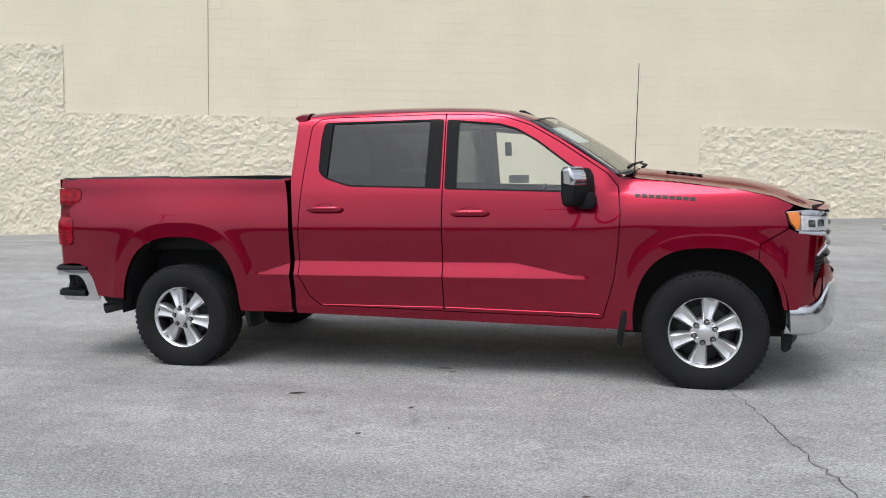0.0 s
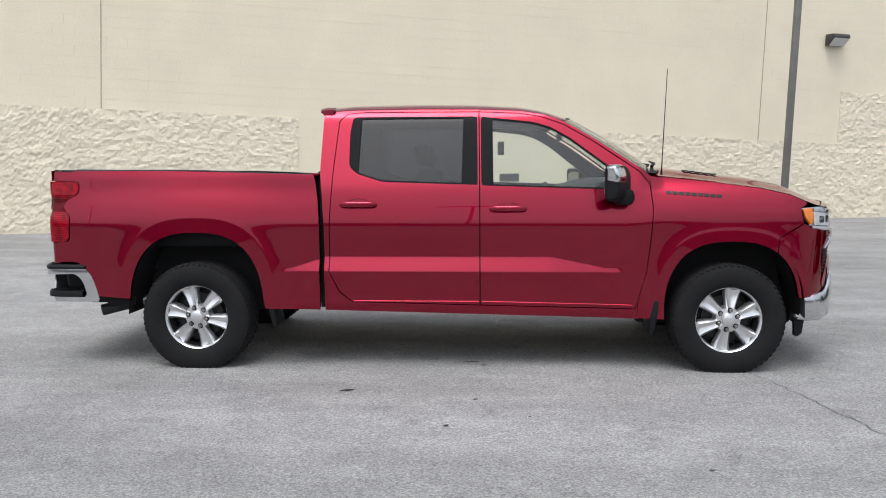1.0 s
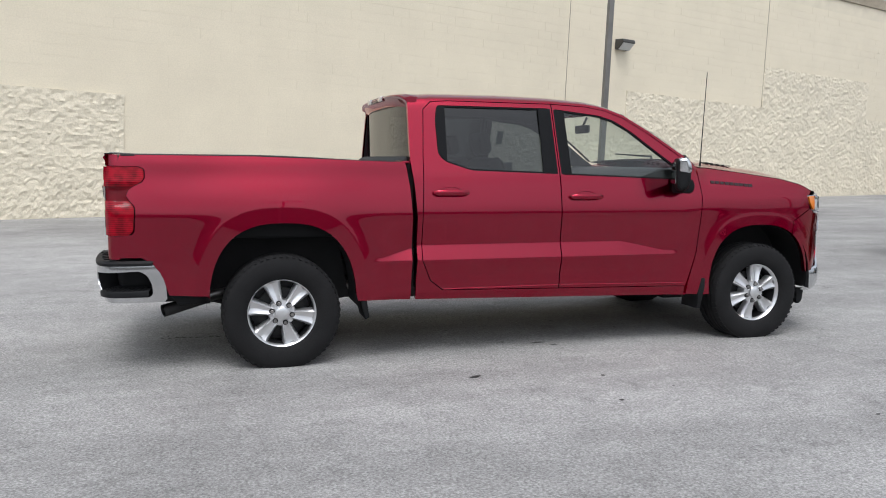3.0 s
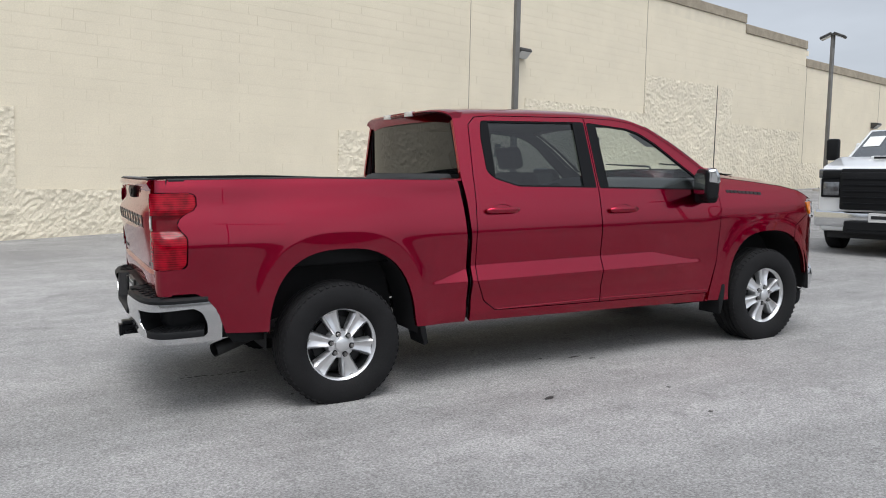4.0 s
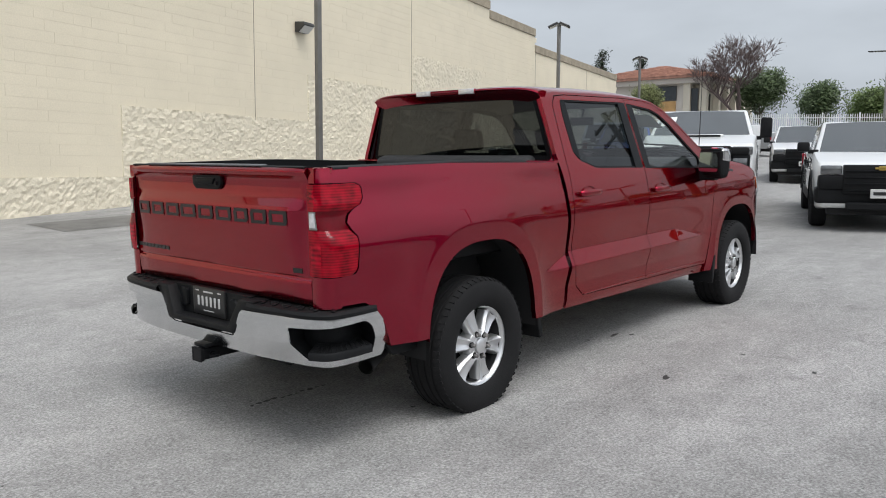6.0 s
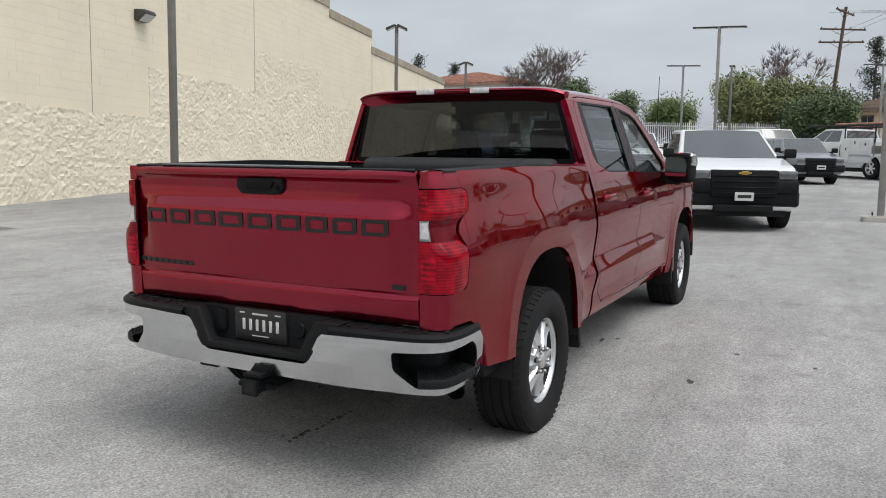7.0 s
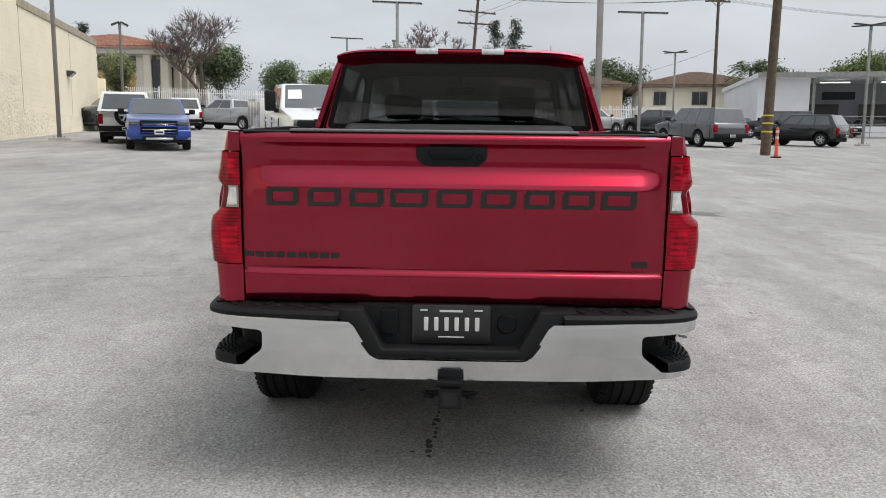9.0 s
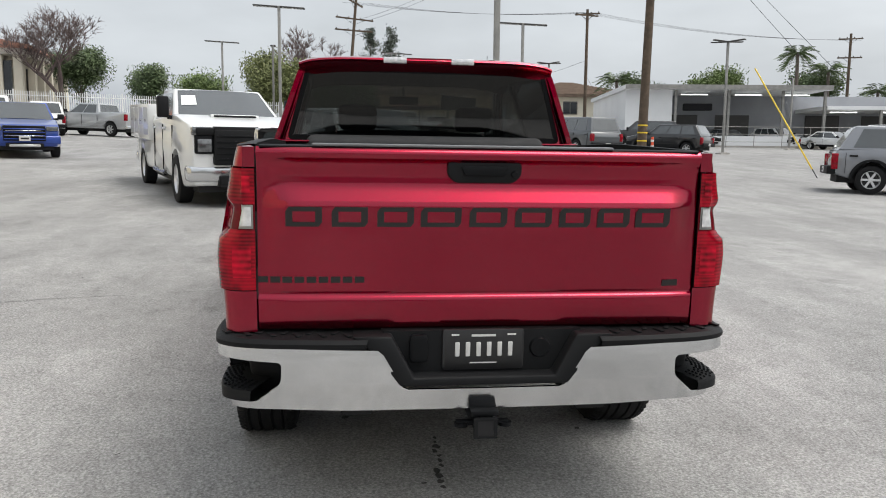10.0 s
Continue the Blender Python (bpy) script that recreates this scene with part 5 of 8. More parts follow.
RIM_RED = RED_PAINT
for a, b in spans:
    hi, lo, t = 1.232, 1.162, 0.016
    g = part("gate_badge", gate_plate([(a, lo - 0.006), (a, hi + 0.003), (b, hi + 0.003), (b, lo - 0.006)], 0.0022), RIM_RED, tailgate, "dark raised block badge shape")
    part("badge_bar", gate_plate([(a, hi - t), (a - 0.012, hi), (b, hi), (b, hi - t)]), BADGE_DARK, g)
    part("badge_bar", gate_plate([(a, lo), (a, lo + t), (b, lo + t), (b + 0.012, lo)]), BADGE_DARK, g)
    part("badge_bar", gate_plate([(a, lo + t), (a, hi - t), (a - 0.024, hi - t), (a - 0.024, lo + t)]), BADGE_DARK, g)
    part("badge_bar", gate_plate([(b + 0.024, lo + t), (b + 0.024, hi - t), (b, hi - t), (b, lo + t)]), BADGE_DARK, g)
for k in range(9):
    y0 = 0.812 - 0.0427 * k
    part("model_badge", gate_plate([(y0, 0.956), (y0, 0.978), (y0 - 0.034, 0.978), (y0 - 0.034, 0.956)], 0.003), BADGE_DARK, tailgate, "small dark badge block")
part("trim_badge", gate_plate([(-0.690, 0.934), (-0.690, 0.958), (-0.752, 0.958), (-0.752, 0.934)], 0.003), BADGE_DARK, tailgate, "small dark badge bar")
for s in (-1, 1):
    keep = (lambda q: q) if s < 0 else mirror_y
    for k in range(9):
        x = 3.305 + k * 0.0425
        part("model_badge", keep(shell([(x, 1.287 - k * 0.0032), (x + 0.034, 1.285 - k * 0.0032), (x + 0.034, 1.264 - k * 0.0032), (x, 1.266 - k * 0.0032)], [], lambda u, v: (u, -half_width(u, v) - 0.004, v), 0.03, 0.004)), BADGE_DARK, truck, "small dark badge block")

# rear bumper
PLAN = [(-0.725, 0.972), (-0.90, 0.980), (-1.01, 0.974), (-1.09, 0.948), (-1.145, 0.86), (-1.175, 0.70), (-1.192, 0.45), (-1.20, 0.0)]
plan_line = [np.array(p[:2]) for p in smooth_line([(*p, 0) for p in PLAN], 10)]
plan_s = np.r_[0, np.cumsum([np.linalg.norm(b - a) for a, b in zip(plan_line, plan_line[1:])])]
HALF = plan_s[-1]


def plan_at(u):
    """u is the arc length from the middle, positive towards +y."""
    s = HALF - min(abs(u), HALF)
    x = float(np.interp(s, plan_s, [p[0] for p in plan_line]))
    y = float(np.interp(s, plan_s, [p[1] for p in plan_line]))
    return x, math.copysign(y, u)


def u_of_y(y):
    """Arc length from the middle at which the plan has this y (rear face only)."""
    ss = np.linspace(0, HALF, 800)
    ys = [plan_at(v)[1] for v in ss]
    k = int(np.argmax(np.array(ys) >= abs(y))) if max(ys) >= abs(y) else 799
    return math.copysign(ss[k], y)


def bumper_at(inset):
    def f(u, z):
        x, y = plan_at(u)
        e = 0.004
        x2, y2 = plan_at(u + e)
        x1, y1 = plan_at(u - e)
        tx, ty = x2 - x1, y2 - y1
        L = math.hypot(tx, ty) + 1e-9
        nx, ny = -ty / L, tx / L
        d = -inset - 0.09 * (0.748 - max(z, 0.603)) - 0.006 * max(0.0, (z - 0.67) / 0.06) ** 2 - (0.34 * (0.603 - z) if z < 0.603 else 0.0)
        return (x + nx * d, y + ny * d, z)
    return f


UC, UP, UE = u_of_y(0.390), u_of_y(0.728), HALF
U32 = u_of_y(0.300)
CHROME_OUT = [(-UE + 0.105, 0.748), (-u_of_y(0.90), 0.745), (-u_of_y(0.82), 0.737), (-UC, 0.728), (-UC + 0.02, 0.712), (-U32, 0.588), (-U32 + 0.02, 0.578), (U32 - 0.02, 0.578), (U32, 0.588), (UC - 0.02, 0.712), (UC, 0.728), (u_of_y(0.82), 0.737),
              (u_of_y(0.90), 0.745), (UE - 0.105, 0.748), (UE - 0.080, 0.740), (UE - 0.018, 0.665), (UE - 0.004, 0.60), (UE, 0.515), (UE - 0.012, 0.492), (UE - 0.10, 0.492), (UP, 0.498), (0.50, 0.492), (-0.50, 0.492), (-UP, 0.498), (-UE + 0.10, 0.492), (-UE + 0.012, 0.492), (-UE, 0.515), (-UE + 0.004, 0.60), (-UE + 0.018, 0.665), (-UE + 0.080, 0.740)]
POCKET = rounded([(UP, 0.684), (UE - 0.160, 0.702), (UE - 0.115, 0.672), (UE - 0.088, 0.61), (UE - 0.084, 0.548), (UE - 0.10, 0.532), (UP + 0.105, 0.526), (UP + 0.005, 0.605)], 0.02)
POCKET_L = [(-u, z) for u, z in POCKET][::-1]


def bumper_out(u, z):
    x1, y1 = plan_at(u - 0.004)
    x2, y2 = plan_at(u + 0.004)
    return (-(y2 - y1), x2 - x1, 0)


def bumper_shell(outline, holes, inset, step=0.03, flange=0.03):
    """Like shell, with outward normals all round the plan curve."""
    f = bumper_at(inset)
    v, faces, n = shell(outline, holes, f, step, flange, out=bumper_out, guides=[[(u, 0.603 + d) for u in np.arange(-UE + 0.03, UE - 0.03, 0.03)] for d in (-0.0055, 0.0055)])
    return v, faces, n


part("rear_bumper", bumper_shell(CHROME_OUT, [POCKET, POCKET_L], 0.0, 0.025, 0.007), CHROME, truck, "chrome rear step bumper", sharp=30)
rear_bumper = bpy.data.objects["rear_bumper"]


def pocket_at(u, z, depth):
    """A point behind the bumper face, moved in towards the corner's heart."""
    x, y, _ = bumper_at(0.0)(u, z)
    d = Vector((-0.74 - x, math.copysign(0.60, u) - y)).normalized() * depth
    return (x + d.x, y + d.y, z)


for k, pk in enumerate((POCKET, POCKET_L)):
    ring = resample(pk, 0.03)
    sg = 1 if k == 0 else -1
    part("corner_step", grid(lambda i, j: pocket_at(ring[i][0], ring[i][1], (0.002, 0.06, 0.128)[j]), range(len(ring)), range(3), close=True), BLACK_PLASTIC, rear_bumper, "black corner step pocket", sharp=30)
    part("pocket_back", shell(pk, [], lambda u, z: pocket_at(u, z, 0.126), 0.03, 0.0, out=bumper_out), BLACK_PLASTIC, rear_bumper)
    us = np.linspace(UP + 0.115, UE - 0.105, 13)

    def tread(i, j):
        return (*pocket_at(sg * us[i], 0.56, [0.126, -0.008, -0.014, -0.013, 0.01][j])[:2], [0.590, 0.572, 0.562, 0.534, 0.528][j])
    part("step_tread", grid(tread, range(13), range(5), flip=sg > 0), BLACK_PLASTIC, rear_bumper, "black ribbed step tread")
    for i in range(1, 12):
        a = np.array(tread(i, 0)) + (0, 0, 0.003)
        b = np.array(tread(i, 1)) + (0, 0, 0.003)
        for q in range(5):
            f = 0.36 + 0.12 * q + (0.06 if i % 2 else 0)
            part("tread_cleat", tube([a + (b - a) * f - (0, 0, 0.0015), a + (b - a) * (f + 0.07) - (0, 0, 0.0015)], 0.0042, 5), BLACK_PLASTIC, rear_bumper)


def pad_at(u, j):
    x, y = plan_at(u)
    k = abs(u) / HALF
    side = step01(0.78 * HALF, 0.93 * HALF, abs(u))
    fx = -1.035 + 0.22 * side
    ins = (fx, y * (1 - 0.14 * (1 - side)) - math.copysign(0.11 * side, u))
    outz = 0.742 + 0.002
    return [(x + 0.004, y, 0.735), (x + 0.001, y * 0.999, 0.752), (x + 0.012, y * 0.985, 0.766), (ins[0], ins[1] * 1.0, 0.772), (ins[0], ins[1], 0.70)][j]


for sg in (-1, 1):
    part("step_pad", grid(pad_at, [sg * v for v in np.linspace(u_of_y(0.43), HALF - 0.085, 28)], range(5), flip=sg < 0), BLACK_PLASTIC, rear_bumper, "black textured step pad")
    for i in range(12):
        u = sg * (u_of_y(0.45) + i * 0.045)
        x, y = plan_at(u)
        part("pad_cleat", moved(box(-0.022, 0.022, -0.010, 0.010, -0.004, 0.0025, 0.002, 1), pose(x + (0.062 if i % 2 else 0.095), y, 0.772, 0, 0, 25 if i % 2 else -25)), BLACK_PLASTIC, rear_bumper)
part("centre_surround", prism([(-0.48, 0.775), (-0.34, 0.775), (-0.26, 0.625), (0.26, 0.625), (0.34, 0.775), (0.48, 0.775), (0.415, 0.725), (0.308, 0.594), (-0.308, 0.594), (-0.415, 0.725)], lambda u, v, d: (d + 0.02 * (v - 0.6) / 0.17, u, v), -1.192, -1.08, 0.008), BLACK_PLASTIC, rear_bumper, "black plastic plate surround")
part("plate_recess", prism([(-0.37, 0.78), (0.37, 0.78), (0.28, 0.60), (-0.28, 0.60)], yz, -1.115, -1.06), BLACK_PLASTIC, rear_bumper)
plate = part("number_plate", prism(rounded([(-0.152, 0.634), (0.152, 0.634), (0.152, 0.786), (-0.152, 0.786)], 0.012), yz, -1.128, -1.112, 0.003), PLATE_DARK, rear_bumper, "black number plate with pale bars in a dark frame")
for k in range(6):
    part("plate_bar", box(-1.1305, -1.126, -0.109 + 0.0395 * k, -0.109 + 0.0395 * k + 0.017, 0.684, 0.738, 0.002, 1), PLATE_WHITE, plate, "pale bar in place of the number")
for yb, wb, zb, hb in ((0.105, 0.014, 0.766, 0.003), (-0.105, 0.016, 0.766, 0.003), (0.0, 0.045, 0.763, 0.004), (0.0, 0.05, 0.66, 0.002)):
    part("plate_bar", box(-1.1302, -1.126, yb - wb, yb + wb, zb - hb, zb + hb), PLATE_WHITE, plate)
part("lock_cover", merge(moved(lathe([(0, -0.012), (0.034, -0.012), (0.040, -0.004), (0.040, 0.02)], 24), pose(-1.112, -0.215, 0.712, 0, 0, -90))), TRIM_GLOSS, rear_bumper, "round black cover")
part("socket_cover", prism(rounded([(0.205, 0.665), (0.272, 0.665), (0.272, 0.768), (0.205, 0.768)], 0.018), yz, -1.135, -1.11, 0.005), TRIM_GLOSS, rear_bumper, "black trailer socket cover")
hitch = part("tow_hitch", merge(box(-1.215, -1.195, -0.042, 0.042, 0.402, 0.476, 0.006), box(-1.205, -0.9, -0.034, 0.034, 0.408, 0.470, 0.004), box(-1.16, -1.13, -0.10, 0.10, 0.428, 0.446, 0.004)), TRIM_GLOSS, truck, "black receiver hitch")
part("hitch_tube", merge(box(-1.219, -1.214, -0.043, -0.029, 0.401, 0.477), box(-1.219, -1.214, 0.029, 0.043, 0.401, 0.477), box(-1.219, -1.214, -0.029, 0.029, 0.401, 0.411), box(-1.219, -1.214, -0.029, 0.029, 0.467, 0.477)), BLACK_PLASTIC, hitch)
part("hitch_opening", box(-1.2175, -1.213, -0.029, 0.029, 0.411, 0.467), DARK_CAVITY, hitch)
part("hitch_bracket", box(-1.20, -1.10, -0.052, 0.052, 0.476, 0.498, 0.006), TRIM_GLOSS, hitch)
both_sides("chain_loop", moved(lathe([(0.016, -0.006), (0.026, -0.006), (0.026, 0.006), (0.016, 0.006), (0.016, -0.006)], 16), pose(-1.16, -0.082, 0.436, 90, 0, 0)), TRIM_GLOSS, hitch)
part("cross_member", box(-1.02, -0.92, -0.72, 0.72, 0.53, 0.62, 0.02), STEEL_DARK, truck)

# exhaust, flaps, underbody
pipe = part("exhaust_pipe", tube([(0.55, -0.52, 0.50), (-0.25, -0.60, 0.51), (-0.45, -0.71, 0.485), (-0.52, -0.738, 0.468)], [0.035, 0.035, 0.036, 0.037], 14, caps=False), STEEL, truck, "steel exhaust pipe")
part("exhaust_tip", merge(tube([(-0.50, -0.730, 0.472), (-0.76, -0.83, 0.415)], [0.039, 0.042], 16, caps=False), tube([(-0.76, -0.83, 0.415), (-0.58, -0.76, 0.455)], [0.037, 0.034], 16, caps=False)), STEEL_DARK, pipe, "sooty dark exhaust tip")
both_sides("rear_mud_flap", prism([(0.515, 0.60), (0.555, 0.60), (0.565, 0.50), (0.590, 0.34), (0.560, 0.325), (0.535, 0.42)], xz, -1.00, -0.78, 0.008), BLACK_PLASTIC, truck, "black mud flap")
both_sides("front_mud_flap", prism([(3.225, 0.53), (3.262, 0.53), (3.262, 0.45), (3.225, 0.29), (3.195, 0.285), (3.20, 0.40)], xz, -1.00, -0.78, 0.008), BLACK_PLASTIC, truck, "black mud flap")
both_sides("lower_valance", prism([(-0.71, 0.54), (-0.46, 0.53), (-0.46, 0.47), (-0.66, 0.47)], xz, -0.93, -0.90, 0.005), BLACK_PLASTIC, truck)
for cx, zt in ((0.015, 1.02), (3.752, 0.96)):
    def liner(a, j):
        c, s = math.cos(a), math.sin(a)
        w = (0.50, zt - 0.395)
        return (cx + w[0] * math.copysign(abs(c) ** 0.8, c), [-0.995, -0.60][j], 0.395 + w[1] * abs(s) ** 0.8)
    both_sides("wheel_liner", merge(grid(liner, list(np.linspace(-0.15, math.pi + 0.15, 22)), range(2)), prism([(cx - 0.5, 0.42), (cx + 0.5, 0.42), (cx + 0.42, 0.85), (cx + 0.25, 0.98), (cx - 0.25, 0.98), (cx - 0.42, 0.85)], xz, -0.60, -0.58)), DARK_CAVITY, truck)
part("chassis", merge(box(-1.0, 4.3, -0.52, -0.40, 0.42, 0.56, 0.01), box(-1.0, 4.3, 0.40, 0.52, 0.42, 0.56, 0.01), box(0.9, 3.1, -0.88, 0.88, 0.46, 0.52), box(1.1, 2.3, 0.1, 0.5, 0.30, 0.46, 0.03), box(3.2, 4.35, -0.5, 0.5, 0.28, 0.6, 0.03)), DARK_CAVITY, truck)
part("rear_axle", merge(tube([(0, -0.72, 0.385), (0, 0.72, 0.385)], 0.05, 12), moved(lathe([(0.0, -0.16), (0.10, -0.13), (0.15, 0), (0.10, 0.13), (0, 0.16)], 18), pose(0, 0.05, 0.385))), STEEL_DARK, truck)
both_sides("leaf_spring", tube([(-0.72, -0.46, 0.50), (-0.35, -0.46, 0.40), (0, -0.46, 0.34), (0.4, -0.46, 0.40), (0.75, -0.46, 0.48)], 0.028, 6), STEEL_DARK, truck)
part("front_axle", tube([(3.745, -0.72, 0.385), (3.745, 0.72, 0.385)], 0.04, 10), STEEL_DARK, truck)

# cabin
part("cabin_floor", box(0.95, 3.2, -0.88, 0.88, 0.55, 0.60), CABIN_DARK, truck)
part("dashboard", prism(rounded([(2.62, 0.8), (2.60, 1.15), (2.68, 1.30), (2.95, 1.37), (3.30, 1.38), (3.30, 0.8)], 0.05), xz, -0.84, 0.84, 0.01), CABIN_DARK, truck)
wheel_rim = part("steering_wheel", [tuple(pose(2.50, 0.40, 1.17, 0, -62, 0) @ Vector((0.175 * math.cos(a) + 0.016 * math.cos(b) * math.cos(a), 0.175 * math.sin(a) + 0.016 * math.cos(b) * math.sin(a), 0.016 * math.sin(b)))) for a in [2 * math.pi * i / 28 for i in range(28)] for b in [2 * math.pi * j / 8 for j in range(8)]] and
                 ([tuple(pose(2.50, 0.40, 1.17, 0, -62, 0) @ Vector(((0.175 + 0.016 * math.cos(b)) * math.cos(a), (0.175 + 0.016 * math.cos(b)) * math.sin(a), 0.016 * math.sin(b)))) for a in [2 * math.pi * i / 28 for i in range(28)] for b in [2 * math.pi * j / 8 for j in range(8)]],
                  [[i * 8 + j, ((i + 1) % 28) * 8 + j, ((i + 1) % 28) * 8 + (j + 1) % 8, i * 8 + (j + 1) % 8] for i in range(28) for j in range(8)]), CABIN_DARK, truck)
part("steering_hub", merge(moved(box(-0.06, 0.06, -0.08, 0.08, -0.02, 0.02, 0.015), pose(2.50, 0.40, 1.17, 0, -62, 0)), tube([(2.50, 0.40, 1.17), (2.75, 0.40, 1.05)], 0.03, 8),
     moved(box(-0.015, 0.015, -0.17, 0.17, -0.01, 0.01, 0.005), pose(2.50, 0.40, 1.17, 0, -62, 0))), CABIN_DARK, wheel_rim)


def seat_part(x, y, w):
    st = part("seat", box(x - 0.26, x + 0.26, y - w, y + w, 0.72, 0.90, 0.05, 3), SEAT_CLOTH, truck, "dark grey cloth seat")
    part("backrest", moved(box(-0.07, 0.07, -w, w, 0, 0.60, 0.05, 3), pose(x - 0.26, y, 0.86, 0, -14, 0)), SEAT_CLOTH, st)
    return st


for y in (-0.40, 0.40):
    st = seat_part(2.02, y, 0.26)
    part("headrest", moved(box(-0.05, 0.05, -0.13, 0.13, 0.63, 0.80, 0.04, 3), pose(1.76, y, 0.86, 0, -14, 0)), SEAT_CLOTH, st)
st = seat_part(1.28, 0.0, 0.72)
for y in (-0.42, 0.42):
    part("headrest", moved(box(-0.05, 0.05, -0.13, 0.13, 0.42, 0.535, 0.04, 3), pose(1.03, y, 0.86, 0, -10, 0)), SEAT_CLOTH, st)
part("centre_console", box(1.85, 2.6, -0.13, 0.13, 0.6, 0.95, 0.03), CABIN_DARK, truck)
part("rear_view_mirror", merge(moved(box(-0.015, 0.015, -0.12, 0.12, -0.035, 0.035, 0.012), pose(2.66, 0.0, 1.70)), tube([(2.66, 0, 1.72), (2.70, 0, 1.80)], 0.01, 6)), CABIN_DARK, truck)
for z0, z1, x0, x1 in ((1.58, 1.70, 2.18, 2.24),):
    part("far_window_label", ([(x0, 0.845, z0), (x1, 0.845, z0), (x1, 0.805, z1), (x0, 0.805, z1)], [[0, 1, 2, 3]]), PAPER_INK, truck, "printed paper label inside the window")
part("far_window_label", ([(2.20, 0.925, 1.335), (2.38, 0.925, 1.335), (2.38, 0.905, 1.41), (2.20, 0.905, 1.41)], [[0, 1, 2, 3]]), PAPER, truck, "printed paper label inside the window")


# wheels
def tyre_shape(r=0.392, rim=0.228, w=0.132):
    prof = [(rim, -w + 0.022), (rim + 0.012, -w + 0.008), (rim + 0.045, -w - 0.004), (r - 0.075, -w - 0.010), (r - 0.040, -w - 0.002), (r - 0.018, -w + 0.008), (r - 0.006, -w + 0.022), (r - 0.001, -w + 0.040)]
    inner = [(a, -y) for a, y in reversed(prof)]
    grooves = []
    for y in (-0.075, -0.028, 0.028, 0.075):
        grooves += [(r, y - 0.008), (r - 0.010, y - 0.005), (r - 0.010, y + 0.005), (r, y + 0.008)]
    return lathe(prof + grooves + inner, 72, flip=True)


def tyre_lugs(r=0.392, w=0.132, n=56):
    shapes = []
    for i in range(n):
        a = 360.0 * i / n
        for s in (-1, 1):
            if s < 0 or True:
                shapes.append(moved(box(-0.010, 0.010, -0.017, 0.017, -0.016, -0.0045, 0.0), pose(0, 0, 0, 0, a + (3 if s > 0 else 0), 0) @ pose(0, s * (w - 0.018), r, s * -24, 0, 8)))
    return merge(*shapes)


def spoke(n, k):
    """One broad alloy spoke with a raised edge, in the wheel's own plane (outer face towards -y)."""
    a0 = 2 * math.pi * k / n
    rs = [0.052, 0.075, 0.10, 0.13, 0.16, 0.188, 0.206, 0.216]
    wd = [0.025, 0.028, 0.032, 0.038, 0.0445, 0.050, 0.055, 0.064]
    dep = [-0.050, -0.054, -0.050, -0.042, -0.036, -0.034, -0.036, -0.040]
    verts, faces = [], []
    prof = [(-1.16, 0.060), (-1.10, 0.018), (-1.0, 0.008), (-0.72, -0.003), (-0.62, -0.001), (-0.06, 0.009), (0.06, 0.009), (0.62, -0.001), (0.72, -0.003), (1.0, 0.008), (1.10, 0.018), (1.16, 0.060)]
    for r, w, d in zip(rs, wd, dep):
        for t, e in prof:
            x, z = r, t * w
            verts.append((x * math.cos(a0) - z * math.sin(a0), d + e, x * math.sin(a0) + z * math.cos(a0)))
    m = len(prof)
    for i in range(len(rs) - 1):
        for j in range(m - 1):
            faces.append([i * m + j, i * m + j + 1, (i + 1) * m + j + 1, (i + 1) * m + j])
    return verts, faces


def truck_wheel(x, s, turn, parent):
    """A wheel of the big truck; s is -1 on the right side, +1 on the left."""
    m = pose(x, s * 0.865, HUB_Z) @ (Matrix.Identity(4) if s < 0 else pose(0, 0, 0, 0, 0, 180)) @ pose(0, 0, 0, 0, turn, 0)
    w = new("wheel")
    w.parent = parent
    w.matrix_basis = m
    return w


def fill_wheel(w):
    part("tyre", tyre_shape(), RUBBER, w, "black road tyre")
    part("tyre_tread", tyre_lugs(), RUBBER, w, smooth=False)["kind"] = "stuff"
    part("rim", lathe([(0.205, 0.10), (0.210, -0.04), (0.214, -0.075), (0.224, -0.098), (0.234, -0.104), (0.238, -0.098), (0.236, -0.085)], 64), ALLOY, w, "bright machined alloy rim")
    # well and back disc coloured dark, as the shade between the spokes
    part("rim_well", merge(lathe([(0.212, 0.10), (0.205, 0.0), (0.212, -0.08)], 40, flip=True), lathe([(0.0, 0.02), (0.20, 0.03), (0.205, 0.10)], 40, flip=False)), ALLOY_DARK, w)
    part("brake_disc", lathe([(0.06, -0.012), (0.165, -0.012), (0.165, 0.01)], 40), STEEL_DARK, w, "dark steel brake disc")
    for k in range(6):
        sh = spoke(6, k)
        part("spoke", ([(v[0], v[1] - 0.045, v[2]) for v in sh[0]], sh[1]), ALLOY, w)
    part("hub", lathe([(0.0, -0.118), (0.036, -0.118), (0.044, -0.112), (0.046, -0.098), (0.060, -0.094), (0.085, -0.092), (0.092, -0.080), (0.09, 0.0)], 36), ALLOY, w, "alloy hub with a plain cap")
    for k in range(6):
        a = 2 * math.pi * k / 6
        part("wheel_nut", moved(lathe([(0.0, -0.026), (0.009, -0.026), (0.0125, -0.020), (0.013, 0.0)], 6), pose(0.068 * math.cos(a), -0.096, 0.068 * math.sin(a))), STEEL, w)
        # flat black disc paints the shade of the nut hole on the hub
        part("nut_recess", moved(lathe([(0.0, -0.004), (0.017, -0.004), (0.0195, 0.004)], 14), pose(0.068 * math.cos(a), -0.096, 0.068 * math.sin(a))), DARK_CAVITY, w)


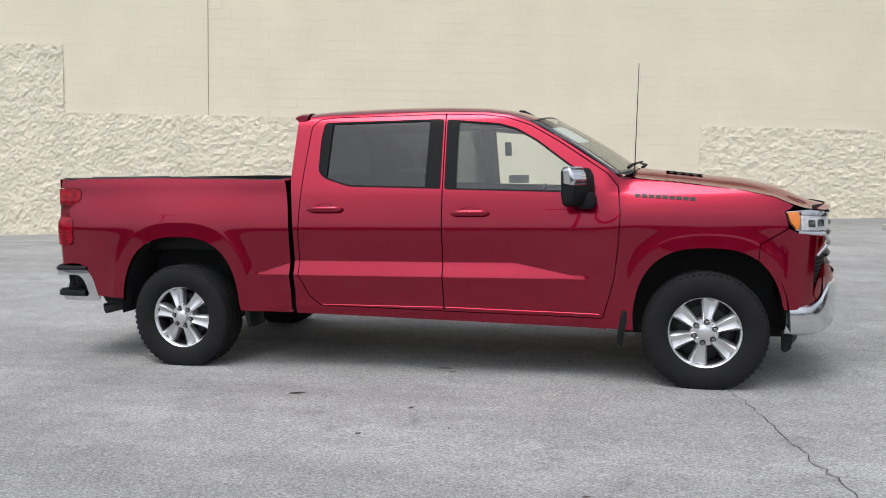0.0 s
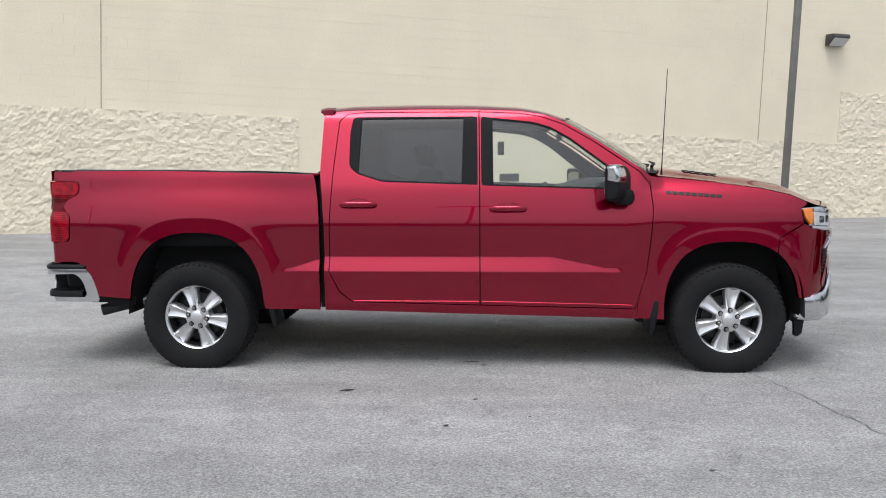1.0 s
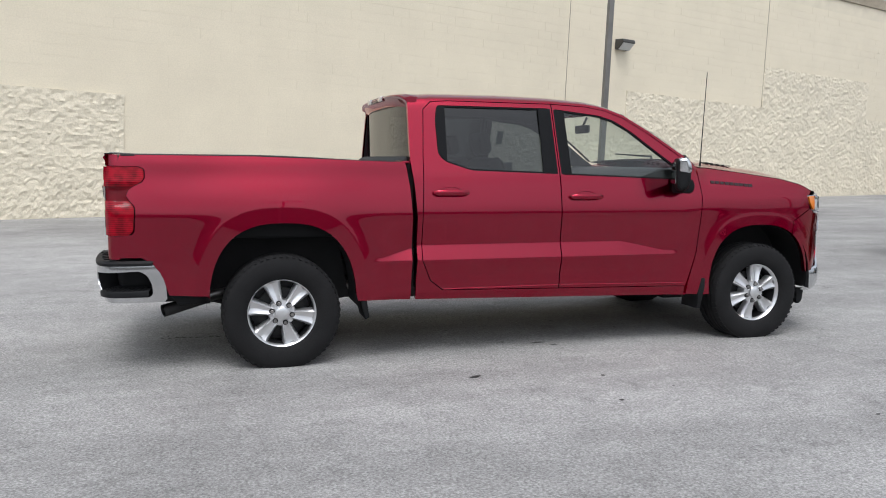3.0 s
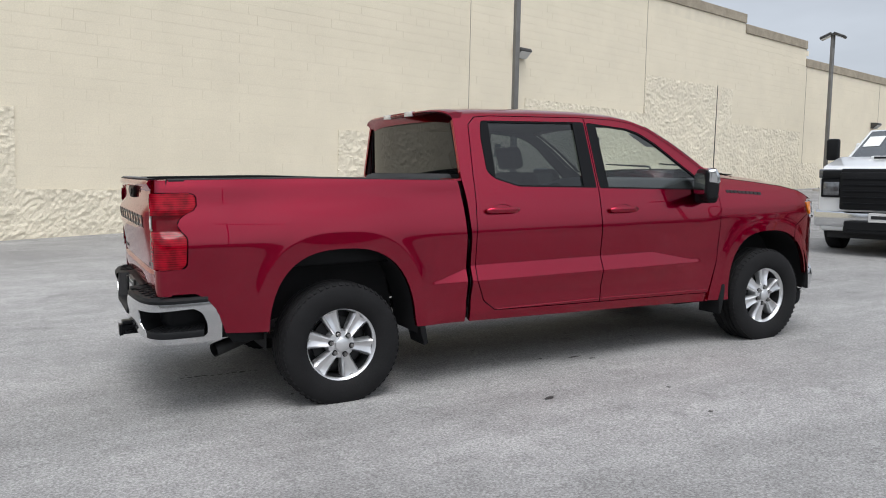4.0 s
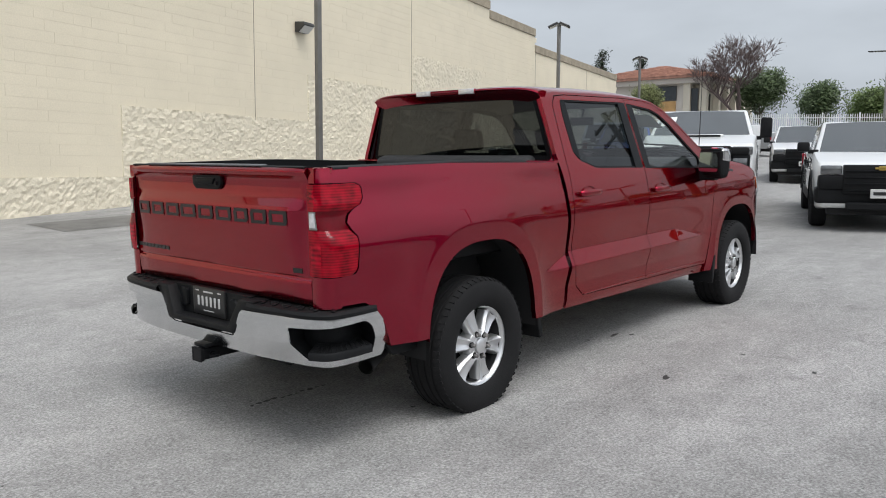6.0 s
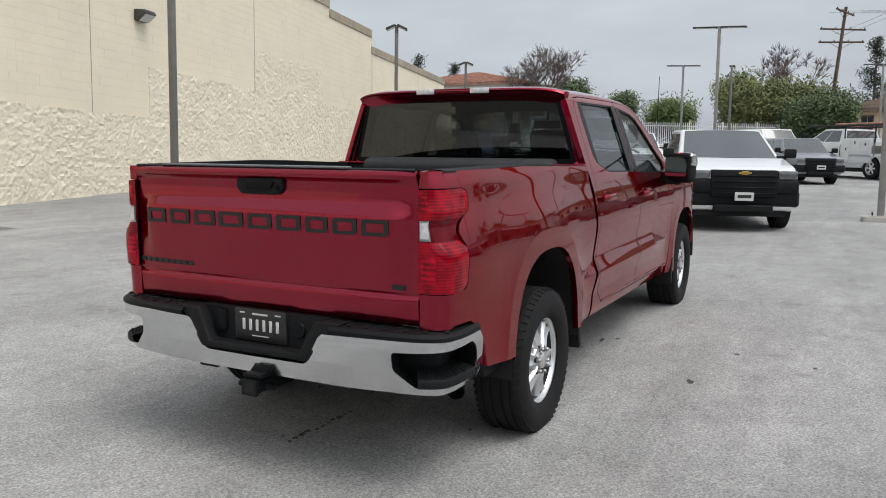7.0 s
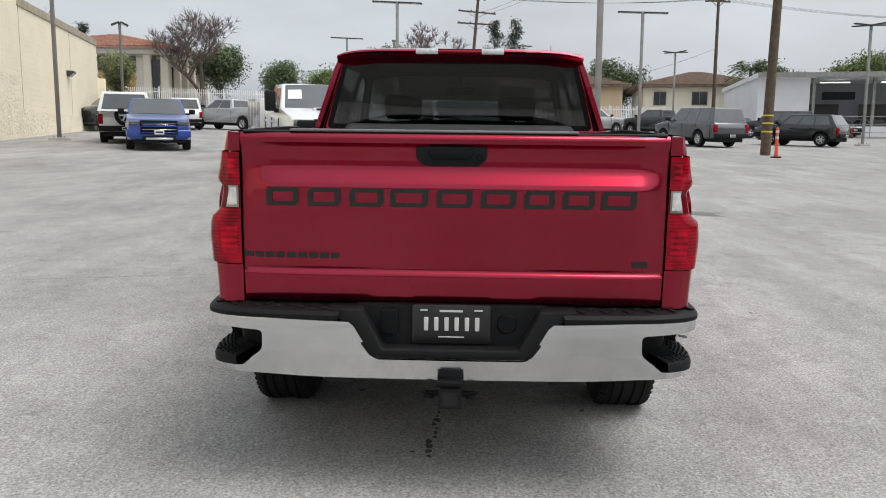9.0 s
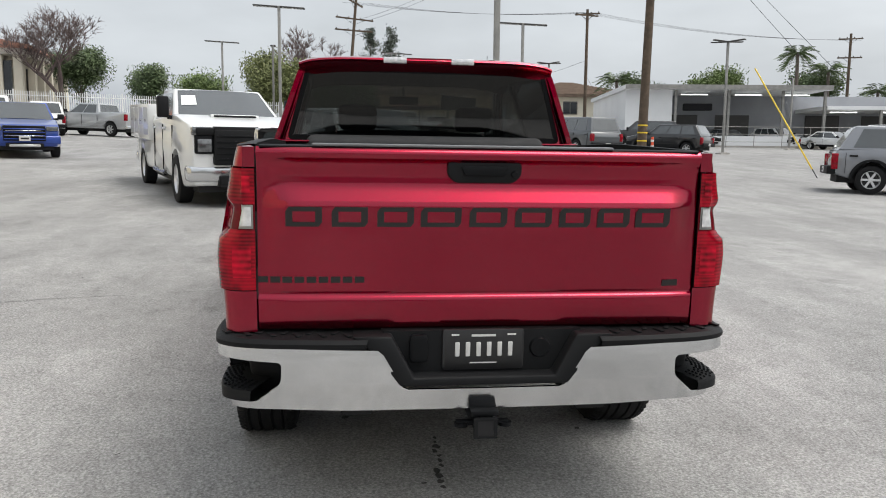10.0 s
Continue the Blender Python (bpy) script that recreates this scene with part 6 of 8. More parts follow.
first = truck_wheel(REAR_X, -1, 12, truck)
fill_wheel(first)
for x, s, turn in ((FRONT_X, -1, 40), (REAR_X, 1, 70), (FRONT_X, 1, 5)):
    w2 = truck_wheel(x, s, turn, truck)
    for o in first.children:
        c = o.copy()
        scene.collection.objects.link(c)
        c.parent = w2


# ---- other parked vehicles (own axes: x ahead from the front axle, y left, z up) ----
def road_wheel(parent, x, y, r, w, rim_mat, spokes=6):
    wh = new("wheel")
    wh.parent = parent
    wh.matrix_basis = pose(x, y, r) @ (pose(0, 0, 0, 0, 0, 180) if y > 0 else Matrix.Identity(4))
    k = r * 0.6
    part("tyre", lathe([(k, w * 0.4), (k + 0.01, w * 0.5), (r - 0.05, w * 0.53), (r - 0.01, w * 0.45), (r, w * 0.3), (r, -w * 0.3), (r - 0.01, -w * 0.45), (r - 0.05, -w * 0.53), (k + 0.01, -w * 0.5), (k, -w * 0.4)], 32), RUBBER, wh)
    part("rim", lathe([(k * 0.92, 0.0), (k * 0.93, -w * 0.35), (k, -w * 0.46), (k + 0.008, -w * 0.46)], 28), rim_mat, wh)
    # dark disc: shade behind the spokes put into its colour
    part("rim_well", lathe([(0.0, -w * 0.05), (k * 0.95, -w * 0.02)], 24), ALLOY_DARK, wh)
    for i in range(spokes):
        a = 360.0 * i / spokes
        part("spoke", moved(box(k * 0.15, k * 0.95, -w * 0.38, -w * 0.2, -k * 0.13, k * 0.13, 0.008, 1), pose(0, 0, 0, 0, a, 0)), rim_mat, wh)
    part("hub_cap", lathe([(0.0, -w * 0.45), (k * 0.2, -w * 0.43), (k * 0.25, -w * 0.2)], 16), rim_mat, wh)
    return wh


def quad_on(c, u0, u1, v0, v1, proud=0.006, bow=0.0, centre=None):
    """A pane on the face with corners c (00, 10, 11, 01), within u0..u1 and v0..v1."""
    p = [Vector(q) for q in c]
    n = (p[1] - p[0]).cross(p[3] - p[0]).normalized()
    flip = centre is not None and n.dot(p[0] - Vector(centre)) < 0
    n = -n if flip else n

    def f(u, v):
        q = p[0] * (1 - u) * (1 - v) + p[1] * u * (1 - v) + p[2] * u * v + p[3] * (1 - u) * v
        return tuple(q + n * (proud + bow * (1 - (2 * u - 1) ** 2)))
    return grid(f, list(np.linspace(u0, u1, 7)), list(np.linspace(v0, v1, 3)), flip=flip)


def vehicle(name, label, category, where, heading, paint_mat, style, L, W, wb, fo, r, hood, roof, belt, bed_z=None, cab=(0.55, 1.35, 3.35, 3.55), doors=2, front="black", rim=None, clad=False, group="parked vehicles", deck=None, low=0.30):
    """cab: distance behind the front axle of screen foot, roof front, roof rear and cab foot."""
    z0 = ground_z(*where)
    slope = math.degrees(math.atan(0.0385))
    h = radians(heading)
    ahead = Vector((math.cos(h), math.sin(h), 0.0385 * math.cos(h) + (0.02 * math.sin(h) if where[1] > 1 else 0))).normalized()
    leftv = Vector((0, 0, 1)).cross(ahead).normalized()
    upv = ahead.cross(leftv)
    m = Matrix((ahead, leftv, upv)).transposed().to_4x4()
    m.translation = (*where, z0)
    v = thing(name, m, label, category, group)
    rim = rim or ALLOY
    sill = low + 0.12
    ar = r + 0.075

    def arch(cx):
        return [(cx + ar * math.cos(a), r + 0.01 + ar * math.sin(a)) for a in np.linspace(0.0, math.pi, 13)]
    tail = fo - L
    xa, xb, xc, xd = (-c for c in cab)
    top = [(fo - 0.02, low + 0.08), (fo, low + 0.28), (fo, hood - 0.34), (fo - 0.05, hood - 0.19), (fo - 0.22, hood - 0.11), (xa + 0.1, hood + 0.03), (xa, max(belt + 0.02, hood + 0.035))]
    if style == "pickup":
        top += [(xd, belt), (xd - 0.01, bed_z), (tail + 0.02, bed_z), (tail, bed_z - 0.03), (tail + 0.01, low + 0.25)]
    else:
        top += [(xd, belt), (tail + 0.10, belt - 0.02), (tail, belt - 0.25), (tail + 0.02, low + 0.20)]
    bottom = [(tail + 0.2, low + 0.12)] + [(x, z) for x, z in arch(-wb)[::-1]] + [(-wb + ar + 0.02, sill)] + [(-ar - 0.02, sill)] + [(x, z) for x, z in arch(0.0)[::-1]] + [(min(fo - 0.1, ar + 0.05), low + 0.02)]
    shape = prism(top + bottom, xz, -W, W, 0.045, 2)

    def taper(x, y, z):
        k = 1 - 0.10 * step01(fo - 0.55, fo + 0.02, x) - 0.04 * step01(-tail - 0.5, -tail, -x)
        side = 1 - 0.05 * max(0.0, (0.62 - z) / 0.4) - 0.03 * step01(belt - 0.25, belt + 0.1, z)
        return (x + 0.10 * step01(fo - 0.3, fo, x) * (1 - (y / W) ** 2), y * k * side, z)
    body = part("body", ([taper(*q) for q in shape[0]], shape[1]), paint_mat, v)
    part("underbody", box(tail + 0.15, fo - 0.12, -W + 0.22, W - 0.22, low - 0.04, r + ar - 0.02), DARK_CAVITY, v)
    wt, wbt = W - 0.22, W - 0.05
    corners = [(xa, -wbt, belt), (xd, -wbt, belt), (xd, wbt, belt), (xa, wbt, belt), (xb, -wt, roof), (xc, -wt, roof), (xc, wt, roof), (xa if False else xb, wt, roof)]
    bm = bmesh.new()
    bv = [bm.verts.new(c) for c in corners]
    for f in ((0, 1, 5, 4), (1, 2, 6, 5), (2, 3, 7, 6), (3, 0, 4, 7), (4, 5, 6, 7), (3, 2, 1, 0)):
        bm.faces.new([bv[i] for i in f])
    bmesh.ops.recalc_face_normals(bm, faces=bm.faces[:])
    bmesh.ops.bevel(bm, geom=[e for e in bm.edges if max(a.co.z for a in e.verts) > belt + 0.1], offset=0.05, segments=3, profile=0.6, affect="EDGES")
    part("cab", from_bm(bm), paint_mat, v)
    C = corners
    MIDP = ((xa + xd) / 2, 0, (belt + roof) / 2)
    part("windscreen", quad_on([C[3], C[0], C[4], C[7]], 0.04, 0.96, 0.05, 0.93, 0.008, 0.03, centre=MIDP), WINDOW_GLASS, v, "dark windscreen")
    part("rear_glass", quad_on([C[1], C[2], C[6], C[5]], 0.07, 0.93, 0.10, 0.88, 0.008, centre=MIDP), WINDOW_GLASS, v)
    n = doors
    for sgn in (-1, 1):
        face = [C[0], C[1], C[5], C[4]] if sgn < 0 else [C[2], C[3], C[7], C[6]]
        for i in range(n):
            a, b = 0.09 + 0.84 * i / n, 0.09 + 0.84 * (i + 1) / n - 0.025
            if sgn > 0:
                a, b = 1 - b, 1 - a
            part("side_window", quad_on(face, a, b, 0.08, 0.86, 0.007, centre=MIDP), WINDOW_GLASS, v)
        for i in range(n + 1):
            x = xa - 0.05 + (xd - xa) * i / n * 0.93
            part("door_seam", box(x - 0.004, x + 0.004, sgn * (W * 0.985) - 0.012, sgn * (W * 0.985) + 0.012, sill + 0.08, belt - 0.08), DARK_CAVITY, v, smooth=False)
        for i in range(n):
            x = xa - 0.05 + (xd - xa) * (i + 0.83) / n * 0.93
            part("door_handle", box(x - 0.09, x + 0.09, min(sgn * (W - 0.03), sgn * (W + 0.03)), max(sgn * (W - 0.03), sgn * (W + 0.03)), belt - 0.17, belt - 0.13, 0.01, 1), paint_mat if not clad else BLACK_PLASTIC, v)
        mx = xa - 0.12
        mir = part("door_mirror", box(mx - 0.07, mx + 0.07, min(sgn * (W + 0.02), sgn * (W + 0.22)), max(sgn * (W + 0.02), sgn * (W + 0.22)), belt + 0.05, belt + (0.42 if deck == "service" else 0.22), 0.035, 2), BLACK_PLASTIC, v)
        part("mirror_arm", box(mx - 0.03, mx + 0.03, min(sgn * (W - 0.12), sgn * (W + 0.05)), max(sgn * (W - 0.12), sgn * (W + 0.05)), belt + 0.02, belt + 0.09, 0.01, 1), BLACK_PLASTIC, v)
        if clad:
            for cx in (0.0, -wb):
                ring = [(cx + (ar + d) * math.cos(a), r + 0.01 + (ar + d) * math.sin(a)) for d, seq in ((0.0, np.linspace(0, math.pi, 13)), (0.06, np.linspace(math.pi, 0, 13))) for a in seq]
                part("wheel_arch_trim", prism(ring, xz, min(sgn * (W - 0.05), sgn * (W + 0.012)), max(sgn * (W - 0.05), sgn * (W + 0.012))), BLACK_PLASTIC, v)
            part("sill_trim", box(-wb + ar, -ar, min(sgn * (W - 0.06), sgn * (W + 0.005)), max(sgn * (W - 0.06), sgn * (W + 0.005)), low + 0.08, low + 0.26, 0.02, 1), BLACK_PLASTIC, v)
        # lamps
        part("headlamp", box(fo - 0.16, fo + 0.045, min(sgn * (W * 0.58), sgn * (W * 0.90)), max(sgn * (W * 0.58), sgn * (W * 0.90)), hood - 0.30, hood - 0.16, 0.02, 2), HEADLAMP, v, "smoked clear headlamp")
        part("tail_lamp", box(tail - 0.012, tail + 0.14, min(sgn * (W * 0.80), sgn * (W * 0.99)), max(sgn * (W * 0.80), sgn * (W * 0.99)), (bed_z or belt) - 0.48, (bed_z or belt) - 0.10, 0.02, 2), LENS_RED, v, "red tail lamp")
    # front face
    gx = fo + 0.085
    dark = front in ("black", "chrome")
    grille = part("grille", box(fo - 0.1, gx + 0.012, -W * 0.56, W * 0.56, hood - 0.60, hood - 0.15, 0.02, 2), BLACK_PLASTIC if front != "body" else TRIM_GLOSS, v, "black grille")
    for k in range(4):
        part("grille_bar", box(gx, gx + 0.03, -W * 0.54, W * 0.54, hood - 0.56 + 0.10 * k, hood - 0.53 + 0.10 * k, 0.008, 1), paint_mat if front == "body" else (CHROME if front == "chrome" and k in (0, 3) else TRIM_GLOSS), grille)
    bumper_mat = {"black": BLACK_PLASTIC, "chrome": CHROME, "body": paint_mat}[front]
    fb = box(fo - 0.25, fo + 0.10, -W * 0.97, W * 0.97, low + 0.14, low + 0.40, 0.05, 3)
    bump = part("front_bumper", ([(x + 0.03 * (1 - (y / W) ** 2) - 0.10 * step01(0.75 * W, W, abs(y)), y, z) for x, y, z in fb[0]], fb[1]), bumper_mat, v)
    part("lower_grille", box(fo - 0.1, fo + 0.125, -W * 0.5, W * 0.5, low + 0.05, low + 0.17, 0.02, 1), BLACK_PLASTIC, bump)
    part("number_plate", box(fo + 0.10, fo + 0.145, -0.15, 0.15, low + 0.24, low + 0.38, 0.006, 1), PLATE_WHITE, bump, "white number plate with a dark bar")
    part("plate_bar", box(fo + 0.144, fo + 0.149, -0.11, 0.11, low + 0.29, low + 0.34), PLATE_DARK, bump)
    if front == "black" and style == "pickup":
        part("lower_face", box(fo - 0.2, fo + 0.07, -W * 0.93, W * 0.93, low + 0.36, hood - 0.31, 0.04, 2), BLACK_PLASTIC, v, "black lower front fascia")
    # rear face
    rb = part("rear_bumper", box(tail - 0.10, tail + 0.12, -W * 0.96, W * 0.96, low + 0.16, low + 0.36, 0.04, 2), CHROME if style == "pickup" and front == "chrome" else BLACK_PLASTIC, v)
    part("number_plate", box(tail - 0.115, tail - 0.09, -0.15, 0.15, low + 0.20, low + 0.33, 0.004, 1), PLATE_WHITE, rb, "white number plate with a dark bar")
    part("plate_bar", box(tail - 0.119, tail - 0.114, -0.11, 0.11, low + 0.245, low + 0.29), PLATE_DARK, rb)
    if style == "pickup" and bed_z and deck != "service":
        part("bed_well", box(tail + 0.08, xd - 0.06, -W + 0.14, W - 0.14, bed_z - 0.03, bed_z + 0.006), BLACK_PLASTIC, v, smooth=False)
        part("tailgate_seam", merge(box(tail - 0.004, tail + 0.01, -W * 0.80, W * 0.80, low + 0.40, low + 0.41), box(tail - 0.004, tail + 0.01, -0.14, 0.14, bed_z - 0.16, bed_z - 0.09)), TRIM_GLOSS, v)
    ws = []
    for x in (0.0, -wb):
        for sgn in (-1, 1):
            ws.append(road_wheel(v, x, sgn * (W - 0.13), r, 0.24, rim))
    return v


WINDOW_GLASS = material("vehicle_window", (0.050, 0.057, 0.060), 0.06, coat=0.9, spec=0.8, vary=0.2, scale=2)
FULL = dict(style="pickup", L=5.85, W=1.02, wb=3.74, fo=0.97, r=0.41, hood=1.33, roof=1.93, belt=1.30, bed_z=1.42, cab=(0.45, 1.35, 2.75, 2.92))
HEAVY = dict(style="pickup", L=6.5, W=1.02, wb=4.10, fo=1.02, r=0.42, hood=1.50, roof=2.00, belt=1.42, bed_z=1.50, cab=(0.25, 1.25, 2.35, 2.50))
MID = dict(style="pickup", L=5.40, W=0.95, wb=3.34, fo=0.90, r=0.395, hood=1.20, roof=1.75, belt=1.18, bed_z=1.23, cab=(0.28, 1.28, 2.45, 2.62))
BIG_SUV = dict(style="suv", L=5.25, W=0.99, wb=3.02, fo=0.92, r=0.39, hood=1.20, roof=1.90, belt=1.20, cab=(0.40, 1.15, 3.95, 4.18), doors=3)
SMALL_SUV = dict(style="suv", L=4.41, W=0.90, wb=2.64, fo=0.90, r=0.345, hood=1.08, roof=1.63, belt=1.06, cab=(0.25, 0.95, 3.02, 3.38), doors=3, clad=True)
SEDAN = dict(style="suv", L=4.65, W=0.89, wb=2.75, fo=0.90, r=0.32, hood=0.92, roof=1.43, belt=0.92, cab=(0.15, 1.0, 2.35, 3.15), doors=2)

# white service truck with a utility body, facing the red pickup
svc = vehicle("service_truck", "white heavy-duty service truck with utility body and chrome bumper", "truck", (10.67, 2.42), 200.5, WHITE_PAINT, front="chrome", deck="service", **HEAVY)
part("bonnet_scoop", prism([(-0.26, 1.47), (0.14, 1.47), (0.12, 1.545), (-0.20, 1.53)], xz, -0.42, 0.42, 0.015), WHITE_PAINT, svc)
part("scoop_slot", box(0.11, 0.145, -0.37, 0.37, 1.500, 1.535, 0.006, 1), BLACK_PLASTIC, svc)
part("grille_panel", box(0.9, 1.10, -0.86, 0.86, 1.20, 1.33, 0.03), BLACK_PLASTIC, svc, "black upper grille panel")
lower_panel = part("grille_panel", box(0.9, 1.145, -0.58, 0.58, 0.72, 1.30, 0.03), BLACK_PLASTIC, svc, "black lower grille panel")
for k in range(5):
    part("grille_bar", box(1.14, 1.158, -0.54, 0.54, 0.80 + 0.095 * k, 0.83 + 0.095 * k, 0.006, 1), TRIM_GLOSS, lower_panel)
part("bumper_intake", box(1.0, 1.155, -0.50, 0.50, 0.40, 0.55, 0.02, 1), BLACK_PLASTIC, svc, "black bumper intake")
for sgn in (-1, 1):
    part("lamp_bezel", box(0.93, 1.075, min(sgn * 0.57, sgn * 0.88), max(sgn * 0.57, sgn * 0.88), 0.90, 1.21, 0.03), TRIM_GLOSS, svc, "dark headlamp bezel")
for sgn in (-1, 1):
    part("lower_headlamp", box(0.93, 1.085, min(sgn * 0.60, sgn * 0.84), max(sgn * 0.60, sgn * 0.84), 0.93, 1.15, 0.02), HEADLAMP, svc, "smoked square headlamp")
    ub = part("utility_box", box(-5.55, -2.62, min(sgn * 0.62, sgn * 1.08), max(sgn * 0.62, sgn * 1.08), 1.0, 1.72, 0.02), WHITE_PAINT, svc, "white utility side box")
    for k in range(4):
        x = -5.45 + 0.72 * k
        part("box_door", box(x, x + 0.66, min(sgn * 1.075, sgn * 1.095), max(sgn * 1.075, sgn * 1.095), 1.10 if k != 2 else 1.30, 1.66, 0.006, 1), WHITE_PAINT, ub)
        part("box_latch", box(x + 0.29, x + 0.37, min(sgn * 1.09, sgn * 1.11), max(sgn * 1.09, sgn * 1.11), 1.36, 1.42, 0.004, 1), CHROME, ub)
    part("side_step", tube([(-2.3, sgn * 1.02, 0.46), (-1.0, sgn * 1.02, 0.46)], 0.05, 8), CHROME, svc)
part("paper_sheet", quad_on([(-0.25, 0.97, 1.42), (-0.25, -0.97, 1.42), (-1.25, -0.80, 2.00), (-1.25, 0.80, 2.00)], 0.78, 0.93, 0.45, 0.75, 0.016, 0.03, centre=(-1.3, 0, 1.7)), PAPER, svc, "white paper behind the windscreen")

colo = vehicle("white_pickup", "white mid-size pickup truck with a black lower front", "pickup truck", (11.05, -0.43), 199, WHITE_PAINT, front="black", rim=ALLOY_DARK, clad=True, **MID)
part("front_badge", merge(box(0.985, 1.02, -0.10, 0.10, 0.985, 1.015, 0.004, 1), box(0.985, 1.02, -0.05, 0.05, 0.97, 1.03, 0.004, 1)), GOLD, colo, "plain gold badge shape")
vehicle("white_pickup", "white mid-size pickup truck with a black lower front", "pickup truck", (22.6, 4.2), 199, WHITE_PAINT, front="black", rim=ALLOY_DARK, clad=True, **MID)
blue = vehicle("blue_pickup", "bright blue pickup truck with a blue barred grille", "pickup truck", (22.3, 10.3), 203, BLUE_PAINT, front="body", **{**FULL, "roof": 1.70, "hood": 1.14, "belt": 1.13, "bed_z": 1.20, "r": 0.37})
for z0 in (0.68, 0.83):
    part("chrome_strip", box(1.06, 1.095, -0.50, 0.50, z0, z0 + 0.022, 0.006, 1), CHROME, blue)
part("bumper_lip", box(0.98, 1.12, -0.42, 0.42, 0.36, 0.44, 0.02, 1), SILVER_PAINT, blue, "silver lower bumper lip")
jeep = vehicle("white_suv", "white boxy off-road vehicle with a spare wheel on the back", "suv", (28.7, 13.9), 20, WHITE_PAINT, front="black", **{**BIG_SUV, "L": 4.6, "wb": 2.75})
sp = road_wheel(jeep, -3.86, 0.001, 0.39, 0.24, ALLOY)
sp.matrix_basis = pose(-3.82, 0.0, 1.05, 0, 0, -90)
vehicle("black_pickup", "black pickup truck parked beside the cream wall", "pickup truck", (37.5, 19.7), 152, BLACK_PAINT, front="black", **FULL)
vehicle("white_suv", "white large sport utility vehicle parked by the fence", "suv", (47.2, 18.4), 22, WHITE_PAINT, front="black", **BIG_SUV)
vehicle("silver_pickup", "silver pickup truck parked by the white fence", "pickup truck", (48.2, 17.0), 64, SILVER_PAINT, front="chrome", **FULL)
vehicle("grey_suv", "grey compact sport utility vehicle behind the white pickup", "suv", (27.5, -0.9), 205, LIGHTGREY_PAINT, front="black", **SMALL_SUV)
vehicle("white_van", "white van parked among the service trucks", "van", (37.0, 0.5), 215, WHITE_PAINT, front="black", **{**BIG_SUV, "roof": 2.1})

# flatbed service truck with ladder rack
util = vehicle("flatbed_truck", "white flatbed service truck with loaded ladder rack", "truck", (35.2, -0.9), 42, WHITE_PAINT, front="black", deck="service", **HEAVY)
part("flat_deck", box(-6.0, -2.55, -1.08, 1.08, 0.86, 0.98, 0.015), WHITE_PAINT, util, "white flat deck edge")
STAKE = material("weathered_stake_board", (0.20, 0.19, 0.17), 0.85, vary=0.3, scale=3, fine=0.2, fine_scale=30)
for sgn in (-1, 1):
    ub = part("utility_box", box(-4.15, -2.58, min(sgn * 0.62, sgn * 1.08), max(sgn * 0.62, sgn * 1.08), 0.62, 1.60, 0.02), WHITE_PAINT, util, "white utility side box")
    for x0, x1, z0, z1 in ((-4.08, -3.62, 1.08, 1.54), (-3.56, -3.02, 1.22, 1.54), (-3.00, -2.64, 0.70, 1.54)):
        part("box_door", box(x0, x1, min(sgn * 1.075, sgn * 1.095), max(sgn * 1.075, sgn * 1.095), z0, z1, 0.006, 1), WHITE_PAINT, ub)
        part("box_latch", box((x0 + x1) / 2 - 0.03, (x0 + x1) / 2 + 0.03, min(sgn * 1.09, sgn * 1.11), max(sgn * 1.09, sgn * 1.11), (z0 + z1) / 2, (z0 + z1) / 2 + 0.10, 0.004, 1), STEEL_DARK, ub)
    part("stake_board", box(-5.98, -4.18, min(sgn * 1.03, sgn * 1.07), max(sgn * 1.03, sgn * 1.07), 1.02, 1.30, 0.01, 1), STAKE, util, "weathered grey stake board")
    for x in (-5.9, -5.1, -4.3):
        part("stake", box(x - 0.03, x + 0.03, min(sgn * 1.07, sgn * 1.10), max(sgn * 1.07, sgn * 1.10), 0.90, 1.40), POLE_LIGHT, util)
    for x in (-5.85, -4.2, -2.6, -0.9):
        part("rack_post", tube([(x, sgn * 0.98, 0.98 if x < -1.5 else 2.0), (x, sgn * 0.98, 2.10)], 0.03, 6), STEEL_DARK, util)
    part("rack_rail", tube([(-6.0, sgn * 0.98, 2.12), (-0.5, sgn * 0.98, 2.12)], 0.045, 6), STEEL_DARK, util)
    part("mud_flap", box(-5.15, -5.12, min(sgn * 0.62, sgn * 1.02), max(sgn * 0.62, sgn * 1.02), 0.14, 0.74), BLACK_PLASTIC, util)
    part("marker_lamp", box(-6.03, -6.0, min(sgn * 0.86, sgn * 0.98), max(sgn * 0.86, sgn * 0.98), 0.70, 0.80, 0.01, 1), LENS, util)
part("stake_board", box(-6.0, -5.96, -1.04, 1.04, 1.02, 1.28, 0.01, 1), STAKE, util, "weathered grey stake board")
part("tail_bar", box(-6.0, -5.9, -0.95, 0.95, 0.62, 0.86, 0.02), STEEL_DARK, util)
for k in range(4):
    part("tail_stake", box(-6.04, -6.0, -0.8 + 0.53 * k - 0.025, -0.8 + 0.53 * k + 0.025, 0.96, 1.36), POLE_LIGHT, util)
for k, y in enumerate((-0.8, -0.45, -0.1, 0.3, 0.7)):
    part("rack_load", tube([(-5.7 + 0.1 * k, y, 2.20), (-0.9 - 0.2 * k, y, 2.20)], 0.045, 6), (ORANGE_CONE, STEEL, WOOD_BOARD, STEEL, CLAY_TILE)[k], util, "long pipe on the rack")
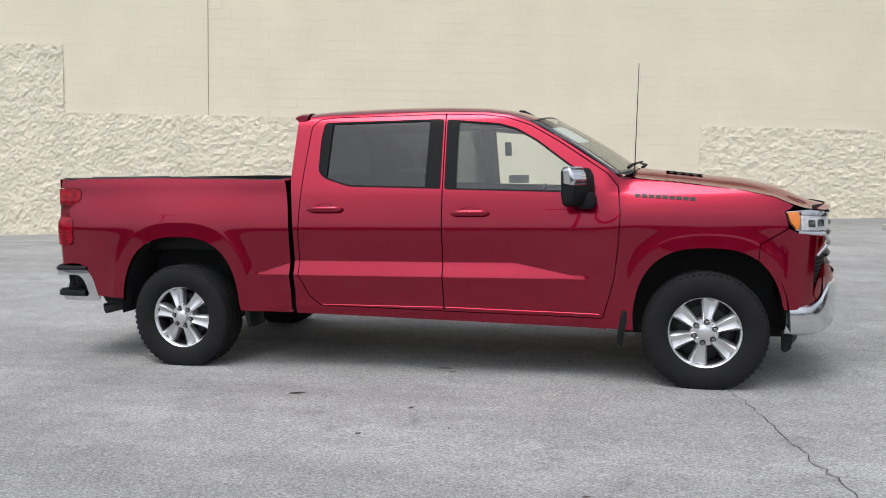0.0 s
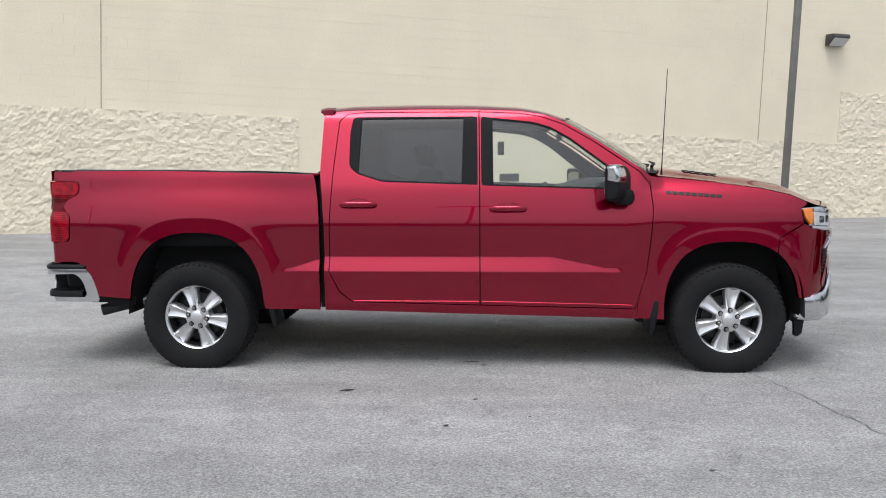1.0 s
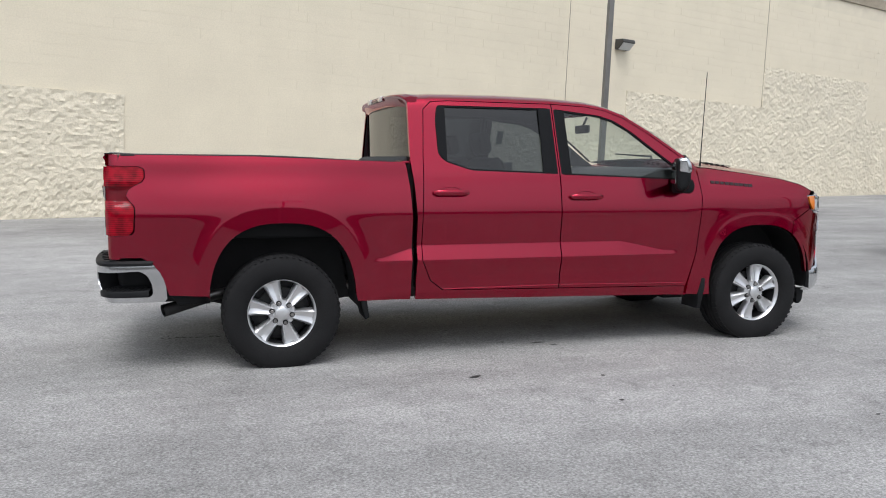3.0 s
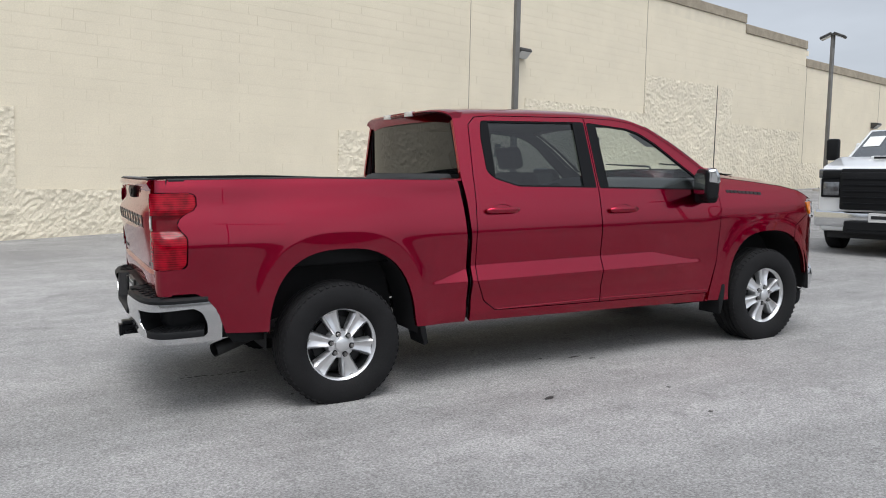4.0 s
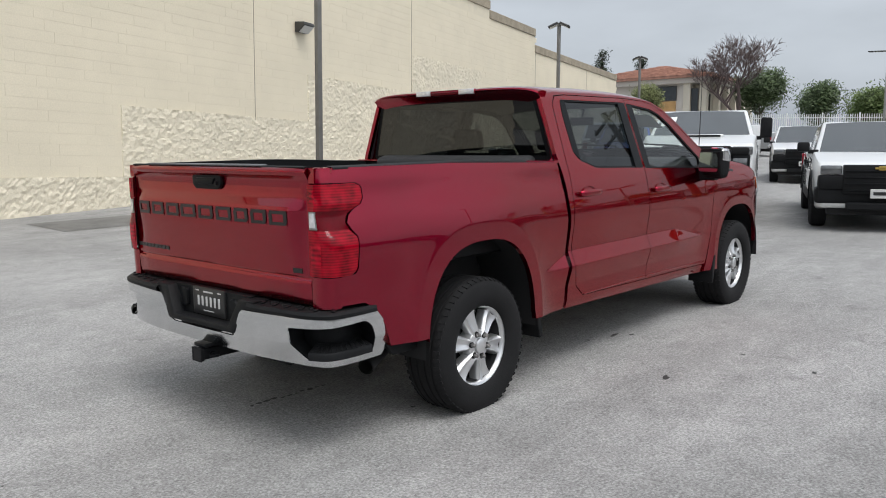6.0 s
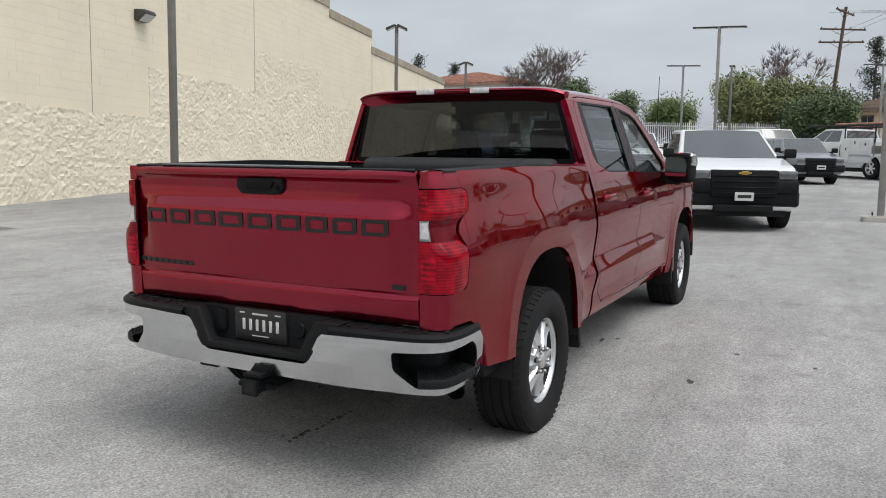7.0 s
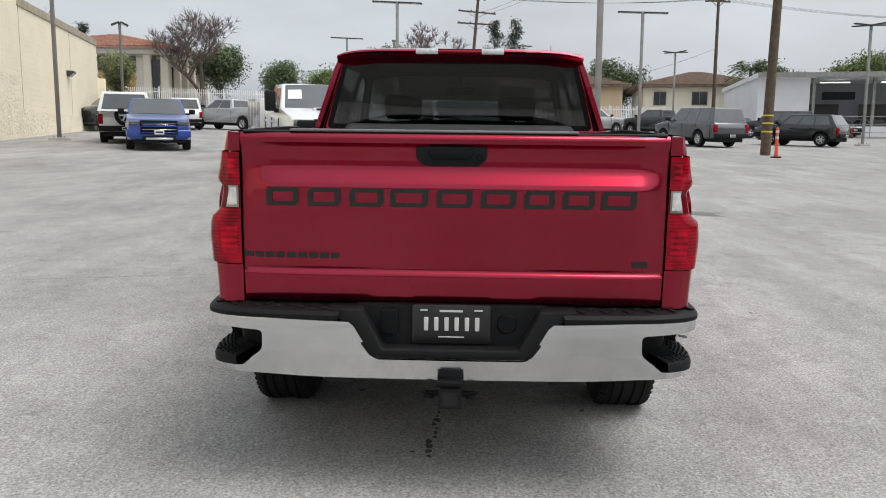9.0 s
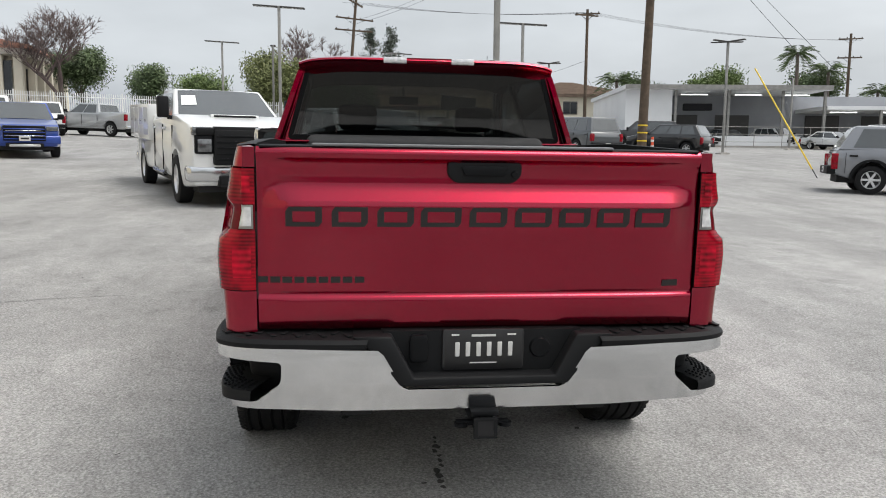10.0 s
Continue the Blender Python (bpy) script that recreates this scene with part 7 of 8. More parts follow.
for x, y, sz, mt in ((-5.5, -0.55, 0.42, STEEL_DARK), (-5.4, 0.10, 0.55, POLE_LIGHT), (-5.5, 0.70, 0.46, LEAF_DARK), (-4.6, 0.3, 0.60, STEEL_DARK), (-4.7, -0.5, 0.5, STAKE)):
    part("deck_load", prism(rounded([(x - sz * 0.6, y - sz * 0.5), (x + sz * 0.6, y - sz * 0.45), (x + sz * 0.5, y + sz * 0.5), (x - sz * 0.55, y + sz * 0.45)], 0.06), xy, 0.98, 0.98 + sz * 1.2, 0.03), mt, util, "bundled tools and gear")
vehicle("silver_pickup", "silver pickup truck parked at the far end of the lot", "pickup truck", (60.5, -11.5), -62, SILVER_PAINT, front="chrome", **FULL)
vehicle("black_pickup", "black pickup truck parked at the far end of the lot", "pickup truck", (60.2, -13.8), 40, BLACK_PAINT, front="black", **FULL)
vehicle("dark_red_car", "dark red sedan parked at the far end of the lot", "car", (60.0, -16.2), 200, paint("maroon_car_paint", (0.06, 0.012, 0.014), 0.3), front="body", **SEDAN)
vehicle("grey_suv", "dark grey older sport utility vehicle with roof rails", "suv", (38.6, -11.35), 19, GREY_PAINT, front="black", **BIG_SUV)
vehicle("black_suv", "black compact sport utility vehicle", "suv", (39.8, -17.0), 44, BLACK_PAINT, front="black", **SMALL_SUV)
vehicle("grey_suv", "grey compact sport utility vehicle with black wheel arches", "suv", (12.95, -14.75), -118, LIGHTGREY_PAINT, front="black", **SMALL_SUV)
vehicle("white_car", "white sedan parked far behind the utility pole", "car", (59, -22.5), 215, WHITE_PAINT, front="body", **SEDAN)
vehicle("black_suv", "black sport utility vehicle parked by the white building", "suv", (54, -20.5), 70, BLACK_PAINT, front="black", **BIG_SUV)
vehicle("white_pickup", "white pickup truck nosing out beside the grey vehicle", "pickup truck", (21.5, -17.8), 120, WHITE_PAINT, front="black", **MID)
for wx, wy, hd, pm, sp_, lab in ((58.5, -29.5, 190, WHITE_PAINT, SEDAN, "white sedan parked under the open bay"), (59.0, -32.5, 190, SILVER_PAINT, SEDAN, "silver sedan parked under the open bay"), (58.0, -36.5, 195, WHITE_PAINT, SMALL_SUV, "white compact vehicle parked under the open bay"),
                                 (53.0, -38.5, 200, WHITE_PAINT, SEDAN, "white sedan parked before the bays"), (50.5, -41.5, 200, WHITE_PAINT, FULL, "white pickup truck parked before the bays")):
    vehicle("parked_car", lab, "car", (wx, wy), hd, pm, front="black", **sp_)


# ---- light poles, utility poles and wires ----
def light_pole(x, y, height, style, label, base=True, mat=None, head_turn=0.0, lean=0.0):
    z = ground_z(x, y)
    mat = mat or POLE_GREY
    lp = thing("light_pole", pose(x, y, z, 0, lean, 0), label, "street lamp", "lot light poles")
    if base:
        part("pole_base", merge(prism(rounded([(-0.32, -0.32), (0.32, -0.32), (0.32, 0.32), (-0.32, 0.32)], 0.08), xy, -0.2, 0.09, 0.02), box(-0.19, 0.19, -0.19, 0.19, 0.08, 0.105, 0.004, 1)), CONCRETE, lp, "square concrete pole base")
    part("pole", prism([(-0.062, -0.062), (0.062, -0.062), (0.062, 0.062), (-0.062, 0.062)], xy, 0.0, height, 0.012), mat, lp)
    for sx in (-1, 1):
        for sy in (-1, 1):
            part("anchor_bolt", tube([(sx * 0.14, sy * 0.14, 0.10), (sx * 0.14, sy * 0.14, 0.17)], 0.012, 6), STEEL_DARK, lp)
    if style == "tee":
        for s in (-1, 1):
            arm = part("lamp_head", moved(box(0.05, 1.12, -0.13, 0.13, -0.03, 0.035, 0.02, 1), pose(0, 0, height - 0.05, 0, -3 if s > 0 else 3, head_turn + (0 if s > 0 else 180))), LAMP_DARK, lp, "slim grey lamp head")
            part("lens", moved(box(0.15, 1.05, -0.10, 0.10, -0.036, -0.028), pose(0, 0, height - 0.05, 0, -3 if s > 0 else 3, head_turn + (0 if s > 0 else 180))), LENS, arm)
    elif style == "cross":
        for s in range(4):
            part("lamp_head", moved(box(0.05, 1.05, -0.12, 0.12, -0.03, 0.035, 0.02, 1), pose(0, 0, height - 0.05, 0, -3, head_turn + 35 + (0, 110, 180, 290)[s])), LAMP_DARK, lp, "slim grey lamp head")
    elif style == "vee":
        for s in (-1, 1):
            arm = part("lamp_head", moved(box(0.04, 0.50, -0.20, 0.20, -0.05, 0.05, 0.02, 1), pose(0, 0, height, 0, 24, head_turn + (0 if s > 0 else 180))), LAMP_DARK, lp, "tilted shoebox lamp head")
            part("lens", moved(box(0.08, 0.46, -0.17, 0.17, -0.058, -0.048), pose(0, 0, height, 0, 24, head_turn + (0 if s > 0 else 180))), LENS, arm)
    elif style == "single":
        part("lamp_head", box(0.04, 0.5, -0.16, 0.16, height - 0.08, height + 0.02, 0.02, 1), LAMP_DARK, lp)
    return lp


light_pole(8.3, 10.4, 7.2, "tee", "dark bronze light pole on a square base by the wall")
light_pole(26.4, 15.8, 6.25, "vee", "dark light pole with two tilted lamp heads", head_turn=-65)
light_pole(13.3, -2.87, 7.2, "tee", "weathered grey light pole on a concrete base", mat=POLE_LIGHT)
light_pole(33.0, -8.0, 6.15, "tee", "grey light pole with two slim lamp heads", mat=POLE_LIGHT, head_turn=80)
light_pole(32.0, 3.1, 6.35, "tee", "grey light pole with two slim lamp heads", mat=POLE_LIGHT, head_turn=85)
light_pole(51.0, 8.2, 6.4, "tee", "grey light pole with two slim lamp heads", mat=POLE_LIGHT, head_turn=85)
light_pole(59.0, -16.2, 6.4, "cross", "grey light pole with four slim lamp heads", mat=POLE_LIGHT, head_turn=70)
light_pole(54.3, -3.6, 6.4, "tee", "grey light pole with two slim lamp heads", mat=POLE_LIGHT, head_turn=85)
light_pole(40.2, -21.8, 6.5, "cross", "grey light pole with four slim lamp heads", mat=POLE_LIGHT, head_turn=70)
light_pole(42.0, 20.0, 6.1, "vee", "grey light pole with two tilted lamp heads", head_turn=-60)
light_pole(47.2, 4.6, 6.0, "single", "thin grey pole among the parked cars", base=False)
light_pole(53.1, -33.7, 5.4, "single", "grey light pole with one lamp head", mat=POLE_LIGHT, head_turn=70)
light_pole(1.5, -19.0, 7.2, "tee", "grey light pole on a concrete base across the lot", mat=POLE_LIGHT, head_turn=10)
light_pole(-12.0, -17.0, 7.2, "tee", "grey light pole on a concrete base across the lot", mat=POLE_LIGHT, head_turn=10)
light_pole(19.5, -18.3, 7.0, "tee", "grey light pole near the grey vehicle", mat=POLE_LIGHT)


def utility_pole(x, y, height, arms, label, lean=(0, 0), r=0.17):
    z = ground_z(x, y)
    up = thing("utility_pole", pose(x, y, z - 0.1, lean[0], lean[1], 0), label, "utility pole", "utility poles")
    part("pole", tube([(0, 0, 0), (0, 0, height * 0.5), (0, 0, height)], [r, r * 0.85, r * 0.68], 12), POLE_WOOD, up)
    for zz, half, turn in arms:
        m = pose(0, 0, height - zz, 0, 0, turn)
        a = part("crossarm", moved(box(-0.06, 0.06, -half, half, -0.06, 0.06, 0.01, 1), m), POLE_WOOD, up, "wooden crossarm")
        for k in range(4):
            yy = -half + 0.12 + k * (2 * half - 0.24) / 3
            part("insulator", moved(lathe([(0.0, -0.02), (0.035, -0.01), (0.05, 0.05), (0.03, 0.11), (0.0, 0.14)], 8), m @ pose(0, yy, 0.06, 90, 0, 0)), LAMP_DARK, a)
        part("arm_brace", moved(merge(tube([(0.07, -half * 0.55, 0), (0.07, 0, -0.5)], 0.015, 5), tube([(0.07, half * 0.55, 0), (0.07, 0, -0.5)], 0.015, 5)), m), STEEL_DARK, a)
    return up


near_pole = utility_pole(27.6, -11.85, 12.0, [(0.35, 1.1, 18), (1.15, 1.1, 18)], "dark brown wooden utility pole with yellow bands", lean=(1.3, 0.0), r=0.2)
for zz in (1.25, 0.95, 0.62):
    part("yellow_band", lathe([(0.215, -0.03), (0.215, 0.03)], 16) and moved(lathe([(0.207, -0.03), (0.207, 0.03)], 16), pose(0, 0, zz + 0.4, 90, 0, 0)), YELLOW, near_pole, "yellow plastic band")
utility_pole(66.7, -0.05, 12.2, [(0.4, 1.3, 62), (1.75, 1.65, 4), (2.75, 1.65, -6)], "leaning wooden utility pole with three crossarms", lean=(4.5, 3))
utility_pole(64.5, -21.0, 11.6, [(0.4, 1.1, -30), (0.5, 1.1, 15)], "wooden utility pole with crossarms")
utility_pole(69.0, -49.0, 11.0, [(0.5, 1.1, -25), (2.3, 1.1, -25)], "wooden utility pole with crossarms")


def wire(points_, sag, label, n=18, r=0.012):
    a, b = Vector(points_[0]), Vector(points_[1])
    pts = [a + (b - a) * (i / n) - Vector((0, 0, sag * 4 * (i / n) * (1 - i / n))) for i in range(n + 1)]
    return tagged(part("overhead_wire", tube(pts, r, 5), WIRE), label, "wire", "overhead wires")


for dy in (-1.1, -0.4, 0.4, 1.1):
    wire([(67.3, -0.9 + dy, 14.3), (64.5, -21 + dy * 0.7, 13.6)], 0.5, "black overhead power line between poles", r=0.009)
    wire([(64.5, -21 + dy * 0.7, 13.6), (69, -49 + dy, 12.6)], 0.6, "black overhead power line between poles", r=0.009)
for dy in (-0.5, 0.5):
    wire([(67.2, -0.8 + dy, 12.6), (27.6, -11.85, 12.6)], 0.8, "black overhead cable to the near pole", r=0.010)
    wire([(27.6, -11.85 + dy * 0.3, 12.0), (19.5 + dy, -14.6, 4.0)], 0.0, "thin guy wire of the near pole", r=0.008)
wire([(64.5, -21.0, 9.5), (82, -12, 7.6)], 0.4, "black service drop to the apartment house")
wire([(64.5, -21.0, 8.3), (86, -30, 7.8)], 0.4, "black service drop to the house")
_gz = ground_z(19.4, -14.5)
guy = thing("guy_guard", pose(19.4, -14.5, _gz), "yellow plastic guy wire guard standing slanted on the asphalt", "guy guard")
_d = (Vector((27.6, -11.85, 12.0)) - Vector((19.4, -14.5, _gz))).normalized()
part("guard_tube", tube([_d * 0.35, _d * 4.6], 0.026, 8), YELLOW, guy)
part("anchor_rod", tube([_d * -0.1, _d * 0.7], 0.015, 6), STEEL_DARK, guy)
_gz = ground_z(25.7, -11.55)
cone = thing("traffic_delineator", pose(25.7, -11.55, _gz), "orange traffic delineator post with white bands beside the wooden pole", "traffic post")
part("post", lathe([(0.0, 1.12), (0.05, 1.10), (0.052, 0.9), (0.06, 0.2), (0.07, 0.05)], 16) and moved(lathe([(0.0, 1.12), (0.05, 1.10), (0.052, 0.9), (0.06, 0.2), (0.07, 0.05)], 16), pose(0, 0, 0, 90, 0, 0)), ORANGE_CONE, cone)
part("base", prism([(0.2 * math.cos(a), 0.2 * math.sin(a)) for a in np.linspace(0, 2 * math.pi, 8, endpoint=False)], xy, 0.0, 0.05, 0.01), RUBBER, cone, "black rubber base")
for zz in (0.70, 0.92):
    part("white_band", moved(lathe([(0.060, zz), (0.060, zz + 0.09)], 16), pose(0, 0, 0, 90, 0, 0)), PLATE_WHITE, cone)


# ---- white picket fence on a low wall ----
def fence(a, b, label, top=2.8, picket=0.16):
    a, b = Vector((*a, 0)), Vector((*b, 0))
    d = (b - a).normalized()
    n = int((b - a).length / picket)
    z = [ground_z(*(a + d * picket * i).xy) for i in range(n + 1)]
    f = thing("fence", Matrix.Translation((a.x, a.y, z[0])), label, "fence")
    ang = math.degrees(math.atan2(d.y, d.x))
    shapes = []
    for i in range(n + 1):
        p = d * picket * i
        dz = z[i] - z[0]
        sh = moved(box(-0.022, 0.022, -0.022, 0.022, 0.9, top), pose(p.x, p.y, dz, 0, 0, ang))
        if i < 240:
            part("picket", sh, FENCE_WHITE, f, smooth=False)
        else:
            shapes.append(sh)
        if i % 16 == 0:
            part("post", moved(box(-0.05, 0.05, -0.05, 0.05, 0.0, top + 0.1, 0.01, 1), pose(p.x, p.y, dz, 0, 0, ang)), FENCE_WHITE, f)
    if shapes:
        part("pickets", merge(*shapes), FENCE_WHITE, f, smooth=False)["kind"] = "stuff"
    for zz in (1.0, top - 0.28):
        part("rail", tube([d * 0 + Vector((0, 0, zz)), d * picket * n * 0.5 + Vector((0, 0, zz + z[n // 2] - z[0])), d * picket * n + Vector((0, 0, zz + z[n] - z[0]))], 0.03, 6), FENCE_WHITE, f)
    lo = [(d * picket * n * k / 12) for k in range(13)]
    part("base_wall", grid(lambda k, j: (lo[k].x - d.y * (0.1 if j in (0, 1) else -0.1), lo[k].y + d.x * (0.1 if j in (0, 1) else -0.1), ground_z(a.x + lo[k].x, a.y + lo[k].y) - z[0] + (-0.3 if j in (0, 3) else 0.95)), range(13), range(4)), STUCCO_GREY, f, "low grey base wall")
    return f


fence((59.5, 30.0), (63.5, 3.0), "white steel picket fence on a low wall behind parked cars")
fence((68.0, -3.0), (71.0, -24.0), "white steel picket fence behind the far parked cars", top=2.3)


# ---- buildings beyond the lot ----
def hip_roof(x0, x1, y0, y1, z, rise, over, place):
    w = min(x1 - x0, y1 - y0) / 2 + over
    if x1 - x0 > y1 - y0:
        ridge = [(x0 - over + w, (y0 + y1) / 2), (x1 + over - w, (y0 + y1) / 2)]
    else:
        ridge = [((x0 + x1) / 2, y0 - over + w), ((x0 + x1) / 2, y1 + over - w)]
    e = [(x0 - over, y0 - over), (x1 + over, y0 - over), (x1 + over, y1 + over), (x0 - over, y1 + over)]
    verts = [(*p, z) for p in e] + [(*p, z + rise) for p in ridge] + [(*p, z - 0.25) for p in e]
    if x1 - x0 > y1 - y0:
        faces = [[0, 1, 5, 4], [1, 2, 5], [2, 3, 4, 5], [3, 0, 4]]
    else:
        faces = [[0, 1, 4], [1, 2, 5, 4], [2, 3, 5], [3, 0, 4, 5]]
    faces += [[0, 6, 7, 1], [1, 7, 8, 2], [2, 8, 9, 3], [3, 9, 6, 0], [9, 8, 7, 6]]
    return verts, faces


def roof_courses(x0, x1, y0, y1, z, rise, over, n=14):
    """Raised tile courses up each slope of the hip roof."""
    shapes = []
    w = min(x1 - x0, y1 - y0) / 2 + over
    for i in range(n):
        t = i / n
        a = [(x0 - over + t * w, y0 - over + t * w), (x1 + over - t * w, y0 - over + t * w), (x1 + over - t * w, y1 + over - t * w), (x0 - over + t * w, y1 + over - t * w)]
        zz = z + rise * t + 0.03
        for k in range(4):
            p, q = a[k], a[(k + 1) % 4]
            shapes.append(tube([(*p, zz), (*q, zz)], 0.05, 5))
    return merge(*shapes)


def window_unit(parent, x, y, z, w, h, turn, mat=None, split=2, name="window"):
    """A window set in a wall; its outer side looks along local -y."""
    m = pose(x, y, z, 0, 0, turn)
    win = part(name, moved(merge(box(-w / 2 - 0.06, w / 2 + 0.06, -0.05, 0.05, -0.06, 0.0), box(-w / 2 - 0.06, w / 2 + 0.06, -0.05, 0.05, h, h + 0.06), box(-w / 2 - 0.06, -w / 2, -0.05, 0.05, 0, h), box(w / 2, w / 2 + 0.06, -0.05, 0.05, 0, h)), m), LAMP_DARK if mat is not WHITE_WALL else FENCE_WHITE, parent, smooth=False)
    for k in range(split):
        part("pane", moved(box(-w / 2 + k * w / split + 0.02, -w / 2 + (k + 1) * w / split - 0.02, -0.02, 0.0, 0.02, h - 0.02), m), mat or WINDOW_DARK, win, smooth=False)
    return win


# two-storey building with clay roof and columns, end of the store wall
B1 = pose(75.5, 29.5, ground_z(75, 31), 0, 0, 3)
clay = thing("office_building", B1, "two-storey cream office building with red clay tile roof and boarded window", "building")
part("wall", box(0, 15, 1.5, 16, -1, 6.9), STUCCO_CREAM, clay, smooth=False)
part("front_wall", box(-1.0, 0.2, 2.2, 16, -1, 6.9), STUCCO_GREY, clay, smooth=False)
part("eave_band", box(-1.6, 15.5, -0.4, 16.5, 6.35, 7.15, 0.05, 1), STUCCO_GREY, clay)
part("roof", hip_roof(-1.2, 15.2, -0.2, 16.2, 7.15, 2.2, 0.7, None), CLAY_TILE, clay, "red clay tile roof", smooth=False)
part("roof_tiles", roof_courses(-1.2, 15.2, -0.2, 16.2, 7.15, 2.2, 0.7), CLAY_TILE, clay)["kind"] = "stuff"
for k, yy in enumerate((-0.1, 1.6)):
    part("column", box(-1.35, -0.75, yy, yy + 0.75, -1, 6.4, 0.03, 1), STUCCO_CREAM, clay)
for k in range(5):
    part("column", box(1.5 + 2.6 * k, 2.1 + 2.6 * k, -0.35, 0.3, -1, 6.4, 0.03, 1), STUCCO_CREAM, clay)
    window_unit(clay, 3.1 + 2.6 * k, 1.45, 1.0, 1.5, 4.6, 0, split=2)
window_unit(clay, -1.05, 5.0, 4.75, 3.6, 1.4, -90, split=2)
part("boarded_panel", box(-1.12, -1.0, 3.2, 6.8, 2.2, 4.65, 0.01, 1), WOOD_BOARD, clay, "plywood-boarded opening")
window_unit(clay, -1.05, 1.35, 0.6, 0.9, 5.2, -90, split=1)
part("balcony_rail", box(-1.0, -0.9, 0.9, 1.8, 3.0, 3.3), LAMP_DARK, clay, smooth=False)

# tan apartment block
B2 = pose(78.5, -16.0, ground_z(78, -10), 0, 0, -4)
apart = thing("apartment_building", B2, "low tan stucco apartment building with a brown shingle hip roof", "building")
part("wall", box(0, 10, 0, 15, -1, 4.6), STUCCO_TAN, apart, smooth=False)
part("roof", hip_roof(0, 10, 0, 15, 4.6, 1.7, 0.8, None), SHINGLE, apart, "brown shingle roof", smooth=False)
part("roof_tiles", roof_courses(0, 10, 0, 15, 4.6, 1.7, 0.8, 18), SHINGLE, apart)["kind"] = "stuff"
for yy in (10.8, 12.9):
    window_unit(apart, -0.03, yy, 2.6, 0.9, 1.3, -90, split=2)
# cream apartment house
B3 = pose(83.0, -32.3, ground_z(83, -25), 0, 0, -6)
house = thing("apartment_building", B3, "two-storey cream stucco house with a brown hip roof", "building")
part("wall", box(0, 12, 0, 13, -1, 5.0), STUCCO_PALE, house, smooth=False)
part("roof", hip_roof(0, 12, 0, 13, 5.0, 1.9, 0.9, None), SHINGLE, house, "brown shingle roof", smooth=False)
part("roof_tiles", roof_courses(0, 12, 0, 13, 5.0, 1.9, 0.9, 18), SHINGLE, house)["kind"] = "stuff"
for yy, w in ((7.0, 1.5), (11.2, 1.2)):
    window_unit(house, -0.03, yy, 2.9, w, 1.3, -90, split=2)
window_unit(house, -0.03, 10.0, 0.6, 1.4, 1.2, -90, split=2)
part("wall_cooler", box(-0.4, 0.0, 10.9, 11.5, 1.9, 2.35, 0.02, 1), POLE_LIGHT, house)

# white service building with open bays
WB = pose(59.0, -26.6, ground_z(57, -27), 0, 0, -9)
bays = thing("service_building", WB, "white flat-roofed service building with open lit bays", "building")
part("end_wall", box(-0.4, 16, 0.0, 3.8, -1, 4.75), WHITE_WALL, bays, smooth=False)
part("back_wall", box(6.0, 6.4, -34, 0.0, -1, 4.6), GREY_WALL, bays, smooth=False)
part("floor_slab", box(-0.6, 6.0, -34, 0.0, -0.3, 0.12), CONCRETE, bays, smooth=False)
part("roof_slab", merge(box(-1.2, 16.5, -12.6, 4.0, 4.6, 4.95), box(-0.4, 6.6, -34, -12.6, 3.1, 3.4)), WHITE_WALL, bays, "pale flat roof", smooth=False)
part("fascia", box(-1.3, -1.2, -12.6, 4.0, 4.62, 4.97), POLE_LIGHT, bays, smooth=False)
part("knee_wall", box(-0.5, -0.3, -10.5, -3.5, -0.2, 0.9), WHITE_WALL, bays, smooth=False)
for yy in (-0.3, -4.6, -9.0, -12.4, -17, -21.5, -26, -30.5):
    part("bay_column", box(-0.4, -0.2, yy - 0.1, yy + 0.1, 0, 4.62 if yy > -12.5 else 3.12), POLE_LIGHT, bays, smooth=False)
for k, (yy, zz) in enumerate(((-2.3, 4.35), (-6.8, 4.35), (-10.8, 4.35), (-14.8, 2.95), (-19.2, 2.95), (-23.7, 2.95), (-28.2, 2.95))):
    part("tube_light", box(1.5, 1.62, yy - 1.1, yy + 1.1, zz, zz + 0.06), TUBE_LIGHT, bays, "lit fluorescent tube", smooth=False)
for yy in (-2.4, -7.0, -15, -20):
    part("bay_door", box(5.9, 6.0, yy - 1.5, yy + 1.5, 0.1, 2.9), LAMP_DARK, bays, smooth=False)
part("hose_rack", box(0.6, 1.0, -3.6, -1.2, 3.0, 3.6, 0.1), BLACK_PLASTIC, bays)
rail_f = thing("rail_fence", WB @ pose(-2.6, 0.6, -0.1), "grey pipe rail fence before the service bays", "fence")
for k in range(9):
    part("post", tube([(0, -2.2 * k, 0), (0, -2.2 * k, 1.7)], 0.03, 6), POLE_LIGHT, rail_f)
for zz in (0.5, 1.1, 1.68):
    part("rail", tube([(0, 0, zz), (0, -17.6, zz)], 0.025, 6), POLE_LIGHT, rail_f)
hall = thing("storage_hall", pose(72, -52, ground_z(72, -45), 0, 0, -9), "low grey hall behind the service building", "building")
part("wall", box(0, 20, 0, 18, -1, 4.4), GREY_WALL, hall, smooth=False)
part("roof", box(-0.5, 20.5, -0.5, 18.5, 4.4, 4.7), POLE_LIGHT, hall, smooth=False)


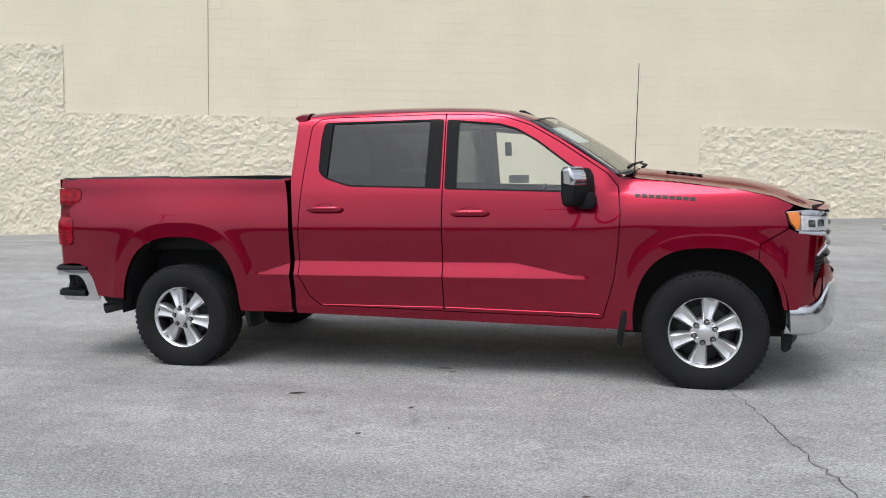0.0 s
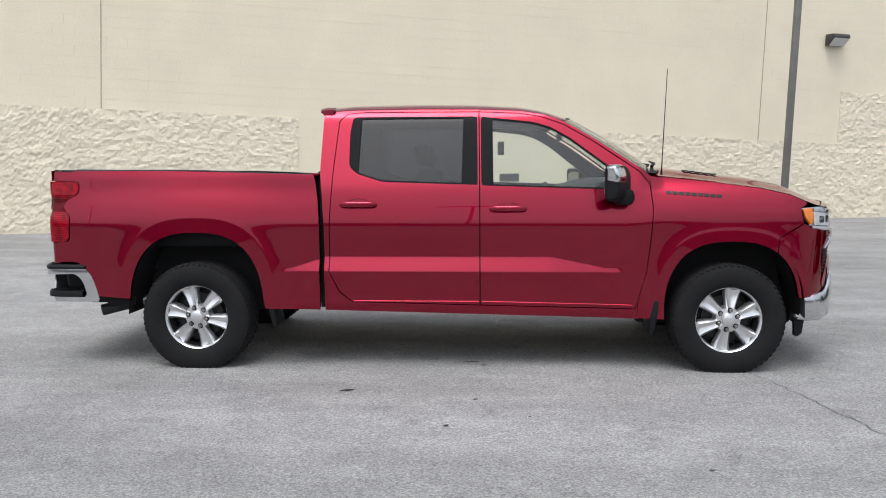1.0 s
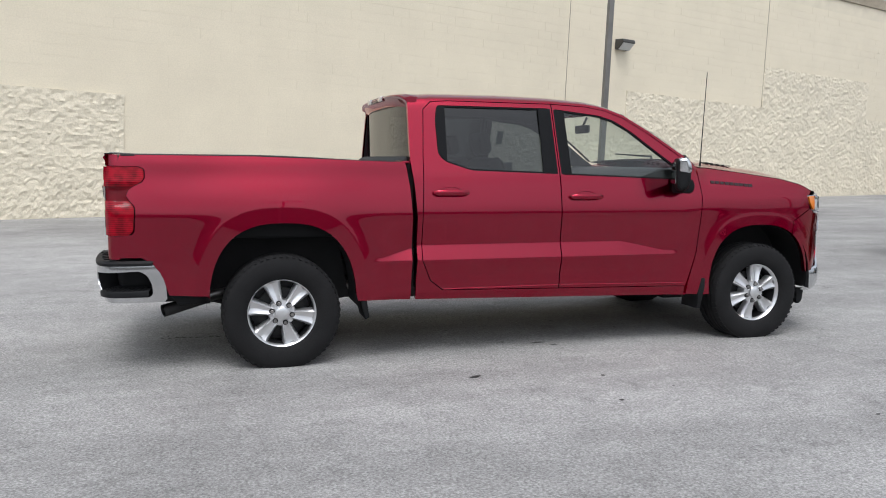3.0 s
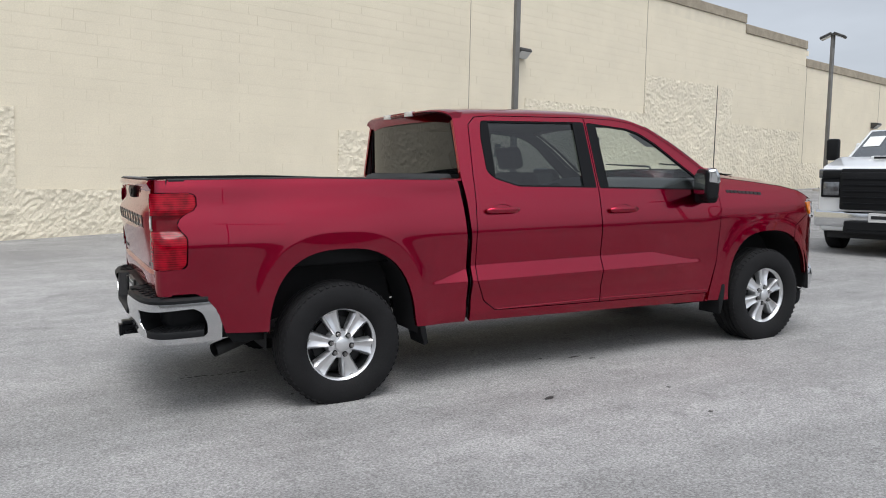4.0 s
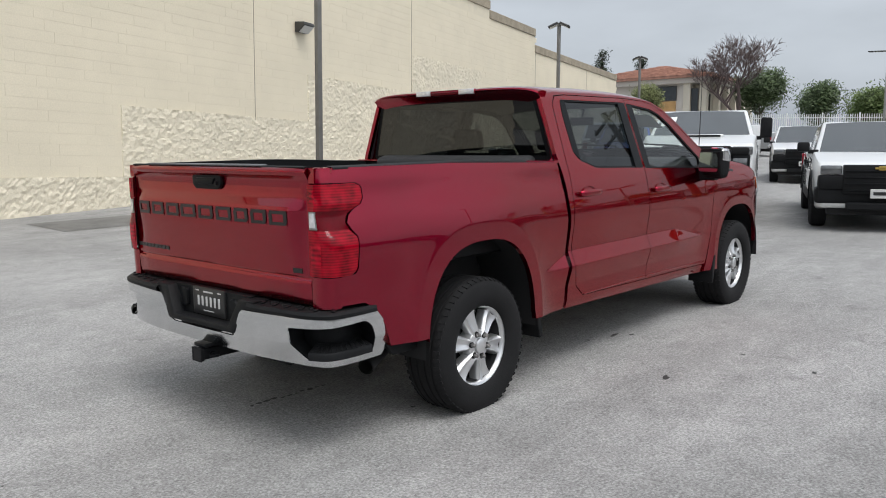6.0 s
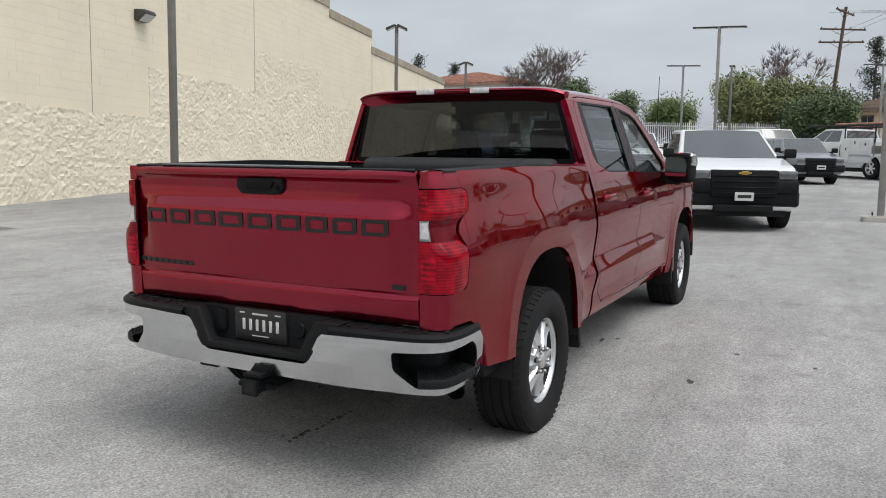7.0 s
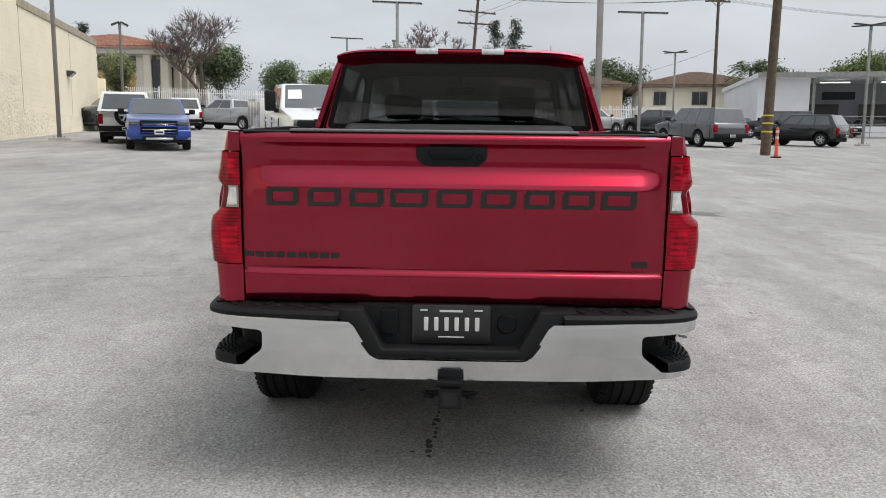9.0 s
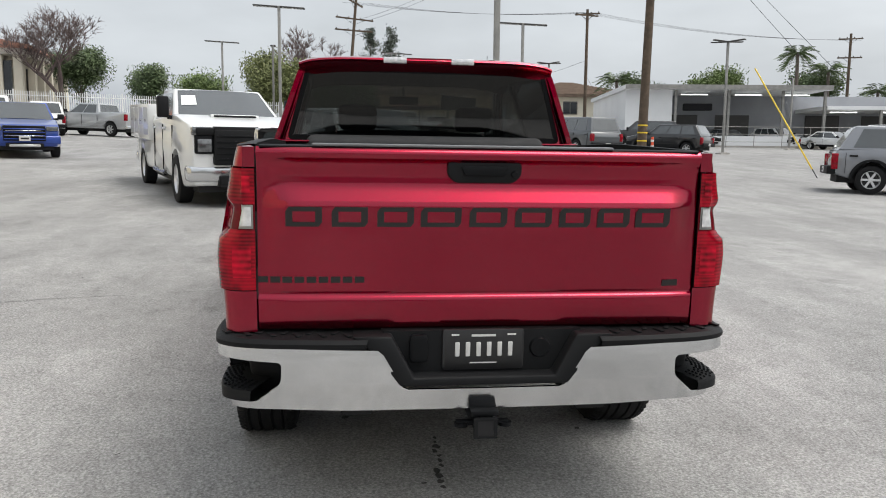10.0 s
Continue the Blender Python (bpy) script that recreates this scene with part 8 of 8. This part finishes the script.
# ---- trees ----
def limbs(rnd, start, direction, length, radius, depth, spread, shapes, tips, up=0.25):
    pts, p, d = [Vector(start)], Vector(start), Vector(direction).normalized()
    for i in range(4):
        d = (d + Vector((rnd.uniform(-1, 1), rnd.uniform(-1, 1), rnd.uniform(-0.5, 1))) * 0.16).normalized()
        p = p + d * (length / 4)
        pts.append(p.copy())
    shapes.append(tube(pts, [radius * (1 - 0.13 * i) for i in range(5)], 5 if depth < 3 else 7, caps=False))
    if depth == 0:
        tips.append((p, d))
        return
    for k in range(3 if depth > 1 else 4):
        a = rnd.uniform(0, 6.28)
        side = Vector((math.cos(a), math.sin(a), rnd.uniform(-0.1, 0.5)))
        nd = (d * (1 - spread) + side * spread + Vector((0, 0, up))).normalized()
        s = pts[rnd.choice((2, 3, 4, 4))]
        limbs(rnd, s, nd, length * rnd.uniform(0.62, 0.8), radius * 0.52, depth - 1, spread, shapes, tips, up)
    tips.append((p, d))


def leaf_cloud(rnd, centres, per, radius, size):
    verts, faces = [], []
    for c in centres:
        lush = rnd.uniform(0.5, 1.25)
        for _ in range(int(per * lush)):
            o = Vector([max(-1.5, min(1.5, rnd.gauss(0, g))) for g in (1, 1, 0.8)]) * radius * 0.5 * lush
            q = Vector(c) + o
            u = Vector((rnd.uniform(-1, 1), rnd.uniform(-1, 1), rnd.uniform(-1, 1))).normalized()
            w = u.orthogonal().normalized() * size * rnd.uniform(0.5, 1.0)
            u = u * size * rnd.uniform(0.8, 1.5)
            k = len(verts)
            verts += [tuple(q - u), tuple(q + w * 0.6), tuple(q + u), tuple(q - w * 0.6)]
            faces.append([k, k + 1, k + 2, k + 3])
    return verts, faces


def tree(x, y, height, label, leaf=None, seed=1, spread=0.5, depth=3, trunk=0.22, per=26, size=0.16, cloud=0.9, sink=0.0):
    per, size, cloud = int(per * 4.4), size * 0.72, cloud * 1.1
    rnd = random.Random(seed)
    t = thing("tree", pose(x, y, ground_z(x, y) - sink), label, "tree", "trees")
    shapes, tips = [], []
    limbs(rnd, (0, 0, 0), (rnd.uniform(-0.1, 0.1), rnd.uniform(-0.1, 0.1), 1), height * 0.36, trunk, depth, spread, shapes, tips)
    part("trunk", shapes[0], BARK, t)
    part("branchwork", merge(*shapes[1:]), BARK if leaf else TWIG, t)["kind"] = "stuff"
    if leaf:
        part("crown", leaf_cloud(rnd, [p for p, _ in tips], per, cloud, size), leaf, t, smooth=False)["kind"] = "stuff"
    else:
        tw = []
        for p, d in tips:
            for _ in range(5 if depth > 4 else 9):
                e = p + (d + Vector((rnd.uniform(-1, 1), rnd.uniform(-1, 1), rnd.uniform(-0.3, 1)))).normalized() * rnd.uniform(0.4, 0.9)
                tw.append(tube([p, (p + e) / 2 + Vector((0, 0, 0.05)), e], [0.022, 0.016, 0.008], 3, caps=False))
        part("twig_mass", merge(*tw), TWIG, t)["kind"] = "stuff"
        part("crown", leaf_cloud(rnd, [p for p, _ in tips], 3, 0.8, 0.07), TWIG, t, smooth=False)["kind"] = "stuff"
    return t


def conifer(x, y, height, label, seed=1, width=1.6, bare=0.25):
    """A tall narrow conifer: whorls of drooping boughs, each a spray of small needles clumps."""
    rnd = random.Random(seed)
    t = thing("tree", pose(x, y, ground_z(x, y)), label, "tree", "trees")
    part("trunk", tube([(0, 0, 0), (0.08, 0.05, height * 0.5), (0, 0, height)], [0.28, 0.18, 0.03], 8), BARK, t)
    boughs, clumps = [], []
    z = height * bare
    while z < height - 0.3:
        f = (z - height * bare) / (height * (1 - bare))
        reach = width * (0.35 + 0.65 * math.sin(math.pi * min(1.0, 0.25 + 0.75 * f))) * (1.05 - 0.55 * f)
        for _ in range(rnd.choice((2, 3, 4))):
            a, L = rnd.uniform(0, 6.28), reach * rnd.uniform(0.45, 1.15)
            p, q = Vector((0, 0, z)), Vector((math.cos(a) * L, math.sin(a) * L, z + rnd.uniform(-0.3, 0.5)))
            boughs.append(tube([p, q], [0.05, 0.015], 4, caps=False))
            clumps += [p + (q - p) * k for k in (0.35, 0.6, 0.8, 1.0)]
        z += rnd.uniform(0.25, 0.75)
    part("branchwork", merge(*boughs), BARK, t)["kind"] = "stuff"
    part("crown", leaf_cloud(rnd, clumps, 16, 0.75, 0.15), LEAF_PINE, t, smooth=False)["kind"] = "stuff"
    return t


def palm(x, y, height, label, seed=1, size=1.9):
    rnd = random.Random(seed)
    t = thing("palm_tree", pose(x, y, ground_z(x, y)), label, "palm tree", "trees")
    part("trunk", tube([(0, 0, 0), (0.1, 0, height * 0.5), (0.05, 0.1, height)], [0.24, 0.18, 0.17], 8), BARK, t)
    verts, faces = [], []
    for i in range(46):
        a, e = rnd.uniform(0, 6.28), rnd.uniform(-0.9, 1.2)
        L = size * rnd.uniform(0.7, 1.0)
        for s in range(7):
            f0 = s / 7
            c = Vector((math.cos(a) * math.cos(e), math.sin(a) * math.cos(e), math.sin(e))) * L * f0 - Vector((0, 0, 0.55 * L * f0 * f0))
            side = Vector((-math.sin(a), math.cos(a), 0)) * (0.34 * L * (0.3 + f0))
            tip = c + Vector((math.cos(a), math.sin(a), -0.1)) * 0.3 * L
            for sg in (-1, 1):
                k = len(verts)
                verts += [tuple(c + Vector((0.05, 0.1, height))), tuple(tip + side * sg * 0.8 + Vector((0.05, 0.1, height - 0.12))), tuple(tip + side * sg + Vector((0.05, 0.1, height - 0.22)))]
                faces.append([k, k + 1, k + 2])
    part("crown", (verts, faces), LEAF_DARK, t, smooth=False)["kind"] = "stuff"
    return t


# trees beyond the end of the lot, which the rear window mirrors
for _x, _y, _h, _s in ((-49, -14, 8.0, 47), (-50, 3, 6.5, 48), (-48, 15, 9.0, 49)):
    tree(_x, _y, _h, "dark green tree standing behind the wall of the lot", LEAF_DARK, _s, 0.55, 3, 0.28, 50, 0.24, 1.8)
tree(75.0, 26.2, 13.2, "bare wide jacaranda tree with fine brown twigs", None, 31, 0.66, 5, 0.36)
tree(79.0, 25.0, 8.2, "dark green bushy tree behind the fence", LEAF_DARK, 14, 0.45, 3, 0.25, 60, 0.20, 1.4)
tree(53.5, 25.3, 5.7, "light green tree beside the store corner", LEAF_OLIVE, 5, 0.34, 3, 0.13, 46, 0.13, 0.8)
tree(66.0, 16.3, 6.0, "green tree with an uneven crown behind the fence", LEAF_DARK, 6, 0.35, 3, 0.2, 40, 0.17, 1.1)
tree(66.0, 12.0, 6.3, "light green broad tree behind the fence", LEAF_GREEN, 7, 0.55, 3, 0.25, 60, 0.18, 1.3)
tree(67.0, 6.5, 7.0, "olive green bushy tree behind the fence", LEAF_OLIVE, 9, 0.6, 3, 0.25, 70, 0.19, 1.5)
tree(66.0, 3.0, 6.6, "olive green bushy tree behind the parked trucks", LEAF_OLIVE, 10, 0.6, 3, 0.25, 70, 0.19, 1.5)
tree(64.0, 0.2, 5.6, "dense dark green tree behind the parked trucks", LEAF_DARK, 11, 0.6, 3, 0.25, 90, 0.18, 1.4)
tree(78.0, 4.0, 11.0, "bare tall tree with fine branches", None, 12, 0.62, 4, 0.22)
conifer(111.1, -4.0, 15.6, "tall dark pine tree behind the apartment building", 13, 3.0, 0.2)
conifer(112.1, -6.9, 15.8, "tall dark pine tree behind the apartment building", 15, 3.0, 0.2)
tree(98, -19.0, 8.5, "dark green tree behind the apartment roofs", LEAF_DARK, 16, 0.5, 3, 0.3, 60, 0.22, 1.8)
tree(94, -15.5, 7.5, "green tree between the apartment roofs", LEAF_DARK, 20, 0.5, 3, 0.3, 60, 0.22, 1.6)
tree(93, -47, 9.5, "green round tree behind the service building", LEAF_GREEN, 17, 0.55, 3, 0.3, 80, 0.22, 1.9)
tree(94, -38, 8.5, "green round tree behind the service building", LEAF_DARK, 18, 0.5, 3, 0.3, 60, 0.22, 1.7)
tree(82, -54, 8.5, "dark green tree behind the grey hall", LEAF_DARK, 19, 0.5, 3, 0.3, 60, 0.22, 1.7)
conifer(87.7, 49.2, 12.6, "dark tree above the clay roof", 21, 1.7)
conifer(103.2, 51.7, 13.6, "dark conifer above the clay roof", 22, 1.6)
palm(80, -29.5, 6.6, "low palm tree above the white building", 3, 2.4)
palm(72, -45.5, 9.3, "tall palm tree behind the service bays", 4, 2.0)
palm(79, -53.5, 8.2, "palm tree behind the service bays", 5, 2.4)
palm(85, -64, 6.5, "low palm tree far behind the hall", 6, 2.4)
